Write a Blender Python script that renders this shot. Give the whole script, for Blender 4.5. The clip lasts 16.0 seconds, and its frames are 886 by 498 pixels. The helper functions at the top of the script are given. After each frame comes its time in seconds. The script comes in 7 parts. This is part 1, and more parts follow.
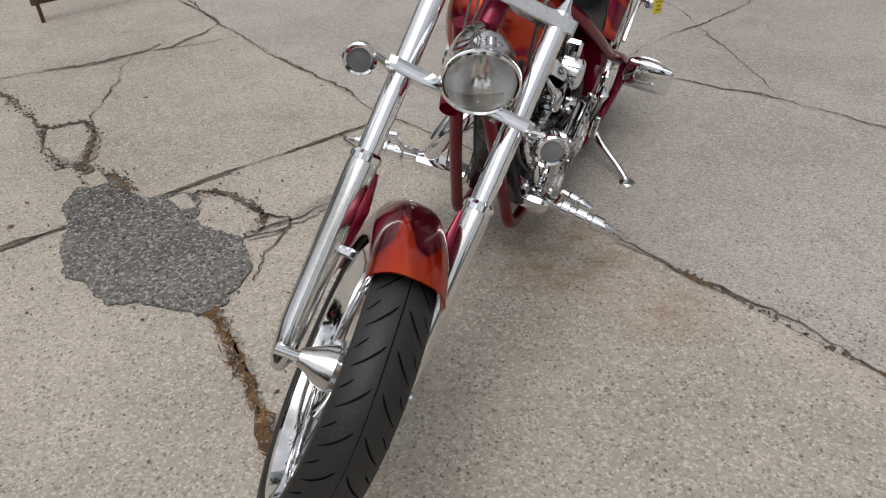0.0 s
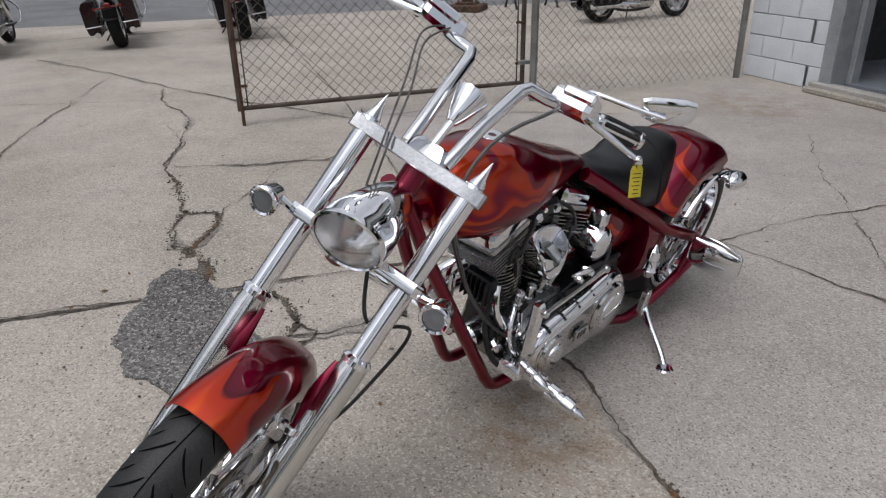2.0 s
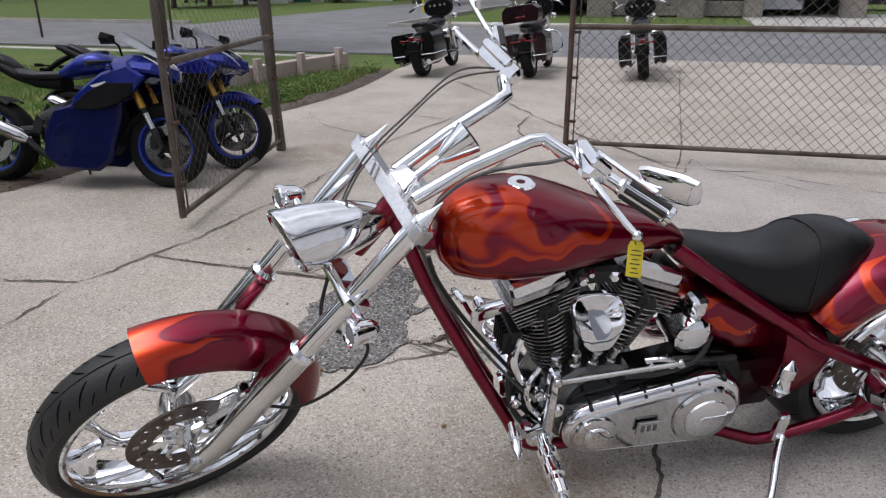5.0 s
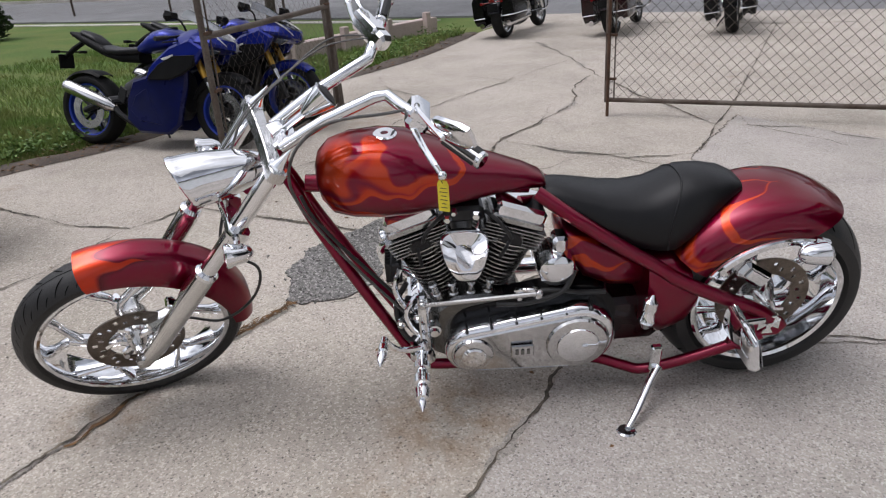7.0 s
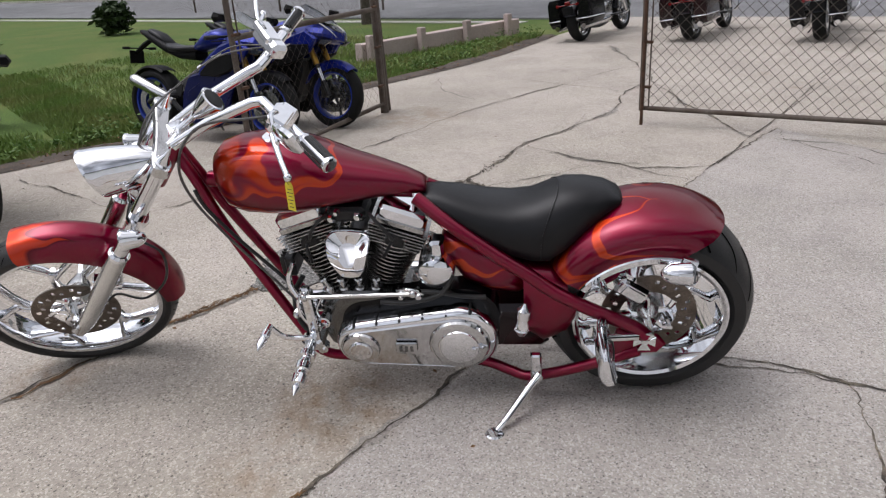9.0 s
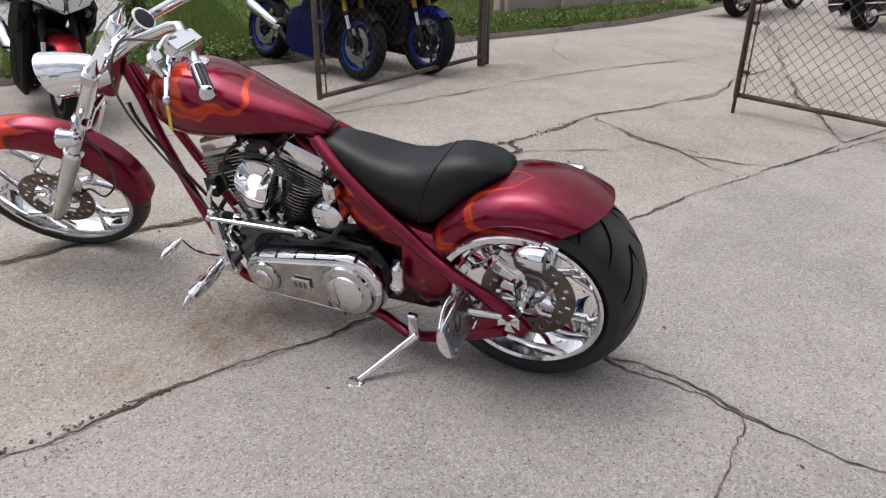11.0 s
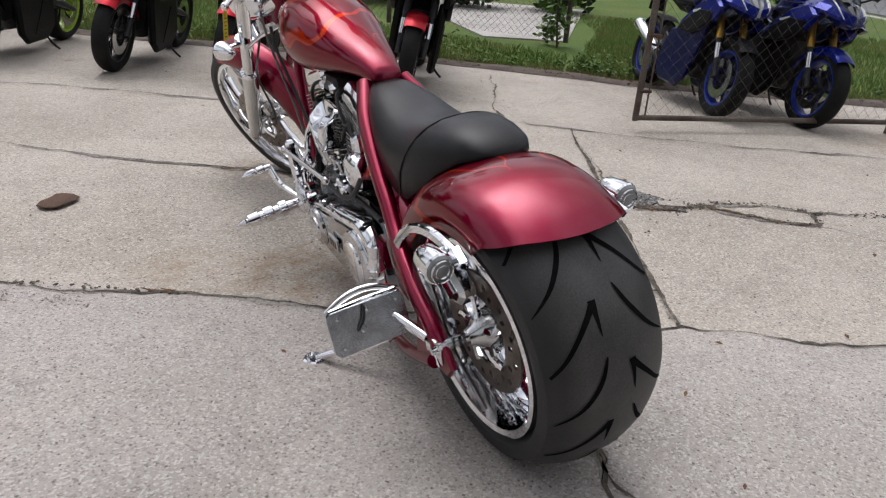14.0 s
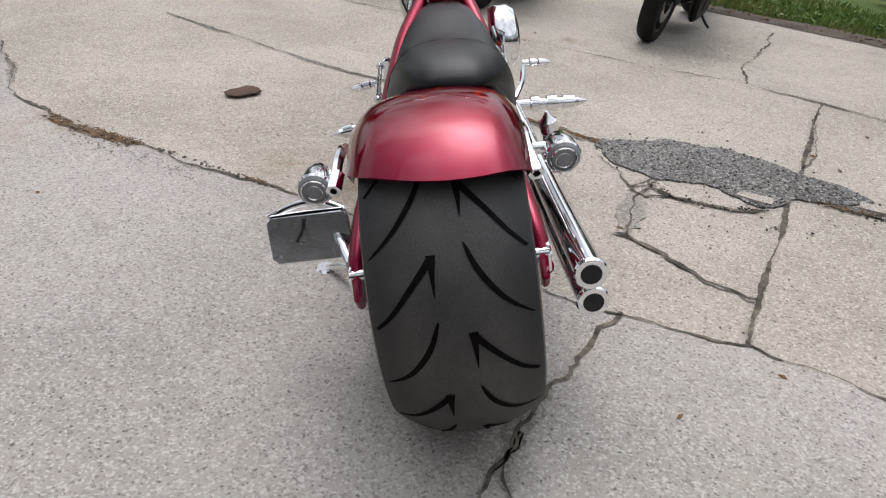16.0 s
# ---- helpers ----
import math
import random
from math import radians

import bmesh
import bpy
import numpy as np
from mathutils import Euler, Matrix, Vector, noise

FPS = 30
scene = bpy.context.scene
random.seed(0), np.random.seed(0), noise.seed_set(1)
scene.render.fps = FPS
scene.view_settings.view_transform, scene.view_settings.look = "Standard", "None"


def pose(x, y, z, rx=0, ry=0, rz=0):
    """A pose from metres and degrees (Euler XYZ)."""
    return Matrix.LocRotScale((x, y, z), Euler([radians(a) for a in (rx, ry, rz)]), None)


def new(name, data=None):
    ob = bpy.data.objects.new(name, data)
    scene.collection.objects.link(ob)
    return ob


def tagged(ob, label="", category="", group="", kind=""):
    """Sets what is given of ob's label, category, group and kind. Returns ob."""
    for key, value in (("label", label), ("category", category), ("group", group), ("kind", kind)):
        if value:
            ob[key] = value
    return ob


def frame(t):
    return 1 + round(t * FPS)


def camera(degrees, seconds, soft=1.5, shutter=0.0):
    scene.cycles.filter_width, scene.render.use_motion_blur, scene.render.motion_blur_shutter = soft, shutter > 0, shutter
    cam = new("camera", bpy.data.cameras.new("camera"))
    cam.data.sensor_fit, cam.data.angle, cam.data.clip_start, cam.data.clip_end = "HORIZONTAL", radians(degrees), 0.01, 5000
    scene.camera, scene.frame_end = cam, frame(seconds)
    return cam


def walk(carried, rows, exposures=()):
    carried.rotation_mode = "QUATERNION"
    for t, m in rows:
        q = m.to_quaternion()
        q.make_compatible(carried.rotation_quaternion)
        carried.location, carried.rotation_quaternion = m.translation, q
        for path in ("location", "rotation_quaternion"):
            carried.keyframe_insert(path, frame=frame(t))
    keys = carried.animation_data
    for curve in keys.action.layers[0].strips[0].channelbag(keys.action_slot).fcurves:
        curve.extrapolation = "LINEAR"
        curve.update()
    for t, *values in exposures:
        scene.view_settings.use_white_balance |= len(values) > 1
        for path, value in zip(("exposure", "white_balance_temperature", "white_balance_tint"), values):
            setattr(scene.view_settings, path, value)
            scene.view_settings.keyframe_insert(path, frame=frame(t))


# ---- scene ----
cam = camera(63.8, 16.0, 1.2)
METRES, EYE, TILT, LEAN, TURN = 6.16, 1.343, 0.0, 0.0, 0.0
ROWS = [
    (0.0, 0.0, 0.0, 0.0, -1.55, -34.54, 2.25),
    (0.5, 0.0248, 0.0064, -0.0007, 1.29, -30.79, 2.35),
    (1.0, 0.0504, 0.0187, 0.002, 6.79, -27.64, 1.48),
    (1.5, 0.0777, 0.0213, 0.0046, 12.98, -25.21, 1.5),
    (2.0, 0.1086, 0.0256, 0.0058, 18.79, -24.16, 0.83),
    (2.5, 0.1285, 0.0443, 0.0043, 23.2, -23.12, -0.45),
    (3.0, 0.1474, 0.0596, 0.0074, 28.66, -21.33, -0.54),
    (3.5, 0.1781, 0.0662, 0.007, 34.74, -19.82, 0.18),
    (4.0, 0.2011, 0.081, 0.0043, 42.83, -19.4, 1.18),
    (6.5, 0.3063, 0.1651, 0.0066, 62.11, -23.2, 0.99),
    (7.0, 0.3381, 0.1828, 0.0088, 63.79, -23.3, 3.46),
    (7.5, 0.3666, 0.1995, 0.0102, 64.73, -23.69, 3.36),
    (8.0, 0.3804, 0.2257, 0.0116, 66.24, -23.43, 3.84),
    (10.5, 0.4122, 0.3759, 0.0063, 85.79, -24.38, 0.49),
    (11.0, 0.4174, 0.4146, 0.0055, 88.66, -25.85, -0.57),
    (11.5, 0.4028, 0.4507, 0.003, 91.95, -26.87, -1.58),
    (12.0, 0.3881, 0.482, -0.0023, 96.44, -26.12, -2.66),
    (12.5, 0.3781, 0.5137, -0.0127, 103.45, -23.77, -3.83),
    (13.0, 0.3586, 0.5341, -0.0245, 111.36, -23.06, -4.66),
    (13.5, 0.3273, 0.5574, -0.0336, 120.92, -22.45, -5.01),
    (14.0, 0.3026, 0.5834, -0.0395, 127.97, -23.73, -4.08),
    (14.5, 0.2799, 0.6107, -0.0427, 135.89, -25.92, -2.17),
    (15.0, 0.2466, 0.6253, -0.0446, 141.53, -28.11, -2.06),
    (15.5, 0.2198, 0.6368, -0.0415, 148.41, -29.94, -3.09),
    (16.0, 0.194, 0.6532, -0.0399, 155.65, -30.07, -4.47),
]
walk(cam, [(t, pose(0, 0, EYE, TILT, LEAN, TURN) @ pose(METRES * x, METRES * y, METRES * z, 90 + pitch, roll, yaw)) for t, x, y, z, yaw, pitch, roll in ROWS],
     [(0.0, -0.24, 6450, 10), (1.5, -0.30, 6220, 12), (3.0, -0.31, 6020, 13), (4.0, -0.15, 6020, 14), (6.5, 0.08, 6110, 14), (8.0, 0.09, 6140, 14), (10.5, 0.08, 6170, 14), (13.0, 0.08, 6180, 14), (14.5, 0.14, 6180, 12), (16.0, 0.20, 6180, 11)])

# ---- world and sun: bright overcast sky ----
SUN_EL, SUN_ROT = radians(68), radians(200)
world = bpy.data.worlds.new("sky")
scene.world = world
world.use_nodes = True
wn = world.node_tree
sky = wn.nodes.new("ShaderNodeTexSky")
sky.sky_type = 'NISHITA'
sky.sun_disc = False
sky.sun_elevation, sky.sun_rotation = SUN_EL, SUN_ROT
sky.air_density, sky.dust_density, sky.ozone_density = 1.0, 6.0, 0.6
hsv = wn.nodes.new("ShaderNodeHueSaturation")
hsv.inputs["Saturation"].default_value = 0.25
clouds = wn.nodes.new("ShaderNodeTexNoise")
clouds.inputs["Scale"].default_value, clouds.inputs["Detail"].default_value = 2.2, 5.0
cover = wn.nodes.new("ShaderNodeMapRange")
for key, value in (("From Min", 0.36), ("From Max", 0.64), ("To Min", 0.46), ("To Max", 1.56)):
    cover.inputs[key].default_value = value
wn.links.new(clouds.outputs["Fac"], cover.inputs["Value"])
wn.links.new(cover.outputs[0], hsv.inputs["Value"])
wn.links.new(sky.outputs[0], hsv.inputs["Color"])
wn.links.new(hsv.outputs[0], wn.nodes["Background"].inputs[0])
wn.nodes["Background"].inputs[1].default_value = 0.134
sun = new("sun", bpy.data.lights.new("sun", 'SUN'))
sun.data.energy, sun.data.angle, sun.data.color = 0.6, radians(100), (1.0, 0.96, 0.9)
sun.rotation_euler = Euler((radians(90) - SUN_EL, 0, SUN_ROT))


# ---- materials ----
def mat(name, base, rough=0.5, metal=0.0, second=None, scale=8.0, fine=90.0, var=0.35, bump=0.0, coat=0.0, spec=0.5, rvar=0.1, detail=4.0, coords="Object"):
    """Principled surface with variation at two scales: broad blotches towards the second colour, fine grain."""
    m = bpy.data.materials.new(name)
    m.use_nodes = True
    nt = m.node_tree
    b = nt.nodes["Principled BSDF"]
    tc = nt.nodes.new("ShaderNodeTexCoord")
    n1, n2 = nt.nodes.new("ShaderNodeTexNoise"), nt.nodes.new("ShaderNodeTexNoise")
    n1.inputs["Scale"].default_value, n1.inputs["Detail"].default_value = scale, detail
    n2.inputs["Scale"].default_value, n2.inputs["Detail"].default_value = fine, 3.0
    for n in (n1, n2):
        nt.links.new(tc.outputs[coords], n.inputs["Vector"])
    second = second or [c * 0.72 for c in base]
    mix = nt.nodes.new("ShaderNodeMix")
    mix.data_type = 'RGBA'
    mix.inputs["A"].default_value, mix.inputs["B"].default_value = (*base, 1), (*second, 1)
    ramp = nt.nodes.new("ShaderNodeMapRange")
    ramp.inputs["From Min"].default_value, ramp.inputs["From Max"].default_value = 0.4, 0.68
    nt.links.new(n1.outputs["Fac"], ramp.inputs["Value"])
    nt.links.new(ramp.outputs[0], mix.inputs["Factor"])
    grain = nt.nodes.new("ShaderNodeMix")
    grain.data_type, grain.blend_type = 'RGBA', 'MULTIPLY'
    gr = nt.nodes.new("ShaderNodeMapRange")
    gr.inputs["From Min"].default_value, gr.inputs["From Max"].default_value = 0.3, 0.7
    gr.inputs["To Min"].default_value, gr.inputs["To Max"].default_value = 1 - var, 1 + var * 0.5
    nt.links.new(n2.outputs["Fac"], gr.inputs["Value"])
    grain.inputs["Factor"].default_value = 1.0
    nt.links.new(mix.outputs["Result"], grain.inputs["A"])
    nt.links.new(gr.outputs[0], grain.inputs["B"])
    nt.links.new(grain.outputs["Result"], b.inputs["Base Color"])
    rr = nt.nodes.new("ShaderNodeMapRange")
    rr.inputs["To Min"].default_value, rr.inputs["To Max"].default_value = max(0.0, rough - rvar), min(1.0, rough + rvar)
    nt.links.new(n1.outputs["Fac"], rr.inputs["Value"])
    nt.links.new(rr.outputs[0], b.inputs["Roughness"])
    b.inputs["Metallic"].default_value = metal
    b.inputs["Specular IOR Level"].default_value = spec
    b.inputs["Coat Weight"].default_value = coat
    b.inputs["Coat Roughness"].default_value = 0.04
    if bump:
        bp = nt.nodes.new("ShaderNodeBump")
        bp.inputs["Strength"].default_value, bp.inputs["Distance"].default_value = bump, 0.004
        nt.links.new(n2.outputs["Fac"], bp.inputs["Height"])
        nt.links.new(bp.outputs[0], b.inputs["Normal"])
    return m


# rust and oil stains on the lot: x, y, radius, strength
STAINS = [(0.37, 1.90, .30, .75), (0.62, 1.62, .22, .45), (-0.24, .90, .20, .7), (1.15, 6.6, .75, .5), (-3.9, 3.3, .6, .4), (1.5, 1.0, .25, .4)]


def concrete(name, base, dark, stone, grain=150.0, rust=0.0):
    """Worn exposed-aggregate concrete: broad stains, mid blotches, pale and dark pebbles."""
    m = bpy.data.materials.new(name)
    m.use_nodes = True
    nt = m.node_tree
    b = nt.nodes["Principled BSDF"]
    tc = nt.nodes.new("ShaderNodeTexCoord")

    def noise_at(scale, detail=4.0, rough=0.55):
        n = nt.nodes.new("ShaderNodeTexNoise")
        n.inputs["Scale"].default_value, n.inputs["Detail"].default_value, n.inputs["Roughness"].default_value = scale, detail, rough
        nt.links.new(tc.outputs["Object"], n.inputs["Vector"])
        return n

    def ranged(value, a, z, lo=0.0, hi=1.0):
        r = nt.nodes.new("ShaderNodeMapRange")
        for k, v in zip(("From Min", "From Max", "To Min", "To Max"), (a, z, lo, hi)):
            r.inputs[k].default_value = v
        nt.links.new(value, r.inputs["Value"])
        return r.outputs[0]

    def mixed(fac, a, c):
        x = nt.nodes.new("ShaderNodeMix")
        x.data_type = 'RGBA'
        nt.links.new(fac, x.inputs["Factor"])
        for key, v in (("A", a), ("B", c)):
            if isinstance(v, tuple):
                x.inputs[key].default_value = (*v, 1)
            else:
                nt.links.new(v, x.inputs[key])
        return x.outputs["Result"]

    broad, mid, pit = noise_at(0.9, 7, 0.62), noise_at(5.0, 7, 0.72), noise_at(grain * 1.1, 4, 0.7)
    tone, fleck, hole_warp = noise_at(2.3, 4, 0.6), noise_at(26.0, 8, 0.78), noise_at(70.0, 2)

    def cells(scale, source):
        v = nt.nodes.new("ShaderNodeTexVoronoi")
        v.inputs["Scale"].default_value = scale
        nt.links.new(source, v.inputs["Vector"])
        return v

    bent = nt.nodes.new("ShaderNodeVectorMath")
    bent.operation = 'MULTIPLY_ADD'
    bent.inputs[1].default_value = (0.012, 0.012, 0.0)
    nt.links.new(hole_warp.outputs["Color"], bent.inputs[0])
    nt.links.new(tc.outputs["Object"], bent.inputs[2])
    vor, holes = cells(grain, tc.outputs["Object"]), cells(grain * 0.34, bent.outputs[0])
    c = mixed(ranged(broad.outputs["Fac"], 0.42, 0.62), tuple(v * 1.10 for v in base), tuple(v * 0.97 for v in dark))
    c = mixed(ranged(tone.outputs["Fac"], 0.42, 0.66, 0, 0.30), c, (base[0] * 0.97, base[1] * 0.99, base[2] * 0.90))
    c = mixed(ranged(mid.outputs["Fac"], 0.5, 0.75, 0, 0.45), c, tuple(v * 0.75 for v in dark))
    hue = nt.nodes.new("ShaderNodeSeparateColor")
    nt.links.new(vor.outputs["Color"], hue.inputs[0])
    c = mixed(ranged(hue.outputs[0], 0.62, 0.92, 0, 0.54), c, stone)
    c = mixed(ranged(hue.outputs[1], 0.80, 0.96, 0, 0.56), c, tuple(v * 0.42 for v in dark))
    c = mixed(ranged(fleck.outputs["Fac"], 0.60, 0.74, 0, 0.42), c, tuple(min(0.7, v * 1.06) for v in stone))
    c = mixed(ranged(pit.outputs["Fac"], 0.52, 0.66, 0, 0.52), c, tuple(v * 0.48 for v in dark))
    deep = nt.nodes.new("ShaderNodeMath")
    deep.operation = 'MULTIPLY'
    pick = nt.nodes.new("ShaderNodeSeparateColor")
    nt.links.new(holes.outputs["Color"], pick.inputs[0])
    nt.links.new(ranged(holes.outputs["Distance"], 0.12, 0.24, 0.85, 0.0), deep.inputs[0])
    nt.links.new(ranged(pick.outputs[0], 0.45, 0.60), deep.inputs[1])
    c = mixed(deep.outputs[0], c, tuple(v * 0.28 for v in dark))
    if rust:
        for sx, sy, radius, amount in STAINS:
            away = nt.nodes.new("ShaderNodeVectorMath")
            away.operation = 'DISTANCE'
            away.inputs[1].default_value = (sx, sy, 0)
            nt.links.new(tc.outputs["Object"], away.inputs[0])
            edge = nt.nodes.new("ShaderNodeMath")
            edge.operation = 'MULTIPLY'
            nt.links.new(ranged(away.outputs["Value"], radius * 0.15, radius, amount, 0.0), edge.inputs[0])
            nt.links.new(ranged(mid.outputs["Fac"], 0.42, 0.58), edge.inputs[1])
            c = mixed(edge.outputs[0], c, (0.24, 0.15, 0.075))
        spots = nt.nodes.new("ShaderNodeTexVoronoi")
        spots.inputs["Scale"].default_value = 1.1
        nt.links.new(tc.outputs["Object"], spots.inputs["Vector"])
        near = ranged(spots.outputs["Distance"], 0.03, 0.13, rust, 0.0)
        blot = nt.nodes.new("ShaderNodeMath")
        blot.operation = 'MULTIPLY'
        nt.links.new(near, blot.inputs[0])
        nt.links.new(ranged(mid.outputs["Fac"], 0.40, 0.62), blot.inputs[1])
        c = mixed(blot.outputs[0], c, (0.20, 0.13, 0.07))
    nt.links.new(c, b.inputs["Base Color"])
    b.inputs["Roughness"].default_value = 0.88
    b.inputs["Specular IOR Level"].default_value = 0.25
    bp = nt.nodes.new("ShaderNodeBump")
    bp.inputs["Strength"].default_value, bp.inputs["Distance"].default_value = 0.5, 0.003
    nt.links.new(pit.outputs["Fac"], bp.inputs["Height"])
    nt.links.new(bp.outputs[0], b.inputs["Normal"])
    return m


def flame_paint(name, kind):
    """Candy red metal-flake paint with orange flame licks that start at the front of the piece.
    kind 'tank', 'side': licks run back along the bike; 'wheel': licks run round the axle from the front tip."""
    m = bpy.data.materials.new(name)
    m.use_nodes = True
    nt = m.node_tree
    b = nt.nodes["Principled BSDF"]
    tc = nt.nodes.new("ShaderNodeTexCoord")
    sep = nt.nodes.new("ShaderNodeSeparateXYZ")
    nt.links.new(tc.outputs["Object"], sep.inputs[0])

    def op(kind_, a, c=None, clamp=False):
        n = nt.nodes.new("ShaderNodeMath")
        n.operation, n.use_clamp = kind_, clamp
        for i, v in enumerate((a, c)):
            if v is None:
                continue
            if isinstance(v, (int, float)):
                n.inputs[i].default_value = v
            else:
                nt.links.new(v, n.inputs[i])
        return n.outputs[0]

    warp = nt.nodes.new("ShaderNodeTexNoise")
    warp.inputs["Scale"].default_value, warp.inputs["Detail"].default_value = 7.0, 1.0
    nt.links.new(tc.outputs["Object"], warp.inputs["Vector"])
    w = op('SUBTRACT', warp.outputs["Fac"], 0.5)
    x, y, z = sep.outputs
    if kind == "tank":
        u = op('SUBTRACT', 1.38, x)
        v = op('ADD', op('MULTIPLY', z, 25.0), op('MULTIPLY', op('ABSOLUTE', y), 9.0))
        start, reach, wob = 0.12, 0.42, 7.0
    elif kind == "rear":
        u = op('SUBTRACT', 0.46, x)
        v = op('ADD', op('MULTIPLY', z, 40.0), op('MULTIPLY', op('ABSOLUTE', y), 30.0))
        start, reach, wob = 0.14, 0.31, 4.6
    elif kind == "side":
        u = op('SUBTRACT', 0.70, x)
        v = op('MULTIPLY', z, 60.0)
        start, reach, wob = 0.02, 0.22, 9.0
    else:
        u = op('MULTIPLY', op('ADD', op('ARCTAN2', op('MULTIPLY', x, -1.0), z), 0.31), 0.36)
        v = op('ADD', op('MULTIPLY', op('ABSOLUTE', y), 46.0), 1.57)
        start, reach, wob = 0.062, 0.15, 4.0
    v = op('ADD', v, op('MULTIPLY', w, wob))
    wave = op('POWER', op('SUBTRACT', 1.0, op('ABSOLUTE', op('SINE', v))), 1.25)
    length = op('ADD', op('MULTIPLY', wave, reach), start)
    q = op('ADD', op('SUBTRACT', length, u), op('MULTIPLY', w, 0.16))
    if kind == "tank":
        q = op('SUBTRACT', q, op('MULTIPLY', op('MAXIMUM', op('SUBTRACT', 0.82, z), 0.0), 1.5))
    ramp = nt.nodes.new("ShaderNodeValToRGB")
    els = ramp.color_ramp.elements
    RED, DEEP, ORANGE, AMBER = (0.18, 0.002, 0.023, 1), (0.09, 0.001, 0.010, 1), (0.48, 0.030, 0.006, 1), (0.60, 0.080, 0.008, 1)
    if kind == "wheel":
        stops = ((0.0, RED), (0.44, RED), (0.485, DEEP), (0.51, ORANGE), (0.66, (0.50, 0.038, 0.006, 1)), (0.80, AMBER))
    else:
        stops = ((0.0, RED), (0.47, RED), (0.50, (0.30, 0.010, 0.010, 1)), (0.53, (0.50, 0.046, 0.006, 1)), (0.70, (0.46, 0.034, 0.006, 1)), (0.82, (0.28, 0.008, 0.013, 1)), (0.95, RED))
    els[0].position, els[0].color = stops[0]
    els[1].position, els[1].color = stops[1]
    for pos, col in stops[2:]:
        els.new(pos).color = col
    nt.links.new(op('ADD', op('MULTIPLY', q, 1.25), 0.5, True), ramp.inputs[0])
    if kind == "plain":
        b.inputs["Base Color"].default_value = (0.20, 0.002, 0.026, 1)
    else:
        nt.links.new(ramp.outputs[0], b.inputs["Base Color"])
    flake = nt.nodes.new("ShaderNodeTexNoise")
    flake.inputs["Scale"].default_value = 900.0
    nt.links.new(tc.outputs["Object"], flake.inputs["Vector"])
    bp = nt.nodes.new("ShaderNodeBump")
    bp.inputs["Strength"].default_value, bp.inputs["Distance"].default_value = 0.05, 0.0004
    nt.links.new(flake.outputs["Fac"], bp.inputs["Height"])
    nt.links.new(bp.outputs[0], b.inputs["Normal"])
    b.inputs["Metallic"].default_value, b.inputs["Roughness"].default_value = 0.96, 0.40
    b.inputs["Specular IOR Level"].default_value = 0.2
    b.inputs["Specular Tint"].default_value = (0.45, 0.03, 0.10, 1)
    b.inputs["Coat Weight"].default_value, b.inputs["Coat Roughness"].default_value = 0.95, 0.02
    b.inputs["Coat IOR"].default_value = 1.42
    return m


def glass(name, tint=(1, 1, 1), rough=0.02):
    m = bpy.data.materials.new(name)
    m.use_nodes = True
    b = m.node_tree.nodes["Principled BSDF"]
    b.inputs["Base Color"].default_value = (*tint, 1)
    b.inputs["Roughness"].default_value = rough
    b.inputs["Transmission Weight"].default_value = 1.0
    b.inputs["IOR"].default_value = 1.45
    return m


CONCRETE = concrete("lot concrete", (0.396, 0.354, 0.308), (0.328, 0.291, 0.248), (0.66, 0.61, 0.54), 150.0, 0.6)
CONCRETE_SMOOTH = concrete("smoother concrete", (0.381, 0.346, 0.315), (0.328, 0.298, 0.271), (0.60, 0.575, 0.54), 175.0, 0.3)
CONCRETE_PALE = concrete("pale concrete", (0.44, 0.42, 0.39), (0.36, 0.34, 0.31), (0.55, 0.52, 0.48))
ASPHALT = concrete("street asphalt", (0.19, 0.19, 0.195), (0.15, 0.15, 0.155), (0.27, 0.265, 0.26))
PATCH = concrete("asphalt patch", (0.150, 0.144, 0.137), (0.075, 0.071, 0.067), (0.52, 0.50, 0.47), 120.0)
CRACK = mat("crack dirt", (0.055, 0.046, 0.036), 0.95, 0, (0.21, 0.175, 0.13), 11, 60, 0.5, 0.6)
SPALL = concrete("spalled edge", (0.31, 0.285, 0.255), (0.20, 0.18, 0.155), (0.5, 0.46, 0.42))
WEED = mat("dry weed in joint", (0.20, 0.105, 0.04), 0.95, 0, (0.07, 0.045, 0.025), 30, 120, 0.5, 0.8)
CHROME = mat("chrome", (0.86, 0.87, 0.89), 0.05, 1.0, (0.78, 0.79, 0.81), 5, 60, 0.03, 0, rvar=0.03)
POLISH = mat("polished cover metal", (0.64, 0.64, 0.64), 0.08, 1.0, (0.56, 0.56, 0.56), 6, 120, 0.05, 0.02, rvar=0.05)
SATIN = mat("polished aluminium", (0.66, 0.66, 0.66), 0.17, 1.0, (0.58, 0.58, 0.57), 8, 140, 0.08, 0.05, rvar=0.06)
FORKGREY = mat("satin fork sleeve", (0.68, 0.68, 0.67), 0.13, 1.0, (0.62, 0.62, 0.6), 6, 90, 0.06, 0, rvar=0.06)
DISC = mat("drilled disc steel", (0.20, 0.17, 0.145), 0.30, 0.95, (0.12, 0.10, 0.08), 14, 160, 0.2, 0.1)
BLACKMETAL = mat("black engine metal", (0.018, 0.018, 0.019), 0.4, 0.3, (0.010, 0.010, 0.011), 12, 120, 0.3, 0.2)
CASE = mat("grey engine case metal", (0.20, 0.20, 0.195), 0.24, 0.95, (0.12, 0.12, 0.118), 10, 120, 0.2, 0.05)
FIN = mat("fin grey metal", (0.50, 0.50, 0.49), 0.24, 0.95, (0.34, 0.34, 0.33), 14, 120, 0.3, 0.1)
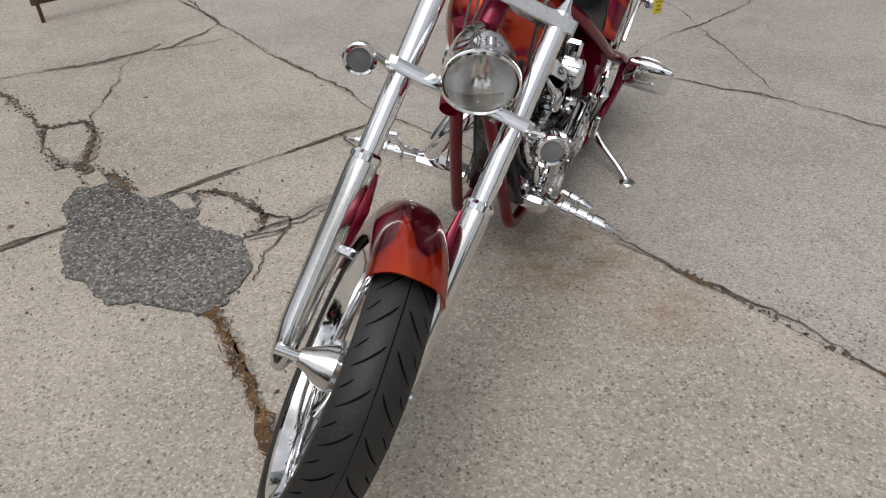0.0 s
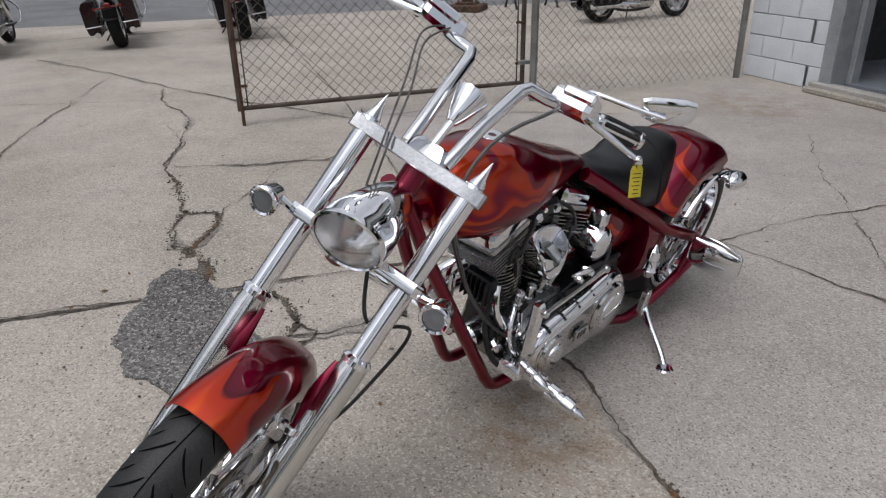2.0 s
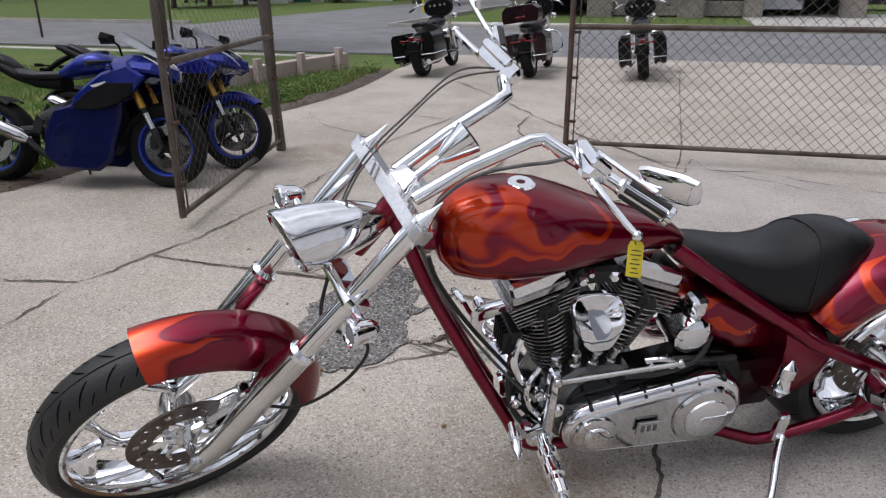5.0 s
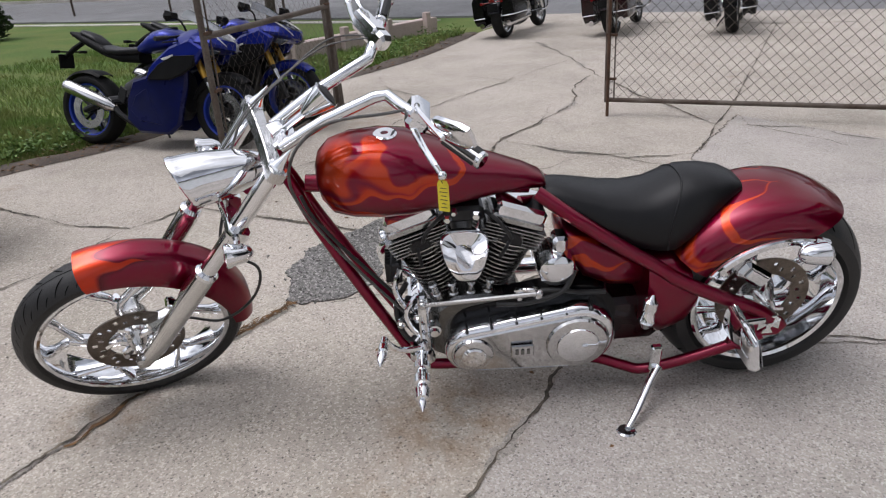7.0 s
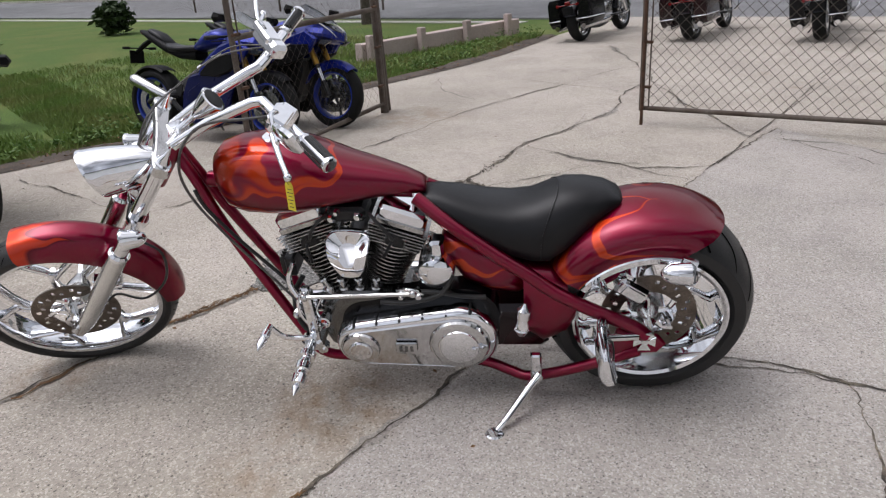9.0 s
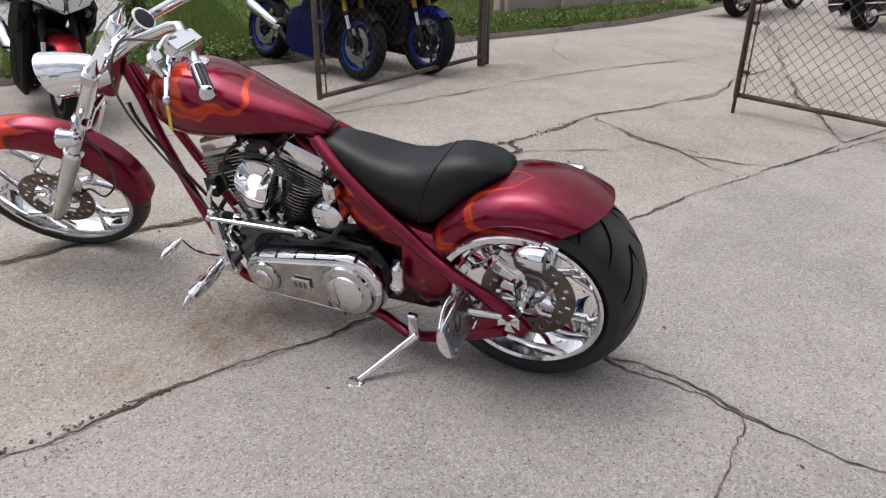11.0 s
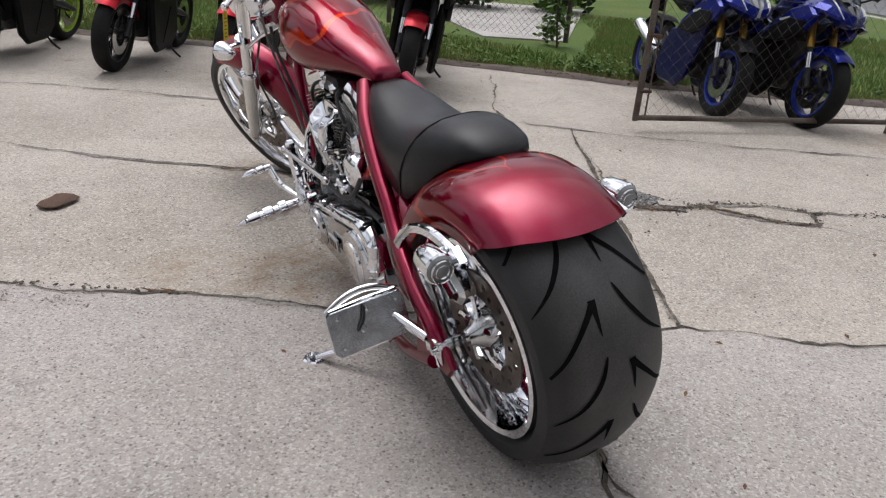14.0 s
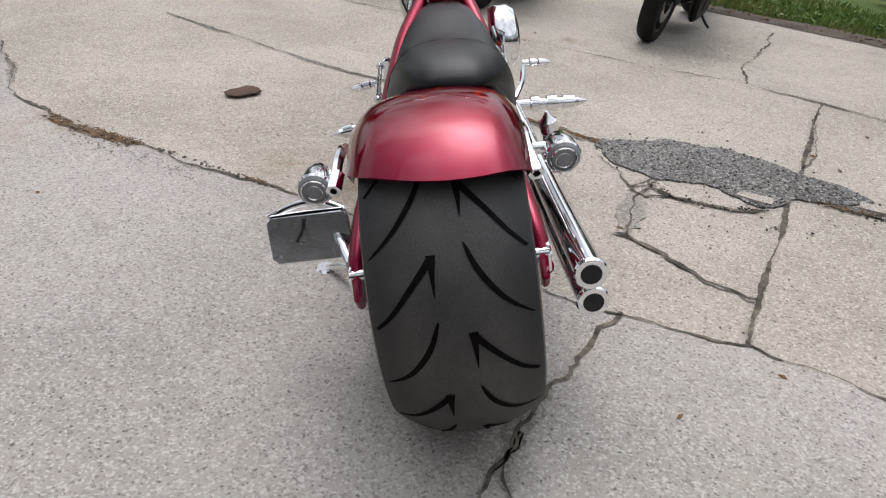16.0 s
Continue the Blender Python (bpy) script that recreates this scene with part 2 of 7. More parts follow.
RUBBER = mat("tyre rubber", (0.016, 0.016, 0.016), 0.5, 0, (0.026, 0.025, 0.024), 7, 240, 0.35, 0.25, spec=0.4)
TYREBLACK = mat("black tyre rubber", (0.008, 0.008, 0.008), 0.65, 0, (0.014, 0.014, 0.013), 7, 240, 0.3, 0.2, spec=0.15)
TREAD = mat("scuffed sky-lit tread rubber", (0.060, 0.057, 0.054), 0.55, 0, (0.036, 0.035, 0.034), 9, 260, 0.3, 0.2, spec=0.5)
# the wide tyre's crown is scuffed, with sky light painted in; shoulders stay black
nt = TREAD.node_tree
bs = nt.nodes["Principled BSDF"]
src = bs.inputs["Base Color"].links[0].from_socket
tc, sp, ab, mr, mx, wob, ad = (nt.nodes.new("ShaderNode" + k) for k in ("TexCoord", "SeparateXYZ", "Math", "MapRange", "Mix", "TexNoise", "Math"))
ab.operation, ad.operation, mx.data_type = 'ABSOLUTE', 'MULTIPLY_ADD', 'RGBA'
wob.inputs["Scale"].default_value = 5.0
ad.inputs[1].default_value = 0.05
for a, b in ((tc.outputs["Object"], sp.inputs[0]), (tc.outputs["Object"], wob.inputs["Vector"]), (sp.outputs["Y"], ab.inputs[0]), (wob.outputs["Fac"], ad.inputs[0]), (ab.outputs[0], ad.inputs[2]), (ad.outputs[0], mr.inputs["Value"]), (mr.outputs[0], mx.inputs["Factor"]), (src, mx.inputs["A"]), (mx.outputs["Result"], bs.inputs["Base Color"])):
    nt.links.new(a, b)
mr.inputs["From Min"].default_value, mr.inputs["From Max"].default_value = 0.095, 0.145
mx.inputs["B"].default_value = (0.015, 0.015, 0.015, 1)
# near-black for raised strips and thin discs standing in for shaded recesses
RECESS_SHADE = mat("recess shade", (0.007, 0.007, 0.007), 0.95, 0, None, 9, 90, 0.3, spec=0.05)
LEATHER = mat("black seat vinyl", (0.005, 0.005, 0.006), 0.38, 0, (0.009, 0.009, 0.010), 9, 420, 0.35, 0.12, spec=0.30)
FRAME_RED = flame_paint("frame red paint", "plain")
TANK_PAINT = flame_paint("flame paint tank", "tank")
REAR_PAINT = flame_paint("flame paint rear", "rear")
SIDE_PAINT = flame_paint("flame paint side", "side")
WHEEL_PAINT = flame_paint("flame paint front fender", "wheel")
YELLOW = mat("yellow tag card", (0.72, 0.60, 0.03), 0.6, 0, (0.62, 0.5, 0.03), 20, 200, 0.1)
INK = mat("black ink", (0.02, 0.02, 0.02), 0.6, 0, None, 20, 200, 0.1)
CABLE = mat("black cable", (0.02, 0.02, 0.02), 0.5, 0, None, 20, 200, 0.2)
BRAID = mat("braided steel cable", (0.16, 0.155, 0.15), 0.4, 0.7, (0.10, 0.098, 0.095), 40, 700, 0.4, 0.4)
PLATE = mat("brushed plate metal", (0.40, 0.42, 0.45), 0.24, 0.9, (0.30, 0.31, 0.32), 24, 180, 0.2, 0.1)
LENS = glass("clear lens")
MIRROR = mat("mirror glass", (0.9, 0.9, 0.9), 0.01, 1.0, None, 3, 20, 0.0, rvar=0.0)
RUST = mat("rusty steel", (0.12, 0.065, 0.04), 0.85, 0.3, (0.07, 0.045, 0.032), 12, 120, 0.4, 0.5)
RUSTPIPE = mat("weathered galvanised pipe", (0.135, 0.112, 0.092), 0.65, 0.4, (0.070, 0.046, 0.032), 5, 90, 0.3, 0.3)
GALV = mat("galvanised pipe", (0.32, 0.32, 0.31), 0.5, 0.7, (0.22, 0.21, 0.19), 5, 90, 0.2, 0.2)
WIRE = mat("galvanised wire", (0.13, 0.115, 0.098), 0.6, 0.4, (0.075, 0.056, 0.042), 6, 90, 0.3)
GRASS = mat("lawn ground", (0.085, 0.140, 0.030), 0.95, 0, (0.135, 0.160, 0.045), 0.9, 40, 0.5, 0.8, spec=0.2)
BLADE = mat("grass blades", (0.15, 0.235, 0.05), 0.7, 0, (0.23, 0.245, 0.08), 1.1, 20, 0.3, spec=0.3)
LEAF = mat("leaves", (0.09, 0.17, 0.03), 0.6, 0, (0.14, 0.21, 0.05), 1.2, 14, 0.35, spec=0.35)
LEAF_DARK = mat("dark leaves", (0.028, 0.05, 0.016), 0.7, 0, (0.045, 0.07, 0.02), 0.5, 6, 0.4, spec=0.3)
SOIL = mat("soil edge", (0.105, 0.080, 0.062), 0.95, 0, (0.060, 0.047, 0.036), 5, 70, 0.5, 0.8)
BARK = mat("bark", (0.10, 0.08, 0.06), 0.9, 0, (0.06, 0.05, 0.04), 6, 60, 0.5, 0.8)
WHITEBLOCK = mat("white painted block", (0.74, 0.76, 0.78), 0.75, 0, (0.62, 0.64, 0.66), 3, 90, 0.12, 0.4)
MORTAR = mat("block joint", (0.36, 0.37, 0.38), 0.9, 0, None, 6, 90, 0.3, 0.4)
# dark colour paints indoor gloom onto the garage and car port walls
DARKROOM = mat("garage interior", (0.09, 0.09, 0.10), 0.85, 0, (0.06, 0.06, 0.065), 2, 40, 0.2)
GARAGEFLOOR = mat("garage floor", (0.20, 0.22, 0.25), 0.6, 0, (0.15, 0.16, 0.18), 2, 60, 0.15)
GREYSTEEL = mat("grey door steel", (0.36, 0.38, 0.39), 0.5, 0.2, (0.28, 0.29, 0.30), 4, 90, 0.15)
BLUE = mat("blue fairing paint", (0.005, 0.015, 0.21), 0.3, 0.45, (0.004, 0.011, 0.15), 5, 300, 0.05, coat=0.35, spec=0.25)
BLUERIM = mat("blue rim paint", (0.010, 0.035, 0.32), 0.35, 0.2, None, 5, 300, 0.05)
BLACKPLASTIC = mat("black plastic", (0.005, 0.005, 0.0055), 0.5, 0, (0.009, 0.009, 0.009), 8, 200, 0.25, 0.1, spec=0.12)
BLACKPAINT = mat("black gloss paint", (0.004, 0.004, 0.005), 0.2, 0, (0.007, 0.007, 0.008), 4, 200, 0.1, coat=0.2, spec=0.15)
WHITEPAINT = mat("white fairing paint", (0.72, 0.72, 0.73), 0.2, 0, (0.66, 0.66, 0.67), 5, 200, 0.05, coat=1.0)
REDPAINT = mat("red paint", (0.34, 0.003, 0.012), 0.32, 0.6, (0.29, 0.003, 0.010), 5, 200, 0.05, coat=0.15, spec=0.2)
DARKBLUE = mat("dark blue fairing paint", (0.004, 0.007, 0.065), 0.3, 0.3, (0.003, 0.005, 0.040), 5, 300, 0.05, coat=0.25, spec=0.2)
MAROON = mat("maroon paint", (0.012, 0.004, 0.005), 0.25, 0.2, (0.018, 0.002, 0.003), 5, 200, 0.05, coat=0.35, spec=0.3)
GREENPAINT = mat("lime paint", (0.38, 0.55, 0.03), 0.4, 0, (0.3, 0.45, 0.03), 5, 200, 0.05)
GOLD = mat("gold fork", (0.62, 0.36, 0.06), 0.3, 0.9, (0.5, 0.28, 0.05), 9, 200, 0.1)
SMOKE = mat("smoked screen", (0.03, 0.035, 0.045), 0.06, 0, None, 5, 50, 0.0, spec=0.8)
PALEGLASS = mat("tinted screen", (0.20, 0.21, 0.22), 0.14, 0, (0.14, 0.15, 0.155), 5, 50, 0.05, spec=0.8)
REFLECTOR = mat("lamp reflector", (0.86, 0.86, 0.85), 0.20, 0.95, (0.78, 0.78, 0.77), 12, 160, 0.05)
REDLENS = mat("red lamp lens", (0.14, 0.004, 0.006), 0.15, 0, (0.16, 0.005, 0.006), 30, 200, 0.1, coat=0.6)
STONE = mat("tan stone veneer", (0.30, 0.27, 0.235), 0.9, 0, (0.21, 0.19, 0.165), 1.5, 12, 0.4, 0.6)
WINDOWDARK = mat("dark window glass", (0.02, 0.022, 0.025), 0.08, 0, (0.03, 0.03, 0.035), 0.5, 5, 0.2, spec=0.8)
SIDING = mat("white siding", (0.72, 0.73, 0.72), 0.7, 0, (0.62, 0.63, 0.62), 0.8, 20, 0.1)
ROOF = mat("roof shingle", (0.09, 0.085, 0.08), 0.9, 0, (0.06, 0.057, 0.055), 1.2, 14, 0.4, 0.4)
TEAL = mat("teal garage door", (0.03, 0.16, 0.14), 0.6, 0, (0.025, 0.12, 0.11), 2, 30, 0.1)
PINKWALL = mat("pinkish concrete", (0.50, 0.40, 0.37), 0.9, 0, (0.42, 0.34, 0.31), 1.6, 70, 0.2, 0.4)
CARGREY = mat("dark car paint", (0.03, 0.032, 0.035), 0.2, 0.3, (0.02, 0.02, 0.022), 3, 100, 0.1, coat=1.0)
CARWHITE = mat("light car paint", (0.62, 0.64, 0.66), 0.25, 0, (0.55, 0.56, 0.58), 3, 100, 0.1, coat=1.0)
SIGNWHITE = mat("sign board white", (0.66, 0.66, 0.64), 0.6, 0, (0.56, 0.56, 0.54), 5, 90, 0.15)


# ---- modelling kit ----
def loft(bm, rings, caps=True, closed=True, m=None):
    """Skin a list of rings of points; all rings have the same count."""
    vs = [[bm.verts.new(m @ Vector(p) if m else Vector(p)) for p in r] for r in rings]
    k = len(vs[0])
    for a, c in zip(vs, vs[1:]):
        for i in range(k if closed else k - 1):
            j = (i + 1) % k
            bm.faces.new((a[i], a[j], c[j], c[i]))
    if caps and closed:
        bm.faces.new(list(reversed(vs[0])))
        bm.faces.new(vs[-1])
    return bm


def lathe(bm, profile, n=32, m=None, closed=False):
    """Turn (radius, y) points round the y axis. closed: the profile is a loop."""
    prof = list(profile) + ([profile[0]] if closed else [])
    rings = []
    for r, h in prof:
        rings.append([(max(r, 1e-5) * math.cos(2 * math.pi * i / n), h, max(r, 1e-5) * math.sin(2 * math.pi * i / n)) for i in range(n)])
    loft(bm, rings, caps=False, m=m)
    if closed:
        bmesh.ops.remove_doubles(bm, verts=bm.verts[:], dist=1e-6)
    return bm


def smooth_path(pts, steps):
    pts = [Vector(p) for p in pts]
    if steps <= 1 or len(pts) < 3:
        return pts
    out = []
    for i in range(len(pts) - 1):
        p0, p1, p2 = pts[max(i - 1, 0)], pts[i], pts[i + 1]
        p3 = pts[min(i + 2, len(pts) - 1)]
        for s in range(steps):
            t = s / steps
            out.append(0.5 * (2 * p1 + (p2 - p0) * t + (2 * p0 - 5 * p1 + 4 * p2 - p3) * t * t + (3 * p1 - p0 - 3 * p2 + p3) * t ** 3))
    return out + [pts[-1]]


def tube(bm, pts, r, n=10, steps=1, m=None, flat=1.0):
    """A round bar along points; r is a number or one per given point; flat squeezes the section."""
    rs = r if isinstance(r, (list, tuple)) else [r] * len(pts)
    path = smooth_path(pts, steps)
    k = len(path)
    tangents = [(path[min(i + 1, k - 1)] - path[max(i - 1, 0)]).normalized() for i in range(k)]
    t0 = tangents[0]
    up = Vector((0, 0, 1)) if abs(t0.z) < 0.9 else Vector((1, 0, 0))
    a = t0.cross(up).normalized()
    rings = []
    for i in range(k):
        t = tangents[i]
        a = (a - t * a.dot(t)).normalized()
        c = t.cross(a)
        f = i / (k - 1) * (len(rs) - 1)
        lo = min(int(f), len(rs) - 2)
        rad = rs[lo] + (rs[lo + 1] - rs[lo]) * (f - lo)
        rings.append([path[i] + a * (rad * math.cos(2 * math.pi * j / n)) + c * (rad * flat * math.sin(2 * math.pi * j / n)) for j in range(n)])
    return loft(bm, rings, m=m)


def bar(bm, p, q, r0, r1=None, n=12, m=None):
    return tube(bm, [p, q], [r0, r0 if r1 is None else r1], n, 1, m)


def turned(bm, p, q, profile, n=16, m=None):
    """Turn a profile of (share of the way, radius) round the line from p to q."""
    p, q = Vector(p), Vector(q)
    t = (q - p).normalized()
    a = t.cross(Vector((0, 0, 1)) if abs(t.z) < 0.9 else Vector((1, 0, 0))).normalized()
    c = t.cross(a)
    rings = [[p + (q - p) * f + (a * math.cos(2 * math.pi * j / n) + c * math.sin(2 * math.pi * j / n)) * max(r, 1e-4) for j in range(n)] for f, r in profile]
    return loft(bm, rings, m=m)


def slab(bm, outline, y0, y1, bevel=0.004, m=None):
    """A plate: an outline of (x, z) with thickness along y and eased edges."""
    pts = [Vector((x, z)) for x, z in outline]
    area = sum(a.x * c.y - c.x * a.y for a, c in zip(pts, pts[1:] + pts[:1]))
    sgn = 1 if area > 0 else -1
    k = len(pts)
    inner = []
    for i in range(k):
        d1, d2 = (pts[i] - pts[i - 1]), (pts[(i + 1) % k] - pts[i])
        nrm = (Vector((-d1.y, d1.x)).normalized() + Vector((-d2.y, d2.x)).normalized()) * sgn
        nrm = nrm.normalized() if nrm.length > 1e-6 else nrm
        inner.append(pts[i] + nrm * bevel)
    s = 1 if y1 > y0 else -1
    rings = [[(p.x, y0, p.y) for p in inner], [(p.x, y0 + s * bevel, p.y) for p in pts], [(p.x, y1 - s * bevel, p.y) for p in pts], [(p.x, y1, p.y) for p in inner]]
    return loft(bm, rings, m=m)


def box(bm, c, size, bevel=0.004, m=None):
    (x, y, z), (a, d, e) = c, [v / 2 for v in size]
    k = min(bevel, a * 0.45, d * 0.45, e * 0.45)
    return slab(bm, [(x - a + k, z - e), (x + a - k, z - e), (x + a, z - e + k), (x + a, z + e - k), (x + a - k, z + e), (x - a + k, z + e), (x - a, z + e - k), (x - a, z - e + k)], y - d, y + d, k, m)


def oval(x, zc, hw, hh, n=20, p=2.4, y=0.0, flat=0.0):
    """A rounded-box ring across the bike at x; flat > 0 widens the lower half."""
    out = []
    for i in range(n):
        a = 2 * math.pi * i / n
        ca, sa = math.cos(a), math.sin(a)
        yy = hw * math.copysign(abs(ca) ** (2 / p), ca)
        zz = hh * math.copysign(abs(sa) ** (2 / p), sa)
        out.append((x, y + yy * (1 + flat * (-sa if sa < 0 else 0)), zc + zz))
    return out


def arc_pts(cx, cz, r, a0, a1, n):
    return [(cx + r * math.cos(radians(a0 + (a1 - a0) * i / n)), cz + r * math.sin(radians(a0 + (a1 - a0) * i / n))) for i in range(n + 1)]


def solid(name, bm, material, angle=32):
    bmesh.ops.recalc_face_normals(bm, faces=bm.faces[:])
    me = bpy.data.meshes.new(name)
    bm.to_mesh(me)
    bm.free()
    me.materials.append(material)
    me.polygons.foreach_set("use_smooth", [True] * len(me.polygons))
    me.set_sharp_from_angle(angle=radians(angle))
    return me


def part(name, bm, material, parent=None, label="", basis=None, angle=32):
    ob = new(name, solid(name, bm, material, angle))
    ob.parent = parent
    if basis is not None:
        ob.matrix_basis = basis
    return tagged(ob, label)


def thing(name, label, category, group="", kind="", at=None):
    ob = new(name)
    ob.empty_display_size = 0.1
    if at is not None:
        ob.matrix_basis = at
    return tagged(ob, label, category, group, kind)


def B():
    return bmesh.new()


# ---- the lot, street and ground ----
D37, N37 = Vector((math.cos(radians(37)), math.sin(radians(37)), 0)), Vector((-math.sin(radians(37)), math.cos(radians(37)), 0))


def sn(s, n, z=0.0):
    """A place by metres along the street and across it."""
    p = D37 * s + N37 * n
    return (p.x, p.y, z)


def sheet(name, outline, z, depth, material, label, category, jag=0.0):
    """A flat slab on the ground with a thickness downwards."""
    pts = []
    for i, p in enumerate(outline):
        q = outline[(i + 1) % len(outline)]
        a, c = Vector((p[0], p[1], 0)), Vector((q[0], q[1], 0))
        k = max(1, int((c - a).length / (0.025 if jag < 0.04 else 0.12))) if jag and (c - a).length < 9 else 1
        for j in range(k):
            v = a.lerp(c, j / k)
            if jag:
                v += Vector((noise.noise(v * 7.0), noise.noise(v * 7.0 + Vector((9, 3, 5))), 0)) * jag + Vector((noise.noise(v * 31.0), noise.noise(v * 31.0 + Vector((4, 8, 1))), 0)) * jag * 0.5
            pts.append(v)
    bm = B()
    loft(bm, [[(v.x, v.y, z - depth) for v in pts], [(v.x, v.y, z) for v in pts]])
    ob = part(name, bm, material, None)
    return tagged(ob, label, category, kind="structure")


sheet("ground", [(-400, -400), (400, -400), (400, 400), (-400, 400)], -0.05, 0.2, GRASS, "green lawn ground reaching to the horizon", "lawn")
LOT = [(5, -16), (0.2, -6.6), (-1.2, -4.1), (-2.2, -2.4), (-3.35, -0.95), (-4.05, 0.45), (-4.4, 1.3), (-5.7, 3.2), (-6.9, 5.1), (-8.6, 6.9), (-9.6, 8.2), sn(-2.6, 13.5)[:2], sn(30, 13.5)[:2], (40, 10), (30, -16)]
sheet("pavement", LOT, 0.0, 0.12, CONCRETE, "worn grey-beige exposed-aggregate concrete lot with cracks", "pavement", 0.05)
J1 = [(1.68, -.30), (1.55, .68), (1.28, 1.15), (1.07, 1.33), (.90, 1.56), (.72, 1.79), (.60, 1.95), (.34, 2.35), (.0, 2.82), (-.24, 3.03), (-.44, 3.36), (-.6, 3.58), (-1.40, 4.66), (-1.95, 5.62)]
sheet("pavement_slab", J1 + [(.2, 6.0), (1.05, 7.7), (2.6, 6.0), (9, -1.6), (3.0, -6.0)], 0.003, 0.02, CONCRETE_SMOOTH, "smoother grey concrete slab of the lot", "pavement")
sheet("road", [sn(-80, 13.5)[:2], sn(90, 13.5)[:2], sn(90, 21.5)[:2], sn(-80, 21.5)[:2]], -0.012, 0.1, ASPHALT, "worn grey asphalt street", "road")
sheet("side_road", [sn(-14.2, 21.3)[:2], sn(-7.2, 21.3)[:2], sn(-8.2, 95)[:2], sn(-15.2, 95)[:2]], -0.016, 0.1, ASPHALT, "grey asphalt side street leading away", "road")
sheet("far_pavement", [sn(4.0, 21.8)[:2], sn(40, 21.8)[:2], sn(40, 34)[:2], sn(4.0, 34)[:2]], -0.006, 0.1, CONCRETE_PALE, "pale concrete forecourt across the street", "pavement")


def kerb(name, a, c, h=0.10, w=0.15):
    bm = B()
    a, c = Vector(a), Vector(c)
    d = (c - a).normalized()
    s = Vector((-d.y, d.x, 0)) * w / 2
    loft(bm, [[a - s - Vector((0, 0, .1)), a + s - Vector((0, 0, .1)), a + s * 0.9 + Vector((0, 0, h)), a - s * 0.7 + Vector((0, 0, h))], [c - s - Vector((0, 0, .1)), c + s - Vector((0, 0, .1)), c + s * 0.9 + Vector((0, 0, h)), c - s * 0.7 + Vector((0, 0, h))]])
    return tagged(part(name, bm, CONCRETE_PALE), "pale concrete street kerb", "kerb", kind="structure")


kerb("kerb", sn(-7.0, 21.6), sn(30, 21.6))
kerb("kerb", sn(-60, 21.6), sn(-14.4, 21.6))
kerb("kerb", sn(-7.0, 21.6), sn(-7.8, 60))


# cracks: irregular dirt-filled grooves with spalled lips, pieces of the pavement
def crack(pts, width=0.02, seed=0, material=None, name="crack", wob=0.03, lip=True):
    rnd = random.Random(seed)
    path = []
    pts = [Vector((p[0], p[1], 0)) for p in pts]
    for a, c in zip(pts, pts[1:]):
        k = max(2, int((c - a).length / 0.022))
        d = (c - a).normalized()
        s = Vector((-d.y, d.x, 0))
        for j in range(k):
            v = a.lerp(c, j / k)
            v += s * (noise.noise(v * 3.1 + Vector((seed, 0, 0))) * wob * 1.4 + noise.noise(v * 13.0) * wob * 0.55 + noise.noise(v * 41.0) * wob * 0.4)
            path.append(v)
    path.append(pts[-1])
    for w, z, mt, nm in ([(width * 2.4, 0.0045, SPALL, "spalled_edge")] if lip else []) + [(width, 0.0065, material or CRACK, name)]:
        bm = B()
        rows = []
        for i, v in enumerate(path):
            d = (path[min(i + 1, len(path) - 1)] - path[max(i - 1, 0)]).normalized()
            s = Vector((-d.y, d.x, 0))
            ww = w * (0.14 + 1.5 * max(0.0, 0.3 + noise.noise(v * 3.3 + Vector((0, 0, seed)))) + 0.9 * abs(noise.noise(v * 17.0 + Vector((0, 0, seed)))))
            if nm != name:
                ww = w * max(0.02, noise.noise(v * 2.4 + Vector((3, 0, seed))) * 3.2 + noise.noise(v * 19.0) * 0.8)
            l, r = ww * rnd.uniform(0.3, 0.75), ww * rnd.uniform(0.3, 0.75)
            rows.append([v + s * l + Vector((0, 0, z)), v - s * r + Vector((0, 0, z))])
        loft(bm, rows, caps=False, closed=False)
        tagged(part(nm, bm, mt), "dark dirt-filled crack in concrete" if nm == name else "crumbled pale edge along a crack", "crack", kind="structure")


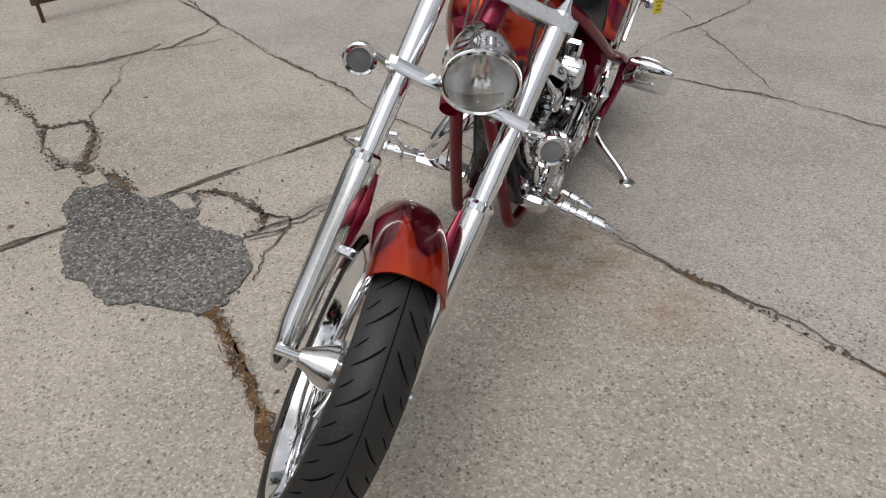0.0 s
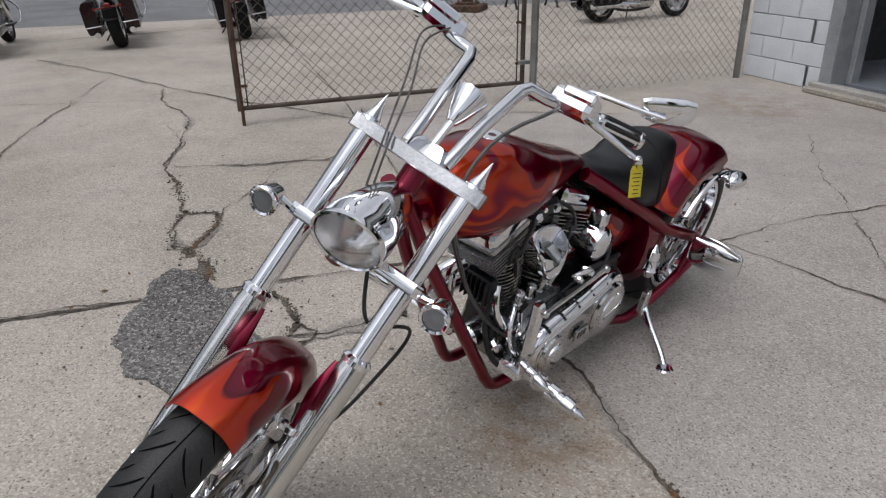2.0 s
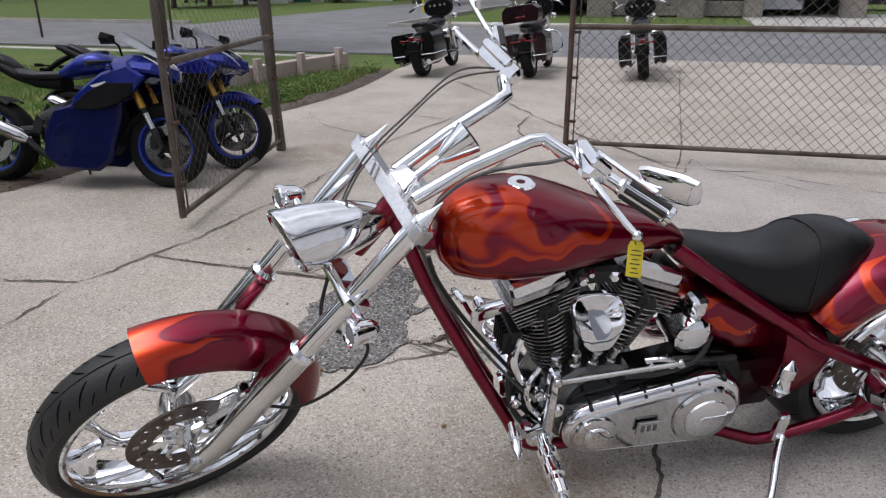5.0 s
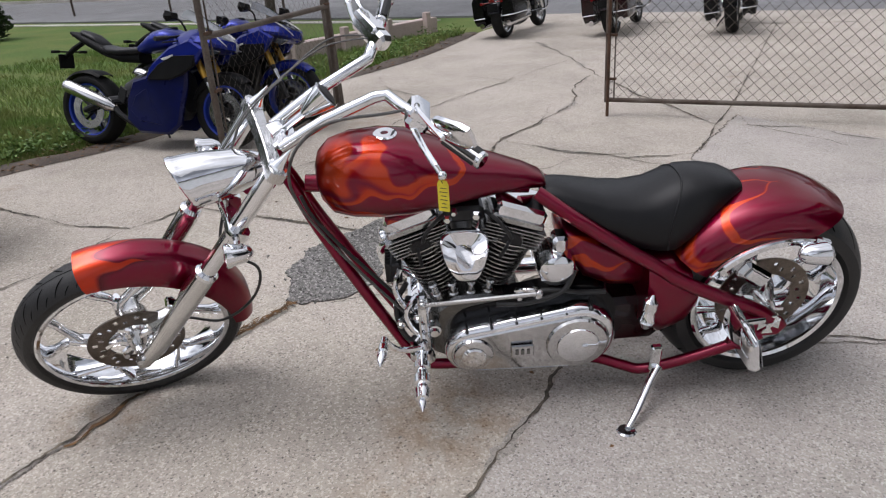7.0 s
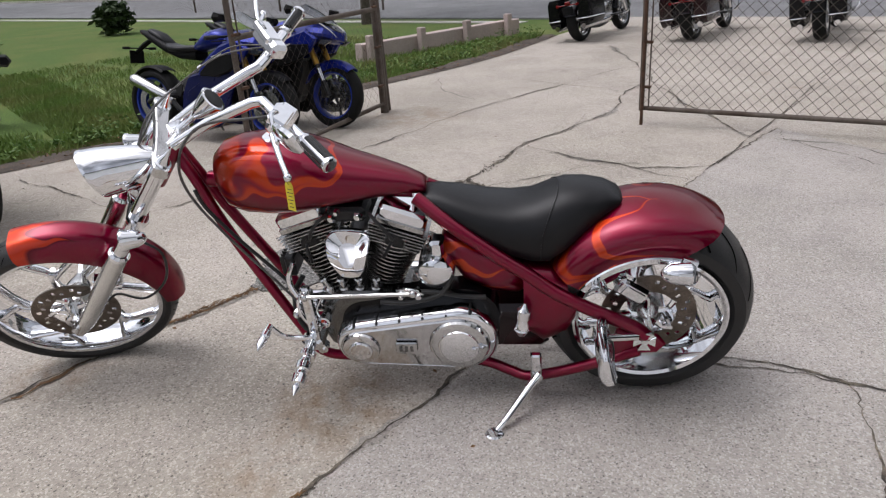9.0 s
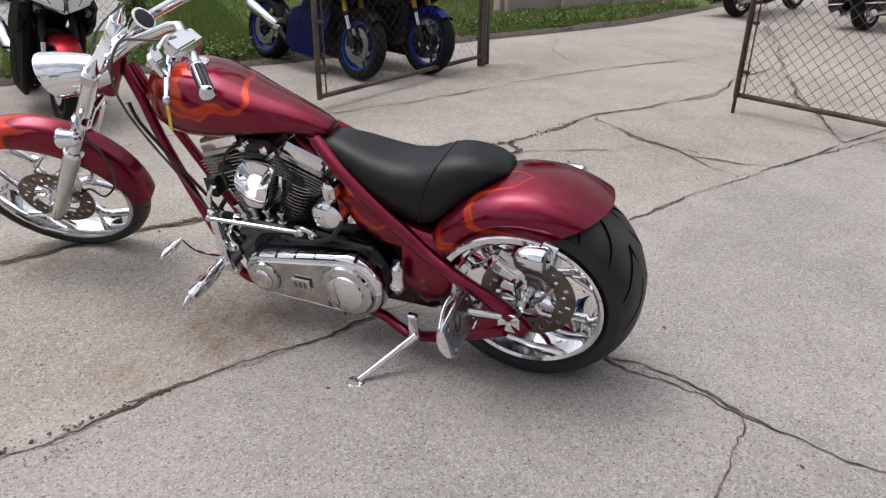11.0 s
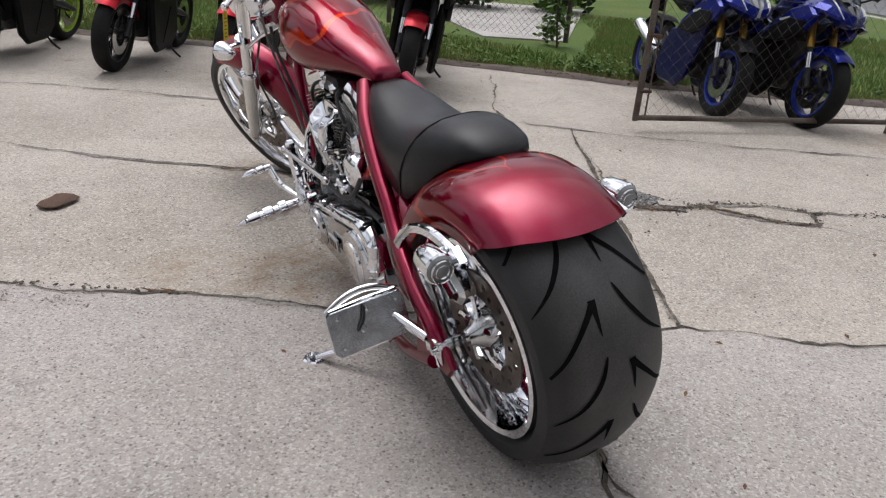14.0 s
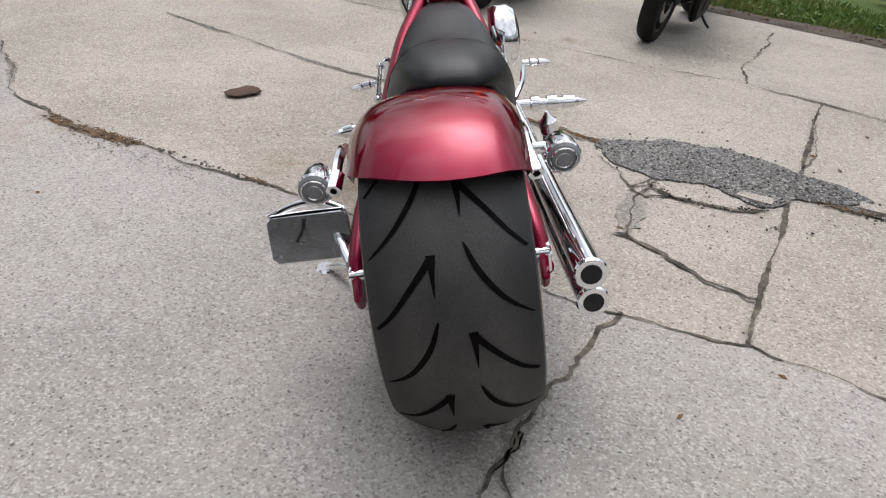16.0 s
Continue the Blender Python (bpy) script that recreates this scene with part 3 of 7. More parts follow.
CRACKS = [
    (0.016, [(1.68, -.30), (1.55, .68), (1.28, 1.15), (1.07, 1.33), (.90, 1.56), (.72, 1.79), (.60, 1.95), (.34, 2.35), (.0, 2.82), (-.24, 3.03), (-.44, 3.36), (-.6, 3.58), (-1.40, 4.66), (-1.95, 5.62)]),
    (0.018, [(.80, -.90), (.33, .03), (-.06, .66), (-.22, .90), (-.45, 1.22), (-.66, 1.62)]),
    (0.024, [(-2.30, 1.50), (-2.16, 1.60), (-1.40, 2.17), (-1.03, 2.43), (-.24, 3.02)]),
    (0.014, [(.37, -2.11), (-.35, -1.40), (-.90, -.60), (-1.27, 0), (-1.76, .70), (-2.14, 1.11), (-2.30, 1.50), (-2.5, 1.85), (-2.9, 2.5), (-4.0, 4.0), (-5.17, 6.26)]),
    (0.014, [(-2.14, 1.11), (-2.45, .80), (-2.84, .56), (-3.46, .08)]),
    (0.012, [(-2.84, .56), (-2.75, .25), (-2.9, -.2)]),
    (0.030, [(-6.87, 6.95), (-5.11, 6.34), (-4.07, 5.90), (-3.20, 5.63), (-2.56, 5.47), (-1.85, 5.30)]),
    (0.014, [(-1.82, 5.27), (-1.44, 5.64), (.2, 6.0)]),
    (0.024, [(-1.85, 3.12), (-2.02, 3.3), (-2.27, 3.58), (-2.5, 3.8), (-3.11, 4.88), (-3.83, 5.42), (-4.17, 5.86)]),
    (0.024, [(-2.41, 3.77), (-1.95, 3.98), (-1.57, 4.18), (-1.46, 4.40), (-1.34, 4.63)]),
    (0.014, [(-1.57, 4.18), (-1.40, 4.22), (-1.18, 4.32)]),
    (0.008, [(-5.8, 4.1), (-5.0, 3.9), (-4.3, 4.0)]),
    (0.012, [(-1.56, 3.0), (-1.65, 3.22), (-1.71, 3.71), (-1.72, 4.02), (-1.63, 4.25)]),
    (0.026, [(-1.36, 2.60), (-1.44, 2.66), (-1.52, 2.70)]),
    (0.026, [(-1.85, 3.12), (-1.75, 2.89), (-1.58, 2.69), (-1.49, 2.71), (-1.56, 3.0), (-1.66, 3.16), (-1.77, 3.1), (-1.85, 3.12)]),
    (0.030, [(-.94, 2.40), (-.87, 2.41), (-.79, 2.385), (-.70, 2.30), (-.645, 2.21), (-.65, 2.12), (-.69, 2.07)]),
    (0.018, [(-.68, 2.09), (-.62, 2.11), (-.55, 2.13), (-.55, 2.19), (-.62, 2.21), (-.66, 2.23)]),
    (0.012, [(-.61, 1.82), (-.59, 1.94), (-.56, 2.12)]),
    (0.018, [(.0, 2.80), (.42, 3.06), (.57, 3.20), (.68, 3.34), (.89, 3.50), (1.12, 3.81), (1.55, 4.12), (2.1, 4.6), (3.2, 5.2)]),
    (0.012, [(.50, 3.10), (.66, 3.22), (.80, 3.42), (.89, 3.50)]),
    (0.014, [(.89, 3.50), (1.19, 3.31), (1.59, 3.02), (1.87, 2.67), (2.6, 2.0), (3.6, 1.4)]),
    (0.008, [(1.52, 5.71), (1.50, 4.9), (1.56, 4.12), (1.59, 3.02)]),
    (0.026, [(-.66, 2.13), (-.52, 2.20), (-.38, 2.32), (-.24, 2.42), (-.32, 2.55), (-.37, 2.73), (-.43, 2.87)]),
    (0.012, [(-1.38, 2.18), (-1.66, 2.0), (-2.15, 1.63)]),
    (0.008, [(-3.16, 4.66), (-2.75, 4.3), (-2.48, 3.77)]),
    (0.022, [(-6.4, 10.0), (-4.83, 10.9), (-1.0, 13.2), (4, 16.6)]),
    (0.010, [(-1.95, 5.62), (-1.66, 5.45), (-.9, 5.5)]),
    (0.009, [(-3.9, 5.4), (-4.6, 5.1), (-5.6, 4.6)]),
    (0.020, [(-5.75, 10.5), (-3.9, 8.06), (-2.27, 5.92), (-1.82, 5.27), (-1.38, 4.68)]),
    (0.040, [(-8.0, 8.51), (-6.7, 9.95), (-5.57, 10.31), (-4.49, 11.56), (-3.6, 13.0)]),
    (0.018, [(-5.32, 7.4), (-4.7, 8.0), (-4.12, 8.56)]),
]
SAWN = (2, 28)
for i, (w, pts) in enumerate(CRACKS):
    crack(pts, w * 0.62, i, wob=0.008 if i in SAWN else 0.03)
crack([(-.70, 1.68), (-.60, 1.48), (-.48, 1.26), (-.40, 1.10)], 0.020, 76, WEED, "dry_weeds", 0.03, False)
crack([(1.36, 1.02), (1.22, 1.18), (1.14, 1.27)], 0.016, 78, WEED, "dry_weeds", 0.02, False)
crack([(-.13, .77), (-.22, .90), (-.31, 1.02)], 0.024, 77, WEED, "dry_weeds", 0.03, False)


# crumbs of dirt, straw and broken concrete lying in and beside the wider cracks
def crack_litter(name, runs, seed, material, label, category, long=1.0, size=(0.003, 0.008)):
    rnd = random.Random(seed)
    bm = B()
    for pts, spread, per_metre in runs:
        for (xa, ya), (xb, yb) in zip(pts, pts[1:]):
            run = math.hypot(xb - xa, yb - ya)
            for i in range(int(run * per_metre)):
                f = rnd.random()
                x, y = xa + (xb - xa) * f + rnd.gauss(0, spread), ya + (yb - ya) * f + rnd.gauss(0, spread)
                s = rnd.uniform(*size)
                turn = math.degrees(math.atan2(yb - ya, xb - xa)) + rnd.gauss(0, 35 if long > 1 else 90)
                bmesh.ops.create_icosphere(bm, subdivisions=1, radius=s, matrix=pose(x, y, .007 + s * 0.2, 0, rnd.uniform(-6, 6), turn) @ Matrix.Diagonal((rnd.uniform(.8, 1.3) * long, rnd.uniform(.5, 1) / long ** .5, .5 / long ** .5, 1)))
    return tagged(part(name, bm, material), label, category, kind="stuff")


RING = [(-1.85, 3.12), (-1.75, 2.89), (-1.58, 2.69), (-1.49, 2.71), (-1.56, 3.0), (-1.66, 3.16), (-1.77, 3.1), (-1.85, 3.12)]
ARC = [(-.94, 2.40), (-.87, 2.41), (-.79, 2.385), (-.70, 2.30), (-.645, 2.21), (-.65, 2.12), (-.69, 2.07)]
GAP = [(-.70, 1.68), (-.60, 1.48), (-.48, 1.26), (-.40, 1.10)]
RIDGE = [(1.42, .92), (1.36, 1.02), (1.22, 1.18), (1.14, 1.27)]
crack_litter("crack_dirt", [(RING, .012, 140), (ARC, .012, 200), ([(-1.38, 2.60), (-1.50, 2.70)], .022, 700), ([(-1.34, 2.60), (-1.20, 2.44)], .018, 500), (RIDGE, .008, 260), ([(1.07, 1.33), (.72, 1.79)], .005, 90), ([(-1.95, 3.24), (-2.27, 3.58)], .02, 130)], 31, CRACK, "dark dirt crumbs lying in the cracks", "dirt")
crack_litter("dry_straw", [(GAP, .010, 330), (RIDGE, .017, 900), ([(-1.34, 2.60), (-1.20, 2.44)], .012, 250), ([(-1.49, 2.71), (-1.56, 3.0)], .008, 200), ([(.81, 1.66), (.75, 1.73)], .006, 120)], 32, WEED, "brown dry straw and roots in the cracks", "straw", 3.0, (0.003, 0.007))
crack_litter("concrete_crumbs", [(GAP, .022, 160), (ARC, .025, 140), (RIDGE, .02, 120), ([(1.36, 1.16), (.95, 1.62)], .03, 240)], 33, SPALL, "pale loose concrete crumbs beside the cracks", "gravel", 1.0, (0.002, 0.005))

# dark asphalt patch where the cracks meet
PATCH_OUT = [(-1.38, 2.22), (-1.43, 2.38), (-1.43, 2.48), (-1.35, 2.47), (-1.29, 2.47), (-1.36, 2.56), (-1.34, 2.62), (-1.21, 2.43), (-1.12, 2.38), (-1.04, 2.42), (-.93, 2.40), (-.905, 2.28), (-.84, 2.16), (-.75, 2.10), (-.68, 2.07), (-.67, 2.01), (-.62, 1.88), (-.64, 1.81), (-.67, 1.71), (-.75, 1.66), (-.86, 1.70), (-1.04, 1.74), (-1.15, 1.85), (-1.24, 1.88)]
sheet("asphalt_patch", PATCH_OUT, 0.008, 0.01, PATCH, "dark crumbling asphalt patch in the concrete", "patch", 0.03)
for chip in ([(-1.04, 2.37), (-.98, 2.40), (-.91, 2.29), (-.96, 2.27)], [(-1.44, 2.56), (-1.40, 2.62), (-1.31, 2.51), (-1.37, 2.47)]):
    sheet("concrete_chip", chip, 0.0125, 0.014, CONCRETE, "broken pale piece of concrete in the patch", "concrete piece", 0.012)
# loose asphalt crumbs over and beside the patch
rnd = random.Random(9)
bm = B()
for i in range(1500):
    x, y = rnd.uniform(-1.45, -.6), rnd.uniform(1.64, 2.64)
    inside = False
    for (xa, ya), (xb, yb) in zip(PATCH_OUT, PATCH_OUT[1:] + PATCH_OUT[:1]):
        if (ya > y) != (yb > y) and x < (xb - xa) * (y - ya) / (yb - ya) + xa:
            inside = not inside
    if not inside and rnd.random() < .93:
        continue
    s = rnd.uniform(0.003, 0.008)
    bmesh.ops.create_icosphere(bm, subdivisions=1, radius=s, matrix=pose(x, y, .007 + s * 0.3, rnd.uniform(0, 90), 0, rnd.uniform(0, 360)) @ Matrix.Diagonal((1, rnd.uniform(.6, 1), .6, 1)))
tagged(part("asphalt_crumbs", bm, PATCH), "loose dark asphalt crumbs on the patch", "gravel", kind="stuff")

# small steel cover in the concrete
bm = B()
slab(bm, [(-.085, -.01), (-.07, -.048), (-.03, -.062), (.03, -.055), (.066, -.05), (.088, -.012), (.078, .034), (.035, .052), (-.012, .046), (-.058, .055), (-.080, .03)], 0, 0.008, 0.003, Matrix.Rotation(radians(90), 4, 'X'))
bm.transform(pose(.64, .755, 0.009, 0, 0, 25))
tagged(part("cover_plate", bm, RUST), "small rusty oval steel cover plate in concrete", "cover plate")

# stray pebbles and leaf bits on the concrete
rnd = random.Random(5)
bm = B()
for i in range(420):
    x, y = rnd.uniform(-3.2, 2.4), rnd.uniform(-1.6, 5.2)
    s = rnd.uniform(0.002, 0.006)
    bmesh.ops.create_icosphere(bm, subdivisions=1, radius=s, matrix=pose(x, y, s * 0.4, rnd.uniform(0, 90), 0, rnd.uniform(0, 360)) @ Matrix.Diagonal((1, rnd.uniform(.6, 1), .6, 1)))
tagged(part("gravel", bm, SPALL), "scattered grit and pebbles on the concrete", "gravel", kind="stuff")
bm = B()
for i in range(90):
    x, y = rnd.uniform(-3.2, 2.4), rnd.uniform(-1.6, 5.2)
    a, s = rnd.uniform(0, 6.28), rnd.uniform(0.006, 0.018)
    v = [bm.verts.new((x + s * math.cos(a + k) * f, y + s * math.sin(a + k) * f, 0.003 + 0.004 * (k % 2))) for k, f in ((0, 1), (1.3, .5), (3.1, 1), (4.5, .45))]
    bm.faces.new(v)
tagged(part("leaf_litter", bm, WEED), "small dry brown leaf scraps on the concrete", "leaf litter", kind="stuff")


# ---- fences and gates ----
def chain_mesh(bm, length, z0, z1, pitch=0.088, r=0.0017):
    """Diagonal wires of chain-link in the plane x, z, from x 0 to length."""
    h = z1 - z0
    k = int((length + h) / pitch) + 1
    for sgn in (1, -1):
        for i in range(k):
            s = i * pitch - (h if sgn > 0 else 0)
            xa, xb = (s, s + h) if sgn > 0 else (s, s - h)
            za, zb = z0, z1
            lo, hi = 0.0, length
            t0, t1 = 0.0, 1.0
            dx = xb - xa
            ta, tb = (lo - xa) / dx, (hi - xa) / dx
            t0, t1 = max(t0, min(ta, tb)), min(t1, max(ta, tb))
            if t1 - t0 < 0.01:
                continue
            p = (xa + dx * t0, sgn * 0.0015, za + (zb - za) * t0)
            q = (xa + dx * t1, sgn * 0.0015, za + (zb - za) * t1)
            tube(bm, [p, q], r, 4)
    return bm


def along(a, c):
    """A pose at a with x towards c."""
    return pose(a[0], a[1], 0, 0, 0, math.degrees(math.atan2(c[1] - a[1], c[0] - a[0])))


def gate(name, a, c, z0, zm, z1, label, legs=(), wire=0.0017):
    """A pipe-framed leaf from a (hinge) to c with a middle rail and chain-link."""
    L = math.dist(a, c)
    g = thing(name, label, "gate", at=along(a, c))
    for x in (0.0, L):
        bm = B()
        bar(bm, (x, 0, z0 - 0.02), (x, 0, z1 + 0.02), 0.021)
        part("gate_post", bm, RUSTPIPE, g)
    for z in (z0, zm, z1):
        bm = B()
        bar(bm, (0, 0, z), (L, 0, z), 0.019 if z != zm else 0.021)
        part("gate_rail", bm, RUSTPIPE, g)
    for x in legs:
        bm = B()
        bar(bm, (x, 0.03, 0), (x, 0.03, zm + 0.1), 0.013)
        part("drop_rod", bm, RUST, g)
    for x in (0.06, L - 0.06):
        bm = B()
        bar(bm, (x, 0.01, z0), (x, 0.01, z1), 0.006, n=6)
        part("tension_bar", bm, RUSTPIPE, g)
        for k in range(5):
            bm = B()
            zz = z0 + (z1 - z0) * (k + 0.5) / 5
            box(bm, ((x + (0 if x < 1 else L)) / 2, 0.01, zz), (0.09, 0.03, 0.02), 0.004)
            part("clamp", bm, RUST, g)
    bm = B()
    chain_mesh(bm, L, z0, z1, r=wire)
    part("wire_mesh", bm, WIRE, g)
    return g


def fence(name, a, c, z1, label, posts=2, pipe=None, posts_at=()):
    L = math.dist(a, c)
    g = thing(name, label, "fence", at=along(a, c))
    for i in range(posts):
        bm = B()
        x = L * i / (posts - 1)
        bar(bm, (x, 0, 0), (x, 0, z1 + 0.06), 0.032)
        lathe(bm, [(0.0, 0.0), (0.034, 0.0), (0.034, 0.02), (0.02, 0.045), (0.0, 0.05)], 12, pose(x, 0, z1 + 0.05, 90))
        part("fence_post", bm, pipe or GALV, g)
    bm = B()
    bar(bm, (0, 0, z1), (L, 0, z1), 0.02)
    part("top_rail", bm, pipe or GALV, g)
    bm = B()
    chain_mesh(bm, L, 0.03, z1)
    part("wire_mesh", bm, WIRE, g)
    return g


GATE_A, GATE_A_END = (-0.74, 6.42), (-2.62, 4.86)
gate("gate", GATE_A, GATE_A_END, 0.13, 1.03, 1.85, "brown rusty pipe gate with chain-link, standing closed", (2.43,))
fence("fence", (-0.62, 6.32), (1.10, 7.84), 1.9, "grey galvanised chain-link fence panel beside the gate")
hinge = thing("hinge_strap", "galvanised hinge straps between gate and post", "hinge", at=along((-0.68, 6.37), (-2.62, 4.86)))
for z in (0.32, 1.45):
    bm = B()
    box(bm, (0, 0, z), (0.17, 0.05, 0.035), 0.006)
    part("strap", bm, GALV, hinge)
gate("gate", (-4.25, 3.08), (-2.66, 1.78), 0.09, 0.95, 1.85, "brown rusty pipe gate with chain-link, swung open", (), 0.0009)
bm = B()
bar(bm, (0, 0, 0), (-.34, .05, 2.0), 0.040)
tagged(part("gate_post", bm, RUSTPIPE, None, "", pose(-4.26, 3.09, 0)), "weathered brown steel gate post leaning outwards", "post")
bm = B()
bar(bm, (0, 0, 0), (-.26, .0, 2.0), 0.020)
tagged(part("fence_pole", bm, RUSTPIPE, None, "", pose(-4.34, 3.15, 0)), "thin rusty fence pole beside the gate post", "post")
for a, c in (((-6.3, -0.75), (-4.0, -7.5)), ((-26.5, -1.5), (-17.5, 6.0))):
    fence("fence", a, c, 1.25, "old low chain-link fence along the lawn", 4, RUSTPIPE)

# ---- the white block building with its open garage ----
WB = along((1.16, 8.06), (1.16 + .643, 8.06 - .766))
bld = tagged(thing("garage_building", "white painted block building with an open garage door", "building", kind="structure", at=WB))


def bx(name, c, size, material, parent, bevel=0.004, label=""):
    bm = B()
    box(bm, c, size, bevel)
    return part(name, bm, material, parent, label)


bx("wall", (0.47, 0.16, 1.9), (0.94, 0.26, 3.8), MORTAR, bld)
bx("wall", (10.2, 0.16, 1.9), (10.4, 0.26, 3.8), WHITEBLOCK, bld)
bx("wall", (3.05, 0.16, 3.4), (3.9, 0.26, 0.8), WHITEBLOCK, bld)
bx("wall", (0.13, 4.3, 1.9), (0.26, 8.0, 3.8), WHITEBLOCK, bld)
bx("wall", (15.27, 4.3, 1.9), (0.26, 8.0, 3.8), WHITEBLOCK, bld)
bx("wall", (7.7, 8.43, 1.9), (15.4, 0.26, 3.8), WHITEBLOCK, bld)
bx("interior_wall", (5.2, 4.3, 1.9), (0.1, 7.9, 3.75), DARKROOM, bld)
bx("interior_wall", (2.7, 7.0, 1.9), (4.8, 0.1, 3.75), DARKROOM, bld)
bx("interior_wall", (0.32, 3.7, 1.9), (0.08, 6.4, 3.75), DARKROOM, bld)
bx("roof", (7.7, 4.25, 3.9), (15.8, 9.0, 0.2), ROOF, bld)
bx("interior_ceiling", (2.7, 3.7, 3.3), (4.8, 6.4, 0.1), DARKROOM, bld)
bx("floor_slab", (2.75, 3.6, 0.05), (4.85, 6.9, 0.08), GARAGEFLOOR, bld)
bx("sill", (6.5, -0.02, 0.045), (11.2, 0.12, 0.09), CONCRETE_PALE, bld, 0.012)
bx("sill", (6.5, -0.11, 0.025), (11.2, 0.07, 0.05), CONCRETE, bld, 0.012)
bx("door_frame", (1.02, 0.12, 1.5), (0.13, 0.30, 3.0), GREYSTEEL, bld, 0.01)
bx("door_frame", (1.12, 0.20, 1.5), (0.06, 0.10, 3.0), GREYSTEEL, bld, 0.006)
bx("door_frame", (5.02, 0.12, 1.5), (0.13, 0.30, 3.0), GREYSTEEL, bld, 0.01)
bx("door_panel", (3.05, 0.32, 2.85), (3.9, 0.05, 0.5), GREYSTEEL, bld, 0.006)
bm = B()
box(bm, (0, 0, 0), (0.392, 0.02, 0.192), 0.008)
block_mesh = solid("block", bm, WHITEBLOCK)
bm = B()
box(bm, (0, 0, 0), (0.192, 0.02, 0.192), 0.008)
half_mesh = solid("half_block", bm, WHITEBLOCK)
for row in range(13):
    z = 0.10 + row * 0.2
    cells = ((0.2, 0), (0.6, 0), (0.85, 1)) if row % 2 == 0 else ((0.1, 1), (0.4, 0), (0.76, 0))
    for x, h in cells:
        o = new("block", half_mesh if h else block_mesh)
        o.parent = bld
        o.matrix_basis = pose(x + 0.005, 0.022, z)


# ---- the custom chopper ----
BIKE = pose(0.548, 2.940, 0, 0, 0, 247) @ pose(0, 0, 0, -12, 0, 0)


def basis(x, y, origin):
    """A frame with x kept, y squared to it."""
    x = Vector(x).normalized()
    y = Vector(y)
    y = (y - x * y.dot(x)).normalized()
    z = x.cross(y)
    m = Matrix((x, y, z)).transposed().to_4x4()
    m.translation = Vector(origin)
    return m


FORK = basis((.726, .415, .547), (-.297, .908, -.295), (2.025, -.034, .315))
FWHEEL = basis((.942, .328, .070), (-.295, .907, -.300), (2.025, -.034, .315))
RWHEEL = pose(.012, -.012, .334)
bike = thing("custom_motorcycle", "candy red chopper with orange flames, chrome and a leaning kickstand", "motorcycle", at=BIKE)


def tyre_profile(hw, r_in, r_mid, r_edge):
    """Half section, mirrored: (radius, y) from one bead over the crown to the other."""
    half = [(r_in, hw * 0.80), (r_in + (r_edge - r_in) * 0.35, hw * 0.97), (r_in + (r_edge - r_in) * 0.72, hw), (r_edge, hw * 0.97)]
    for k in range(1, 9):
        f = k / 9
        y = hw * 0.97 * (1 - f)
        half.append((r_edge + (r_mid - r_edge) * (1 - (1 - f) ** 2.3), y))
    return half + [(r_mid, 0.0)] + [(r, -y) for r, y in reversed(half)]


def crown(y, hw, r_mid, r_edge):
    f = 1 - min(abs(y) / (hw * 0.97), 1.0)
    return r_edge + (r_mid - r_edge) * (1 - (1 - f) ** 2.3)


def groove(bm, pts, hw, r_mid, r_edge, width, wedge=0.0):
    """A tread groove as a raised tapered strip, its shade in the colour, on the crown through (angle in degrees, y)
    points.
    """
    path = smooth_path([(a, y, 0) for a, y in pts], 5)
    k = len(path)
    rows = []
    for i, p in enumerate(path):
        t = path[min(i + 1, k - 1)] - path[max(i - 1, 0)]
        da, dy = radians(t.x) * r_mid, t.y
        n = math.hypot(da, dy) or 1
        w = width * (0.06 + 1.0 * math.sin(math.pi * min(1.0, (i + 0.4) / k) ** 0.8) ** 0.9)
        if wedge:
            w = width * (1 - wedge * i / (k - 1))
        row = []
        for s in (-1, 1):
            aa = radians(p.x) + s * w / 2 * dy / n / r_mid
            yy = p.y - s * w / 2 * da / n
            rr = crown(yy, hw, r_mid, r_edge) + 0.0012
            row.append((rr * math.cos(aa), yy, rr * math.sin(aa)))
        rows.append(row)
    loft(bm, rows, caps=False, closed=False)


# rear wheel
RHW, RR, RE, RIM = 0.148, 0.334, 0.286, 0.236
bm = B()
lathe(bm, [(RIM + .004, .120), (RIM + .002, .142), (RIM - .006, .146), (RIM - .016, .140), (RIM - .022, .10), (RIM - .030, .05), (RIM - .030, -.05), (RIM - .022, -.10), (RIM - .016, -.140), (RIM - .006, -.146), (RIM + .002, -.142), (RIM + .004, -.120), (RIM - .004, 0)], 72, closed=True)
rear_wheel = part("rear_wheel", bm, CHROME, bike, "polished chrome rear rim", RWHEEL)
bm = B()
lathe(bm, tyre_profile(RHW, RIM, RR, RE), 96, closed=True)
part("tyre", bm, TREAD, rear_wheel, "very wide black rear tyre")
for k in range(16):
    s = 1 if k % 2 else -1
    a = 123.6 + (k // 2) * 45 + (21.8 if s > 0 else 0)
    for pts, w, wedge in (
        ([(a, s * .026), (a + 4, s * .045), (a + 9, s * .070), (a + 16, s * .104), (a + 21, s * .134)], .014, .55),
        ([(a - .6, s * .027), (a + 5, s * .028), (a + 11.5, s * .028)], .017, .96),
        ([(a + 18.5, s * .028), (a + 27, s * .048), (a + 36, s * .086), (a + 43, s * .134)], .010, 0),
    ):
        bm = B()
        groove(bm, pts, RHW, RR, RE, w, wedge)
        part("tread_groove", bm, RECESS_SHADE, rear_wheel)


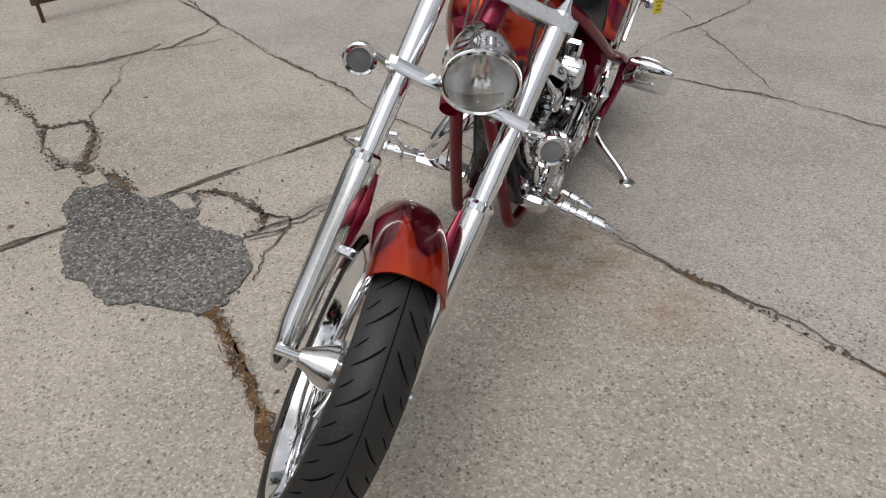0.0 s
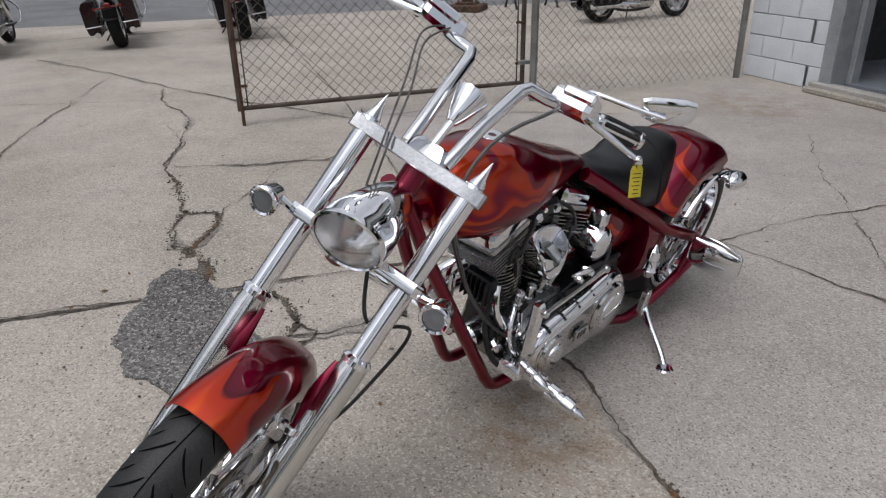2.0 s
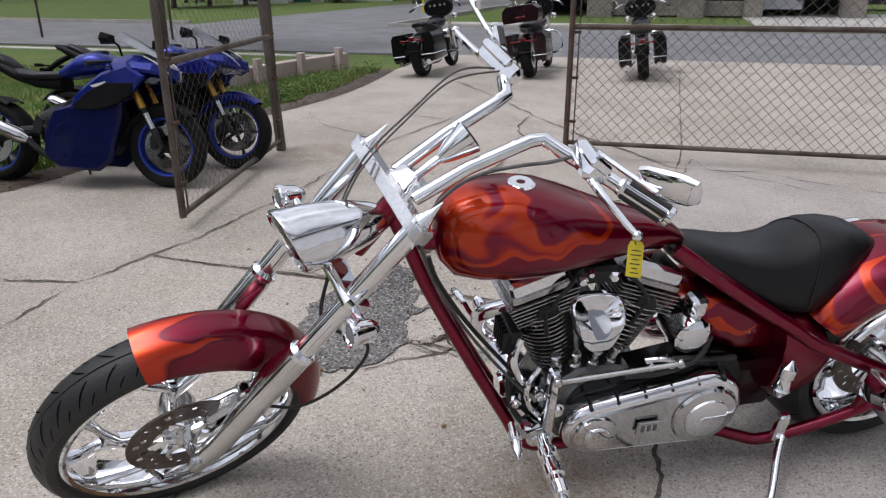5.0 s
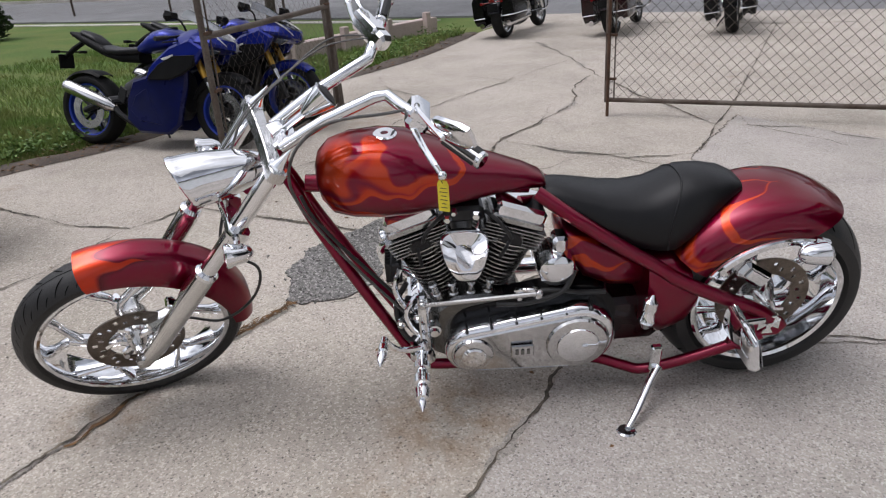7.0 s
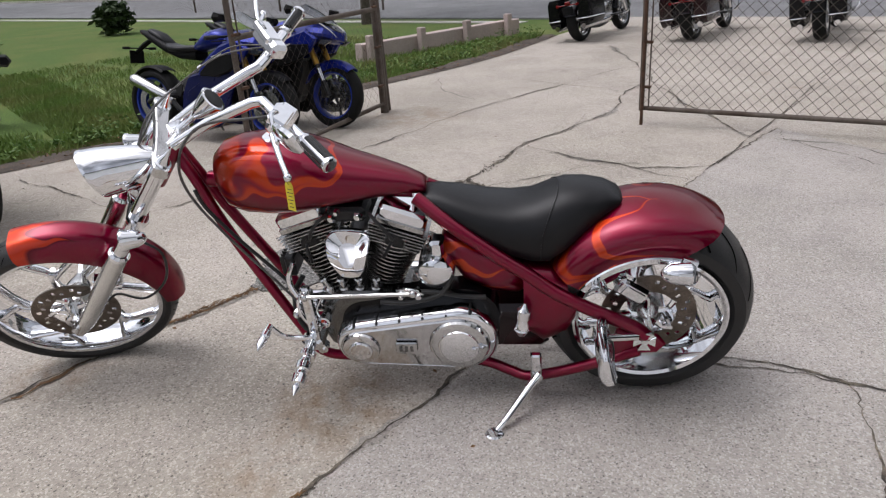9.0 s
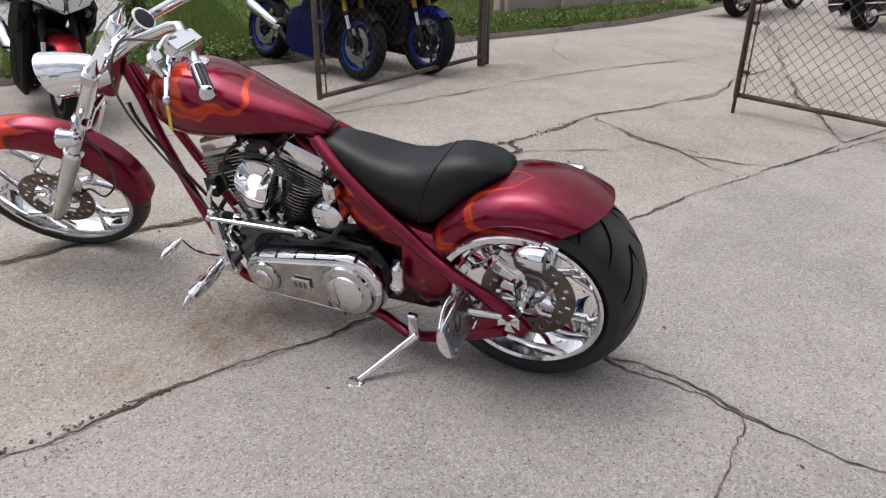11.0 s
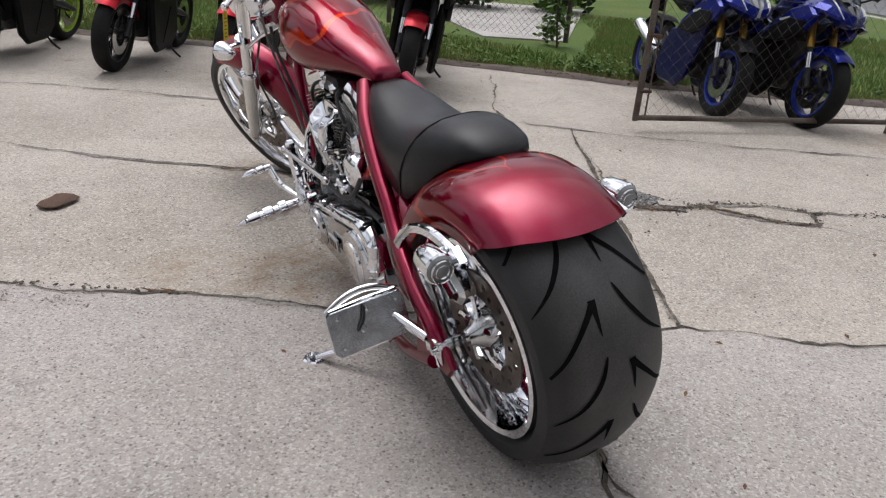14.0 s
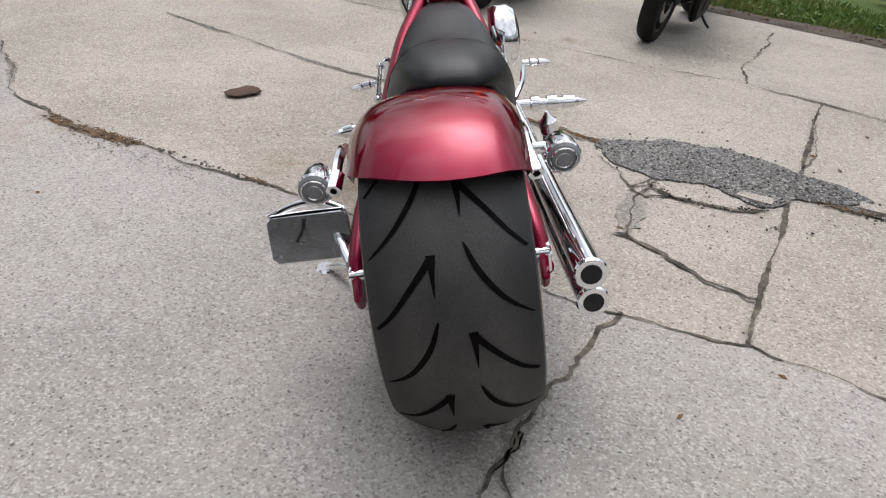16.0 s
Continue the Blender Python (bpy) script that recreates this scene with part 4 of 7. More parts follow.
def wheel_spokes(parent, rim, hub, count, hw, twist):
    """Broad swept chrome blades that fork into two arms at the rim."""
    for k in range(count):
        a = 2 * math.pi * k / count
        bm = B()

        def at(r, da, y):
            return (r * math.cos(a + da), y, r * math.sin(a + da))
        tube(bm, [at(hub * .7, -.1, hw * .6), at(rim * .40, twist * .2, hw), at(rim * .60, twist * .55, hw), at(rim * .72, twist * .8, hw * .95)], [.026, .022, .024, .020], 12, 4, flat=.55)
        for s in (-1, 1):
            tube(bm, [at(rim * .58, twist * .55, hw), at(rim * .74, twist + s * .13, hw * .95), at(rim * .88, twist + s * .27, hw * .8), at(rim * 1.01, twist + s * .34, hw * .55)], [.017, .016, .018, .024], 12, 4, flat=.6)
        part("spoke", bm, CHROME, parent)


wheel_spokes(rear_wheel, .214, .06, 5, .026, .35)
bm = B()
lathe(bm, [(.0, .150), (.018, .150), (.024, .135), (.040, .118), (.058, .06), (.058, -.1), (.04, -.15), (.0, -.16)], 32)
part("hub", bm, SATIN, rear_wheel)


def drilled_disc(parent, r0, r1, y, th, rows, material, name="brake_disc"):
    """A disc with rings of round holes cut through it."""
    bm = B()
    n = 60
    radii = [r0, r0 + (r1 - r0) * .25, r0 + (r1 - r0) * .5, r0 + (r1 - r0) * .75, r1]
    for i in range(n):
        a0, a1 = 2 * math.pi * i / n, 2 * math.pi * (i + 1) / n
        for k in range(4):
            if k in (1, 2) and (i + k * 2) % 5 == 0:
                continue
            q = [(radii[k], a0), (radii[k + 1], a0), (radii[k + 1], a1), (radii[k], a1)]
            loft(bm, [[(r * math.cos(a), y - th / 2, r * math.sin(a)) for r, a in q], [(r * math.cos(a), y + th / 2, r * math.sin(a)) for r, a in q]])
    return part(name, bm, material, parent)


drilled_disc(rear_wheel, .088, .148, .105, .006, 2, DISC)
for k in range(5):
    bm = B()
    a = 2 * math.pi * k / 5
    tube(bm, [(.03 * math.cos(a), .112, .03 * math.sin(a)), (.062 * math.cos(a + .2), .114, .062 * math.sin(a + .2)), (.094 * math.cos(a), .108, .094 * math.sin(a))], [.013, .008, .010], 6, 2)
    part("carrier_arm", bm, CHROME, rear_wheel)
bm = B()
lathe(bm, [(.0, .118), (.036, .118), (.036, .100), (.0, .100)], 24)
part("disc_carrier", bm, CHROME, rear_wheel)
bm = B()
box(bm, (.115, .125, .06), (.11, .05, .06), .014, Matrix.Rotation(radians(-35), 4, 'Y'))
box(bm, (.115, .152, .06), (.07, .012, .035), .006, Matrix.Rotation(radians(-35), 4, 'Y'))
part("brake_caliper", bm, CHROME, rear_wheel, "chrome rear brake caliper")

# front wheel
FHW, FR, FE, FRIM = 0.062, 0.346, 0.318, 0.287
bm = B()
lathe(bm, [(FRIM + .004, .044), (FRIM + .002, .052), (FRIM - .005, .054), (FRIM - .014, .050), (FRIM - .022, .03), (FRIM - .026, 0), (FRIM - .022, -.03), (FRIM - .014, -.050), (FRIM - .005, -.054), (FRIM + .002, -.052), (FRIM + .004, -.044), (FRIM - .004, 0)], 80, closed=True)
front_wheel = part("front_wheel", bm, CHROME, bike, "polished chrome front rim", FWHEEL)
bm = B()
lathe(bm, tyre_profile(FHW, FRIM, FR, FE), 96, closed=True)
part("tyre", bm, RUBBER, front_wheel, "narrow black front tyre")
for k in range(30):
    a = k * 12
    for s in (-1, 1):
        bm = B()
        groove(bm, [(a + 7, s * .010), (a + 4.5, s * .020), (a + 1.5, s * .036), (a - 1, s * .052)], FHW, FR, FE, 0.0040)
        part("tread_groove", bm, RECESS_SHADE, front_wheel)
        bm = B()
        groove(bm, [(a + 8, s * .040), (a + 6, s * .048), (a + 4, s * .057)], FHW, FR, FE, 0.0026)
        part("tread_groove", bm, RECESS_SHADE, front_wheel)
bm = B()
groove(bm, [(i * 12, 0.003 * math.sin(i)) for i in range(31)], FHW, FR, FE, 0.0030)
part("tread_groove", bm, RECESS_SHADE, front_wheel)
wheel_spokes(front_wheel, .268, .05, 5, .026, .25)
bm = B()
lathe(bm, [(.0, .085), (.02, .085), (.03, .07), (.045, .055), (.05, .03), (.04, 0), (.05, -.03), (.042, -.055), (.024, -.085), (.018, -.10), (.0, -.10)], 32)
part("hub", bm, SATIN, front_wheel)
drilled_disc(front_wheel, .085, .146, .060, .006, 2, DISC)
for k in range(6):
    bm = B()
    a = 2 * math.pi * k / 6
    tube(bm, [(.03 * math.cos(a), .062, .03 * math.sin(a)), (.062 * math.cos(a + .3), .064, .062 * math.sin(a + .3)), (.09 * math.cos(a), .061, .09 * math.sin(a))], [.013, .009, .010], 6, 2)
    part("carrier_arm", bm, CHROME, front_wheel)
bm = B()
box(bm, (-.125, .072, .045), (.10, .05, .06), .014, Matrix.Rotation(radians(25), 4, 'Y'))
part("brake_caliper", bm, SATIN, front_wheel, "polished front brake caliper")

# front fender hugging the tyre: sections swept round the axle
def fender_shell(bm, angles, section, thick=0.004):
    """section(angle, k) gives (radius, y) points across; swept round the y axis, with a thickness."""
    outer, inner = [], []
    for k, a in enumerate(angles):
        sec = section(a, k / (len(angles) - 1))
        ca, sa = math.cos(radians(a)), math.sin(radians(a))
        outer.append([(r * ca, y, r * sa) for r, y in sec])
        inner.append([((r - thick) * ca, y * .985, (r - thick) * sa) for r, y in sec])
    rings = [o + list(reversed(i)) for o, i in zip(outer, inner)]
    loft(bm, rings)


def front_section(a, f):
    """Rounded arch; deeper skirts in the middle, tapering at the tips."""
    skirt = 0.282 + 0.030 * abs(2 * f - 1) ** 2
    top = 0.374 + 0.006 * math.sin(math.pi * f)
    hw = 0.074 - 0.003 * f
    pts = []
    for k in range(17):
        t = -1 + 2 * k / 16
        y = hw * math.copysign(min(1.0, abs(t) * 1.18), t) if abs(t) < .85 else math.copysign(hw, t)
        r = top - (top - skirt) * max(0.0, (abs(t) - .15) / .85) ** 2.6
        pts.append((r, y))
    return pts


bm = B()
fender_shell(bm, [74 + 109 * k / 36 for k in range(37)], front_section)
part("front_fender", bm, WHEEL_PAINT, bike, "candy red front fender with orange flame tip", FWHEEL)

# fork
TX = -0.030
for s in (1, -1):
    bm = B()
    tube(bm, [(TX + .012, s * .128, -.045), (TX + .01, s * .129, -.02), (TX, s * .130, .06), (TX, s * .130, .26), (TX, s * .130, .395), (TX, s * .130, .42)], [.010, .024, .030, .032, .033, .030], 20, 1, FORK)
    leg = part("fork_leg", bm, FORKGREY, bike, "polished lower fork sleeve")
    bm = B()
    bar(bm, (TX, s * .130, .41), (TX, s * .130, .845), .0245, None, 20, FORK)
    part("fork_tube", bm, CHROME, leg)
    bm = B()
    lathe(bm, [(.025, 0), (.034, 0), (.035, .012), (.028, .02), (.025, .02)], 20, FORK @ pose(TX, s * .130, .415, 90))
    part("fork_collar", bm, CHROME, leg)
    bm = B()
    turned(bm, (TX, s * .132, .852), (TX - .004, s * .134, .925), [(0, .026), (.12, .026), (.16, .020), (.5, .010), (1, .0008)], 16, FORK)
    part("spike", bm, CHROME, leg, "pointed chrome spike")
    bm = B()
    box(bm, (TX + .022, s * .092, .232), (.03, .04, .02), .006, FORK)
    bar(bm, (TX + .02, s * .072, .232), (TX + .0, s * .13, .232), .009, None, 10, FORK)
    part("fender_mount", bm, CHROME, leg)
    bm = B()
    tube(bm, [(TX + .006, s * .100, .24), (TX + .012, s * .098, .32), (TX + .004, s * .100, .40)], [.010, .017, .008], 10, 4, FORK, .6)
    part("fender_strut", bm, FRAME_RED, leg, "candy red fender strut")
bm = B()
bar(bm, (0, -.15, 0), (0, .15, 0), .012, None, 12, FORK)
part("front_axle", bm, CHROME, bike)
bm = B()
loft(bm, [[(TX + dx * k, y, .842 + dz) for dx, dz in ((-.024, -.014), (-.020, -.017), (.020, -.017), (.024, -.014), (.024, .014), (.020, .017), (-.020, .017), (-.024, .014))] for y, k in ((-.166, .70), (-.160, .98), (-.145, 1.08), (-.10, .92), (-.05, .80), (0, .78), (.05, .80), (.10, .92), (.145, 1.08), (.160, .98), (.166, .70))], m=FORK)
part("upper_fork_clamp", bm, SATIN, bike, "slim chrome top fork yoke")
bm = B()
loft(bm, [[(TX + dx, y, .615 + dz) for dx, dz in ((-.030 * k, -.014), (.026 * k, -.014), (.030 * k, 0), (.026 * k, .014), (-.03 * k, .014), (-.034 * k, 0))] for y, k in ((-.165, .8), (-.15, 1.1), (-.08, .9), (0, 1.2), (.08, .9), (.15, 1.1), (.165, .8))], m=FORK)
part("lower_fork_clamp", bm, CHROME, bike, "chrome lower fork yoke")
bm = B()
bar(bm, (TX - .045, 0, .66), (TX - .045, 0, .86), .029, None, 20, FORK)
part("steering_head", bm, FRAME_RED, bike)
# headlight, level with the ground
AIM = BIKE.to_3x3().inverted() @ Vector((math.cos(radians(265.0)) * .9976, math.sin(radians(265.0)) * .9976, -.12))
UP = BIKE.to_3x3().inverted() @ Vector((0, 0, 1))
RIGHT = AIM.cross(UP).normalized()
UP = RIGHT.cross(AIM)
HLM = Matrix.Translation(FORK @ Vector((.105, .003, .629))) @ Matrix((RIGHT, AIM, UP)).transposed().to_4x4() @ Matrix(((.86, 0, 0, 0), (0, 1, .26, 0), (0, 0, .88, 0), (0, 0, 0, 1)))
bm = B()
lathe(bm, [(.079, -.006), (.081, .002), (.085, .006), (.090, .003), (.091, -.008), (.0885, -.014), (.087, -.05), (.080, -.10), (.066, -.16), (.044, -.21), (.020, -.245), (.0, -.255)], 48, HLM)
headlight = part("headlight", bm, CHROME, bike, "bullet-shaped chrome headlight shell")
bm = B()
lathe(bm, [(.082, -.006), (.074, -.026), (.060, -.048), (.040, -.068), (.020, -.079), (.0, -.083)], 40, HLM)
part("reflector", bm, REFLECTOR, headlight)
bm = B()
lathe(bm, [(.0, .010), (.04, .008), (.07, .003), (.084, -.003), (.07, -.002), (.04, .002), (.0, .004)], 40, HLM)
part("lens", bm, LENS, headlight, "clear fluted headlight lens").visible_shadow = False
bm = B()
for k in range(15):
    x = -.049 + .007 * k
    h = math.sqrt(.072 ** 2 - x * x)
    tube(bm, [(x, -.006, -h * .92), (x, -.004, -h * .45)], .0026, 6, 1, HLM)
part("flutes", bm, LENS, headlight).visible_shadow = False
bm = B()
lathe(bm, [(.0, -.030), (.008, -.032), (.012, -.040), (.012, -.075), (.0, -.078)], 16, HLM)
part("bulb_shield", bm, REFLECTOR, headlight)
bm = B()
tube(bm, [(.02, -.02, .575), (.0, -.02, .60), (-.05, -.01, .625)], [.02, .024, .03], 12, 3, FORK)
part("headlight_bracket", bm, FRAME_RED, headlight)
for s in (1, -1):
    bm = B()
    turned(bm, (-.058, s * .218, 0.626), (.010, s * .218, 0.588), [(0, .003), (.1, .016), (.35, .027), (.75, .031), (.85, .0345), (.95, .0345), (1, .031), (.97, .026), (.92, .024)], 24, FORK)
    bar(bm, (TX, s * .14, .605), (-.02, s * .20, .615), .011, .009, 10, FORK)
    ind = part("front_indicator", bm, CHROME, bike, "chrome bullet front indicator")
    bm = B()
    turned(bm, (.0, s * .218, 0.5936), (.009, s * .218, 0.5886), [(0, .026), (.5, .024), (.55, .020), (.7, .020), (.75, .015), (.9, .015), (.95, .009), (1, .008)], 20, FORK)
    part("lens", bm, PALEGLASS, ind, "ribbed clear lens")
# handlebar
bm = B()
loft(bm, [[(-.052 + dx + d * -.45, y, .855 + d) for dx, y in ((-.022, -hw), (.010, -hw), (.014, -hw * .8), (.006, -hw * .3), (.006, hw * .3), (.014, hw * .8), (.010, hw), (-.022, hw), (-.028, hw * .8), (-.028, -hw * .8))] for d, hw in ((0, .050), (.010, .049), (.026, .042), (.036, .037), (.040, .032))], m=FORK)
part("handlebar_riser", bm, CHROME, bike, "chrome riser block")
bm = B()
for s in (1, -1):
    tube(bm, [(-.062, s * .048, .862), (-.12, s * .058, .99), (-.20, s * .072, 1.115), (-.222, s * .082, 1.138), (-.245, s * .125, 1.146), (-.29, s * .22, 1.172), (-.355, s * .362, 1.206)], .0165, 16, 1, FORK)
handlebar = part("handlebar", bm, CHROME, bike, "tall chrome drag handlebar")
for s in (1, -1):
    bm = B()
    p, q = Vector((-.305, s * .252, 1.181)), Vector((-.360, s * .372, 1.209))
    turned(bm, p, q, [(0, .020), (.06, .022), (.1, .0195), (.88, .0195), (.9, .024), (.97, .024), (1, .018)], 16, FORK)
    grip = part("grip", bm, CHROME, bike, "chrome and black rubber hand grip")
    for k in range(6):
        bm = B()
        a = 2 * math.pi * k / 6
        off = Vector((.6 * math.cos(a), .4 * math.cos(a), math.sin(a))) * .0185
        bar(bm, p.lerp(q, .12) + off, p.lerp(q, .86) + off, .0085, None, 8, FORK)
        part("grip_rubber", bm, RUBBER, grip)
    bm = B()
    box(bm, (0, 0, 0), (.062, .120, .054), .018, FORK @ Matrix.Translation((-.256, s * .188, 1.172)) @ Matrix.Rotation(radians(-s * 26), 4, 'Z'))
    box(bm, (0, 0, 0), (.056, .090, .026), .010, FORK @ Matrix.Translation((-.240, s * .200, 1.190)) @ Matrix.Rotation(radians(-s * 26), 4, 'Z'))
    ctl = part("control_housing", bm, CHROME, bike, "chrome brake and clutch housing")
    bm = B()
    tube(bm, [(-.240, s * .20, 1.165), (-.232, s * .235, 1.155), (-.244, s * .31, 1.148), (-.263, s * .385, 1.144)], [.011, .010, .0085, .0075], 10, 4, FORK)
    bmesh.ops.create_uvsphere(bm, u_segments=12, v_segments=8, radius=.012, matrix=FORK @ Matrix.Translation((-.263, s * .387, 1.144)))
    part("lever", bm, CHROME, ctl)
    bm = B()
    tube(bm, [(-.245, s * .195, 1.185), (-.220, s * .205, 1.205), (-.203, s * .232, 1.210), (-.197, s * .30, 1.222), (-.192, s * .382, 1.239)], .0062, 10, 4, FORK)
    mir = part("mirror", bm, CHROME, bike, "chrome rear-view mirror on a curved stem")
    MM = FORK @ basis((-.012, s * .11, .057), (-.06, s * .02, -.037), (-.212, s * .379, 1.262))
    face = ((-.064, -.026), (-.045, -.034), (.030, -.037), (.060, -.030), (.066, -.010), (.062, .022), (.040, .035), (-.030, .032), (-.058, .018))
    bm = B()
    loft(bm, [[(x * k, y * k, z) for x, y in face] for z, k in ((s * .006, .97), (s * .004, 1.0), (s * -.006, .97), (s * -.016, .72), (s * -.020, .3))], m=MM)
    part("mirror_shell", bm, CHROME, mir)
    bm = B()
    loft(bm, [[(x * .92, y * .9, z) for x, y in face] for z in (s * .0062, s * .0078)], m=MM)
    part("mirror_glass", bm, MIRROR, mir)
# gauge pod behind the bars
bm = B()
turned(bm, (-.092, 0, .950), (-.120, 0, 1.036), [(0, .004), (.06, .013), (.3, .023), (.65, .033), (.93, .040), (.98, .041), (1, .037)], 28, FORK)
bar(bm, (-.096, 0, .965), (-.070, 0, .890), .010, None, 10, FORK)
gauge = part("speedometer", bm, CHROME, bike, "chrome bullet gauge pod")
bm = B()
turned(bm, (-.1201, 0, 1.0363), (-.121, 0, 1.039), [(0, .033), (1, .030)], 20, FORK)
part("dial", bm, INK, gauge)
# cables
for pts, r, mt in (
    ([FORK @ Vector((-.255, .15, 1.160)), Vector((1.15, .105, 1.052)), Vector((1.226, .122, 1.056)), Vector((1.290, .10, 1.034)), Vector((1.344, .080, .998)), Vector((1.395, .070, .940)), Vector((1.420, .068, .86)), Vector((1.400, .070, .77)), Vector((1.345, .066, .66)), Vector((1.28, .060, .55)), Vector((1.19, .07, .43)), Vector((1.12, .10, .36))], .0045, BRAID),
    ([Vector((1.40, .05, .80)), Vector((1.375, .055, .73)), Vector((1.30, .045, .60)), Vector((1.20, .04, .46)), Vector((1.13, .06, .38))], .0060, CABLE),
    ([FORK @ Vector((-.24, -.17, 1.165)), FORK @ Vector((-.15, -.185, 1.10)), FORK @ Vector((-.06, -.13, .98)), FORK @ Vector((.01, -.08, .85)), FORK @ Vector((-.0, -.05, .72))], .0026, BRAID),
    ([FORK @ Vector((-.24, -.16, 1.165)), FORK @ Vector((-.13, -.16, 1.08)), FORK @ Vector((-.035, -.10, .96)), FORK @ Vector((.015, -.06, .83)), FORK @ Vector((-.0, -.03, .70))], .0026, BRAID),
    ([FORK @ Vector((-.02, .04, .60)), FORK @ Vector((-.05, .10, .50)), Vector((1.55, .10, .60)), Vector((1.60, .06, .46)), Vector((1.72, .03, .36)), FWHEEL @ Vector((-.16, .06, .06)), FWHEEL @ Vector((-.12, .075, .05))], .0045, CABLE),
):
    bm = B()
    tube(bm, pts, r, 8, 8)
    part("cable", bm, mt, bike)

# the machine leans on its side stand: what sits on the frame is tilted off the wheel's plane
UPPER = Matrix.Translation((0, 0, -.020)) @ Matrix.Rotation(radians(4.4), 4, 'X')


def leaned(pts, lo, hi):
    """Points of a tube, tilted with the frame from x = hi on and left alone below x = lo."""
    out = []
    for q in pts:
        q = Vector(q)
        w = min(1.0, max(0.0, (q.x - lo) / (hi - lo)))
        out.append(q.lerp(UPPER @ q, w))
    return out


# fuel tank
bm = B()
TANK = [(1.364, 0.822, 0.03, 0.039), (1.352, 0.822, 0.062, 0.074), (1.32, 0.818, 0.097, 0.109), (1.26, 0.82, 0.129, 0.123), (1.18, 0.82, 0.147, 0.126), (1.1, 0.817, 0.152, 0.118), (1.02, 0.809, 0.138, 0.098), (0.93, 0.797, 0.112, 0.074), (0.84, 0.788, 0.084, 0.054), (0.76, 0.777, 0.061, 0.036), (0.71, 0.763, 0.047, 0.025), (0.695, 0.759, 0.039, 0.015)]
loft(bm, [oval(x, z, w, h, 28, 2.3) for x, z, w, h in TANK])
tank = part("fuel_tank", bm, TANK_PAINT, bike, "teardrop candy red fuel tank with orange flames", UPPER, 60)
bm = B()
lathe(bm, [(.0, .004), (.010, .004), (.011, .012), (.030, .012), (.036, .008), (.037, 0), (.034, -.02), (.0, -.02)], 28, pose(1.155, .016, .934, 90 - 7))
part("fuel_cap", bm, CHROME, tank, "round chrome fuel cap")
# frame
def rail(pts, r, name="frame_tube", steps=5):
    bm = B()
    tube(bm, pts, r, 14, steps)
    return part(name, bm, FRAME_RED, bike)


for s in (1, -1):
    rail(leaned([(1.478, s * .016, .90), (1.43, s * .024, .795), (1.375, s * .04, .665), (1.265, s * .062, .45), (1.165, s * .078, .265), (1.135, s * .083, .205), (1.10, s * .085, .165), (1.02, s * .085, .145), (.75, s * .085, .142), (.55, s * .10, .135), (.45, s * .13, .118), (.38, s * .155, .118), (.22, s * .185, .19), (.05, s * .205, .28)], .95, 1.15), .018)
    rail(leaned([(.725, s * .06, .742), (.63, s * .098, .678), (.555, s * .113, .627), (.46, s * .128, .564), (.39, s * .137, .520), (.316, s * .150, .470), (.238, s * .166, .434), (.16, s * .18, .402), (.07, s * .19, .362), (.03, s * .195, .330)], .20, .70), .022)
    bm = B()
    slab(bm, [(.115, .385), (-.005, .335), (-.030, .30), (-.005, .265), (.045, .262), (.155, .235)], s * .186, s * .204, .006)
    plate = part("axle_plate", bm, FRAME_RED, bike)
    bm = B()
    for k in range(4):
        bm2 = [(.006, .008), (.020, .034), (-.020, .034), (-.006, .008)]
        slab(bm, bm2, s * .204, s * .212, .002, Matrix.Translation((.037, 0, .318)) @ Matrix.Rotation(radians(90 * k), 4, 'Y'))
    lathe(bm, [(.0, s * .216), (.010, s * .216), (.012, s * .202), (.0, s * .202)], 12, Matrix.Translation((.037, 0, .318)))
    part("axle_cover", bm, CHROME, plate, "chrome iron-cross axle cover")
bm = B()
bar(bm, (1.40, 0, .80), (.74, 0, .742), .026)
part("frame_tube", bm, FRAME_RED, bike, "", UPPER)
bm = B()
bar(bm, (.020, -.21, .3335), (.020, .21, .3335), .014)
part("rear_axle", bm, CHROME, bike)

# seat
bm = B()
SEAT = [(.712, .742, .745, .045), (.70, .700, .752, .066), (.66, .682, .752, .085), (.60, .655, .742, .108), (.52, .615, .725, .130), (.44, .580, .716, .143), (.37, .562, .722, .148), (.32, .562, .742, .148), (.27, .596, .757, .140), (.21, .650, .757, .119), (.15, .692, .745, .092), (.11, .704, .725, .066), (.098, .706, .712, .035)]
rings = []
for x, zb, zt, hw in SEAT:
    ring = []
    for k in range(24):
        a = 2 * math.pi * k / 24
        ca, sa = math.cos(a), math.sin(a)
        y = hw * math.copysign(abs(ca) ** .75, ca)
        if sa >= 0:
            z = zb + (zt - zb) * (abs(sa) ** .74)
        else:
            z = zb - .012 * abs(sa)
        ring.append((x, y, z - 0.010 * (1 - abs(ca)) * math.sin(math.pi * min(1, max(0, (x - .3) / .35)))))
    rings.append(ring)
loft(bm, rings)
seat = part("seat", bm, LEATHER, bike, "black vinyl solo seat with raised rear lip", UPPER, 70)
bm = B()
seam = []
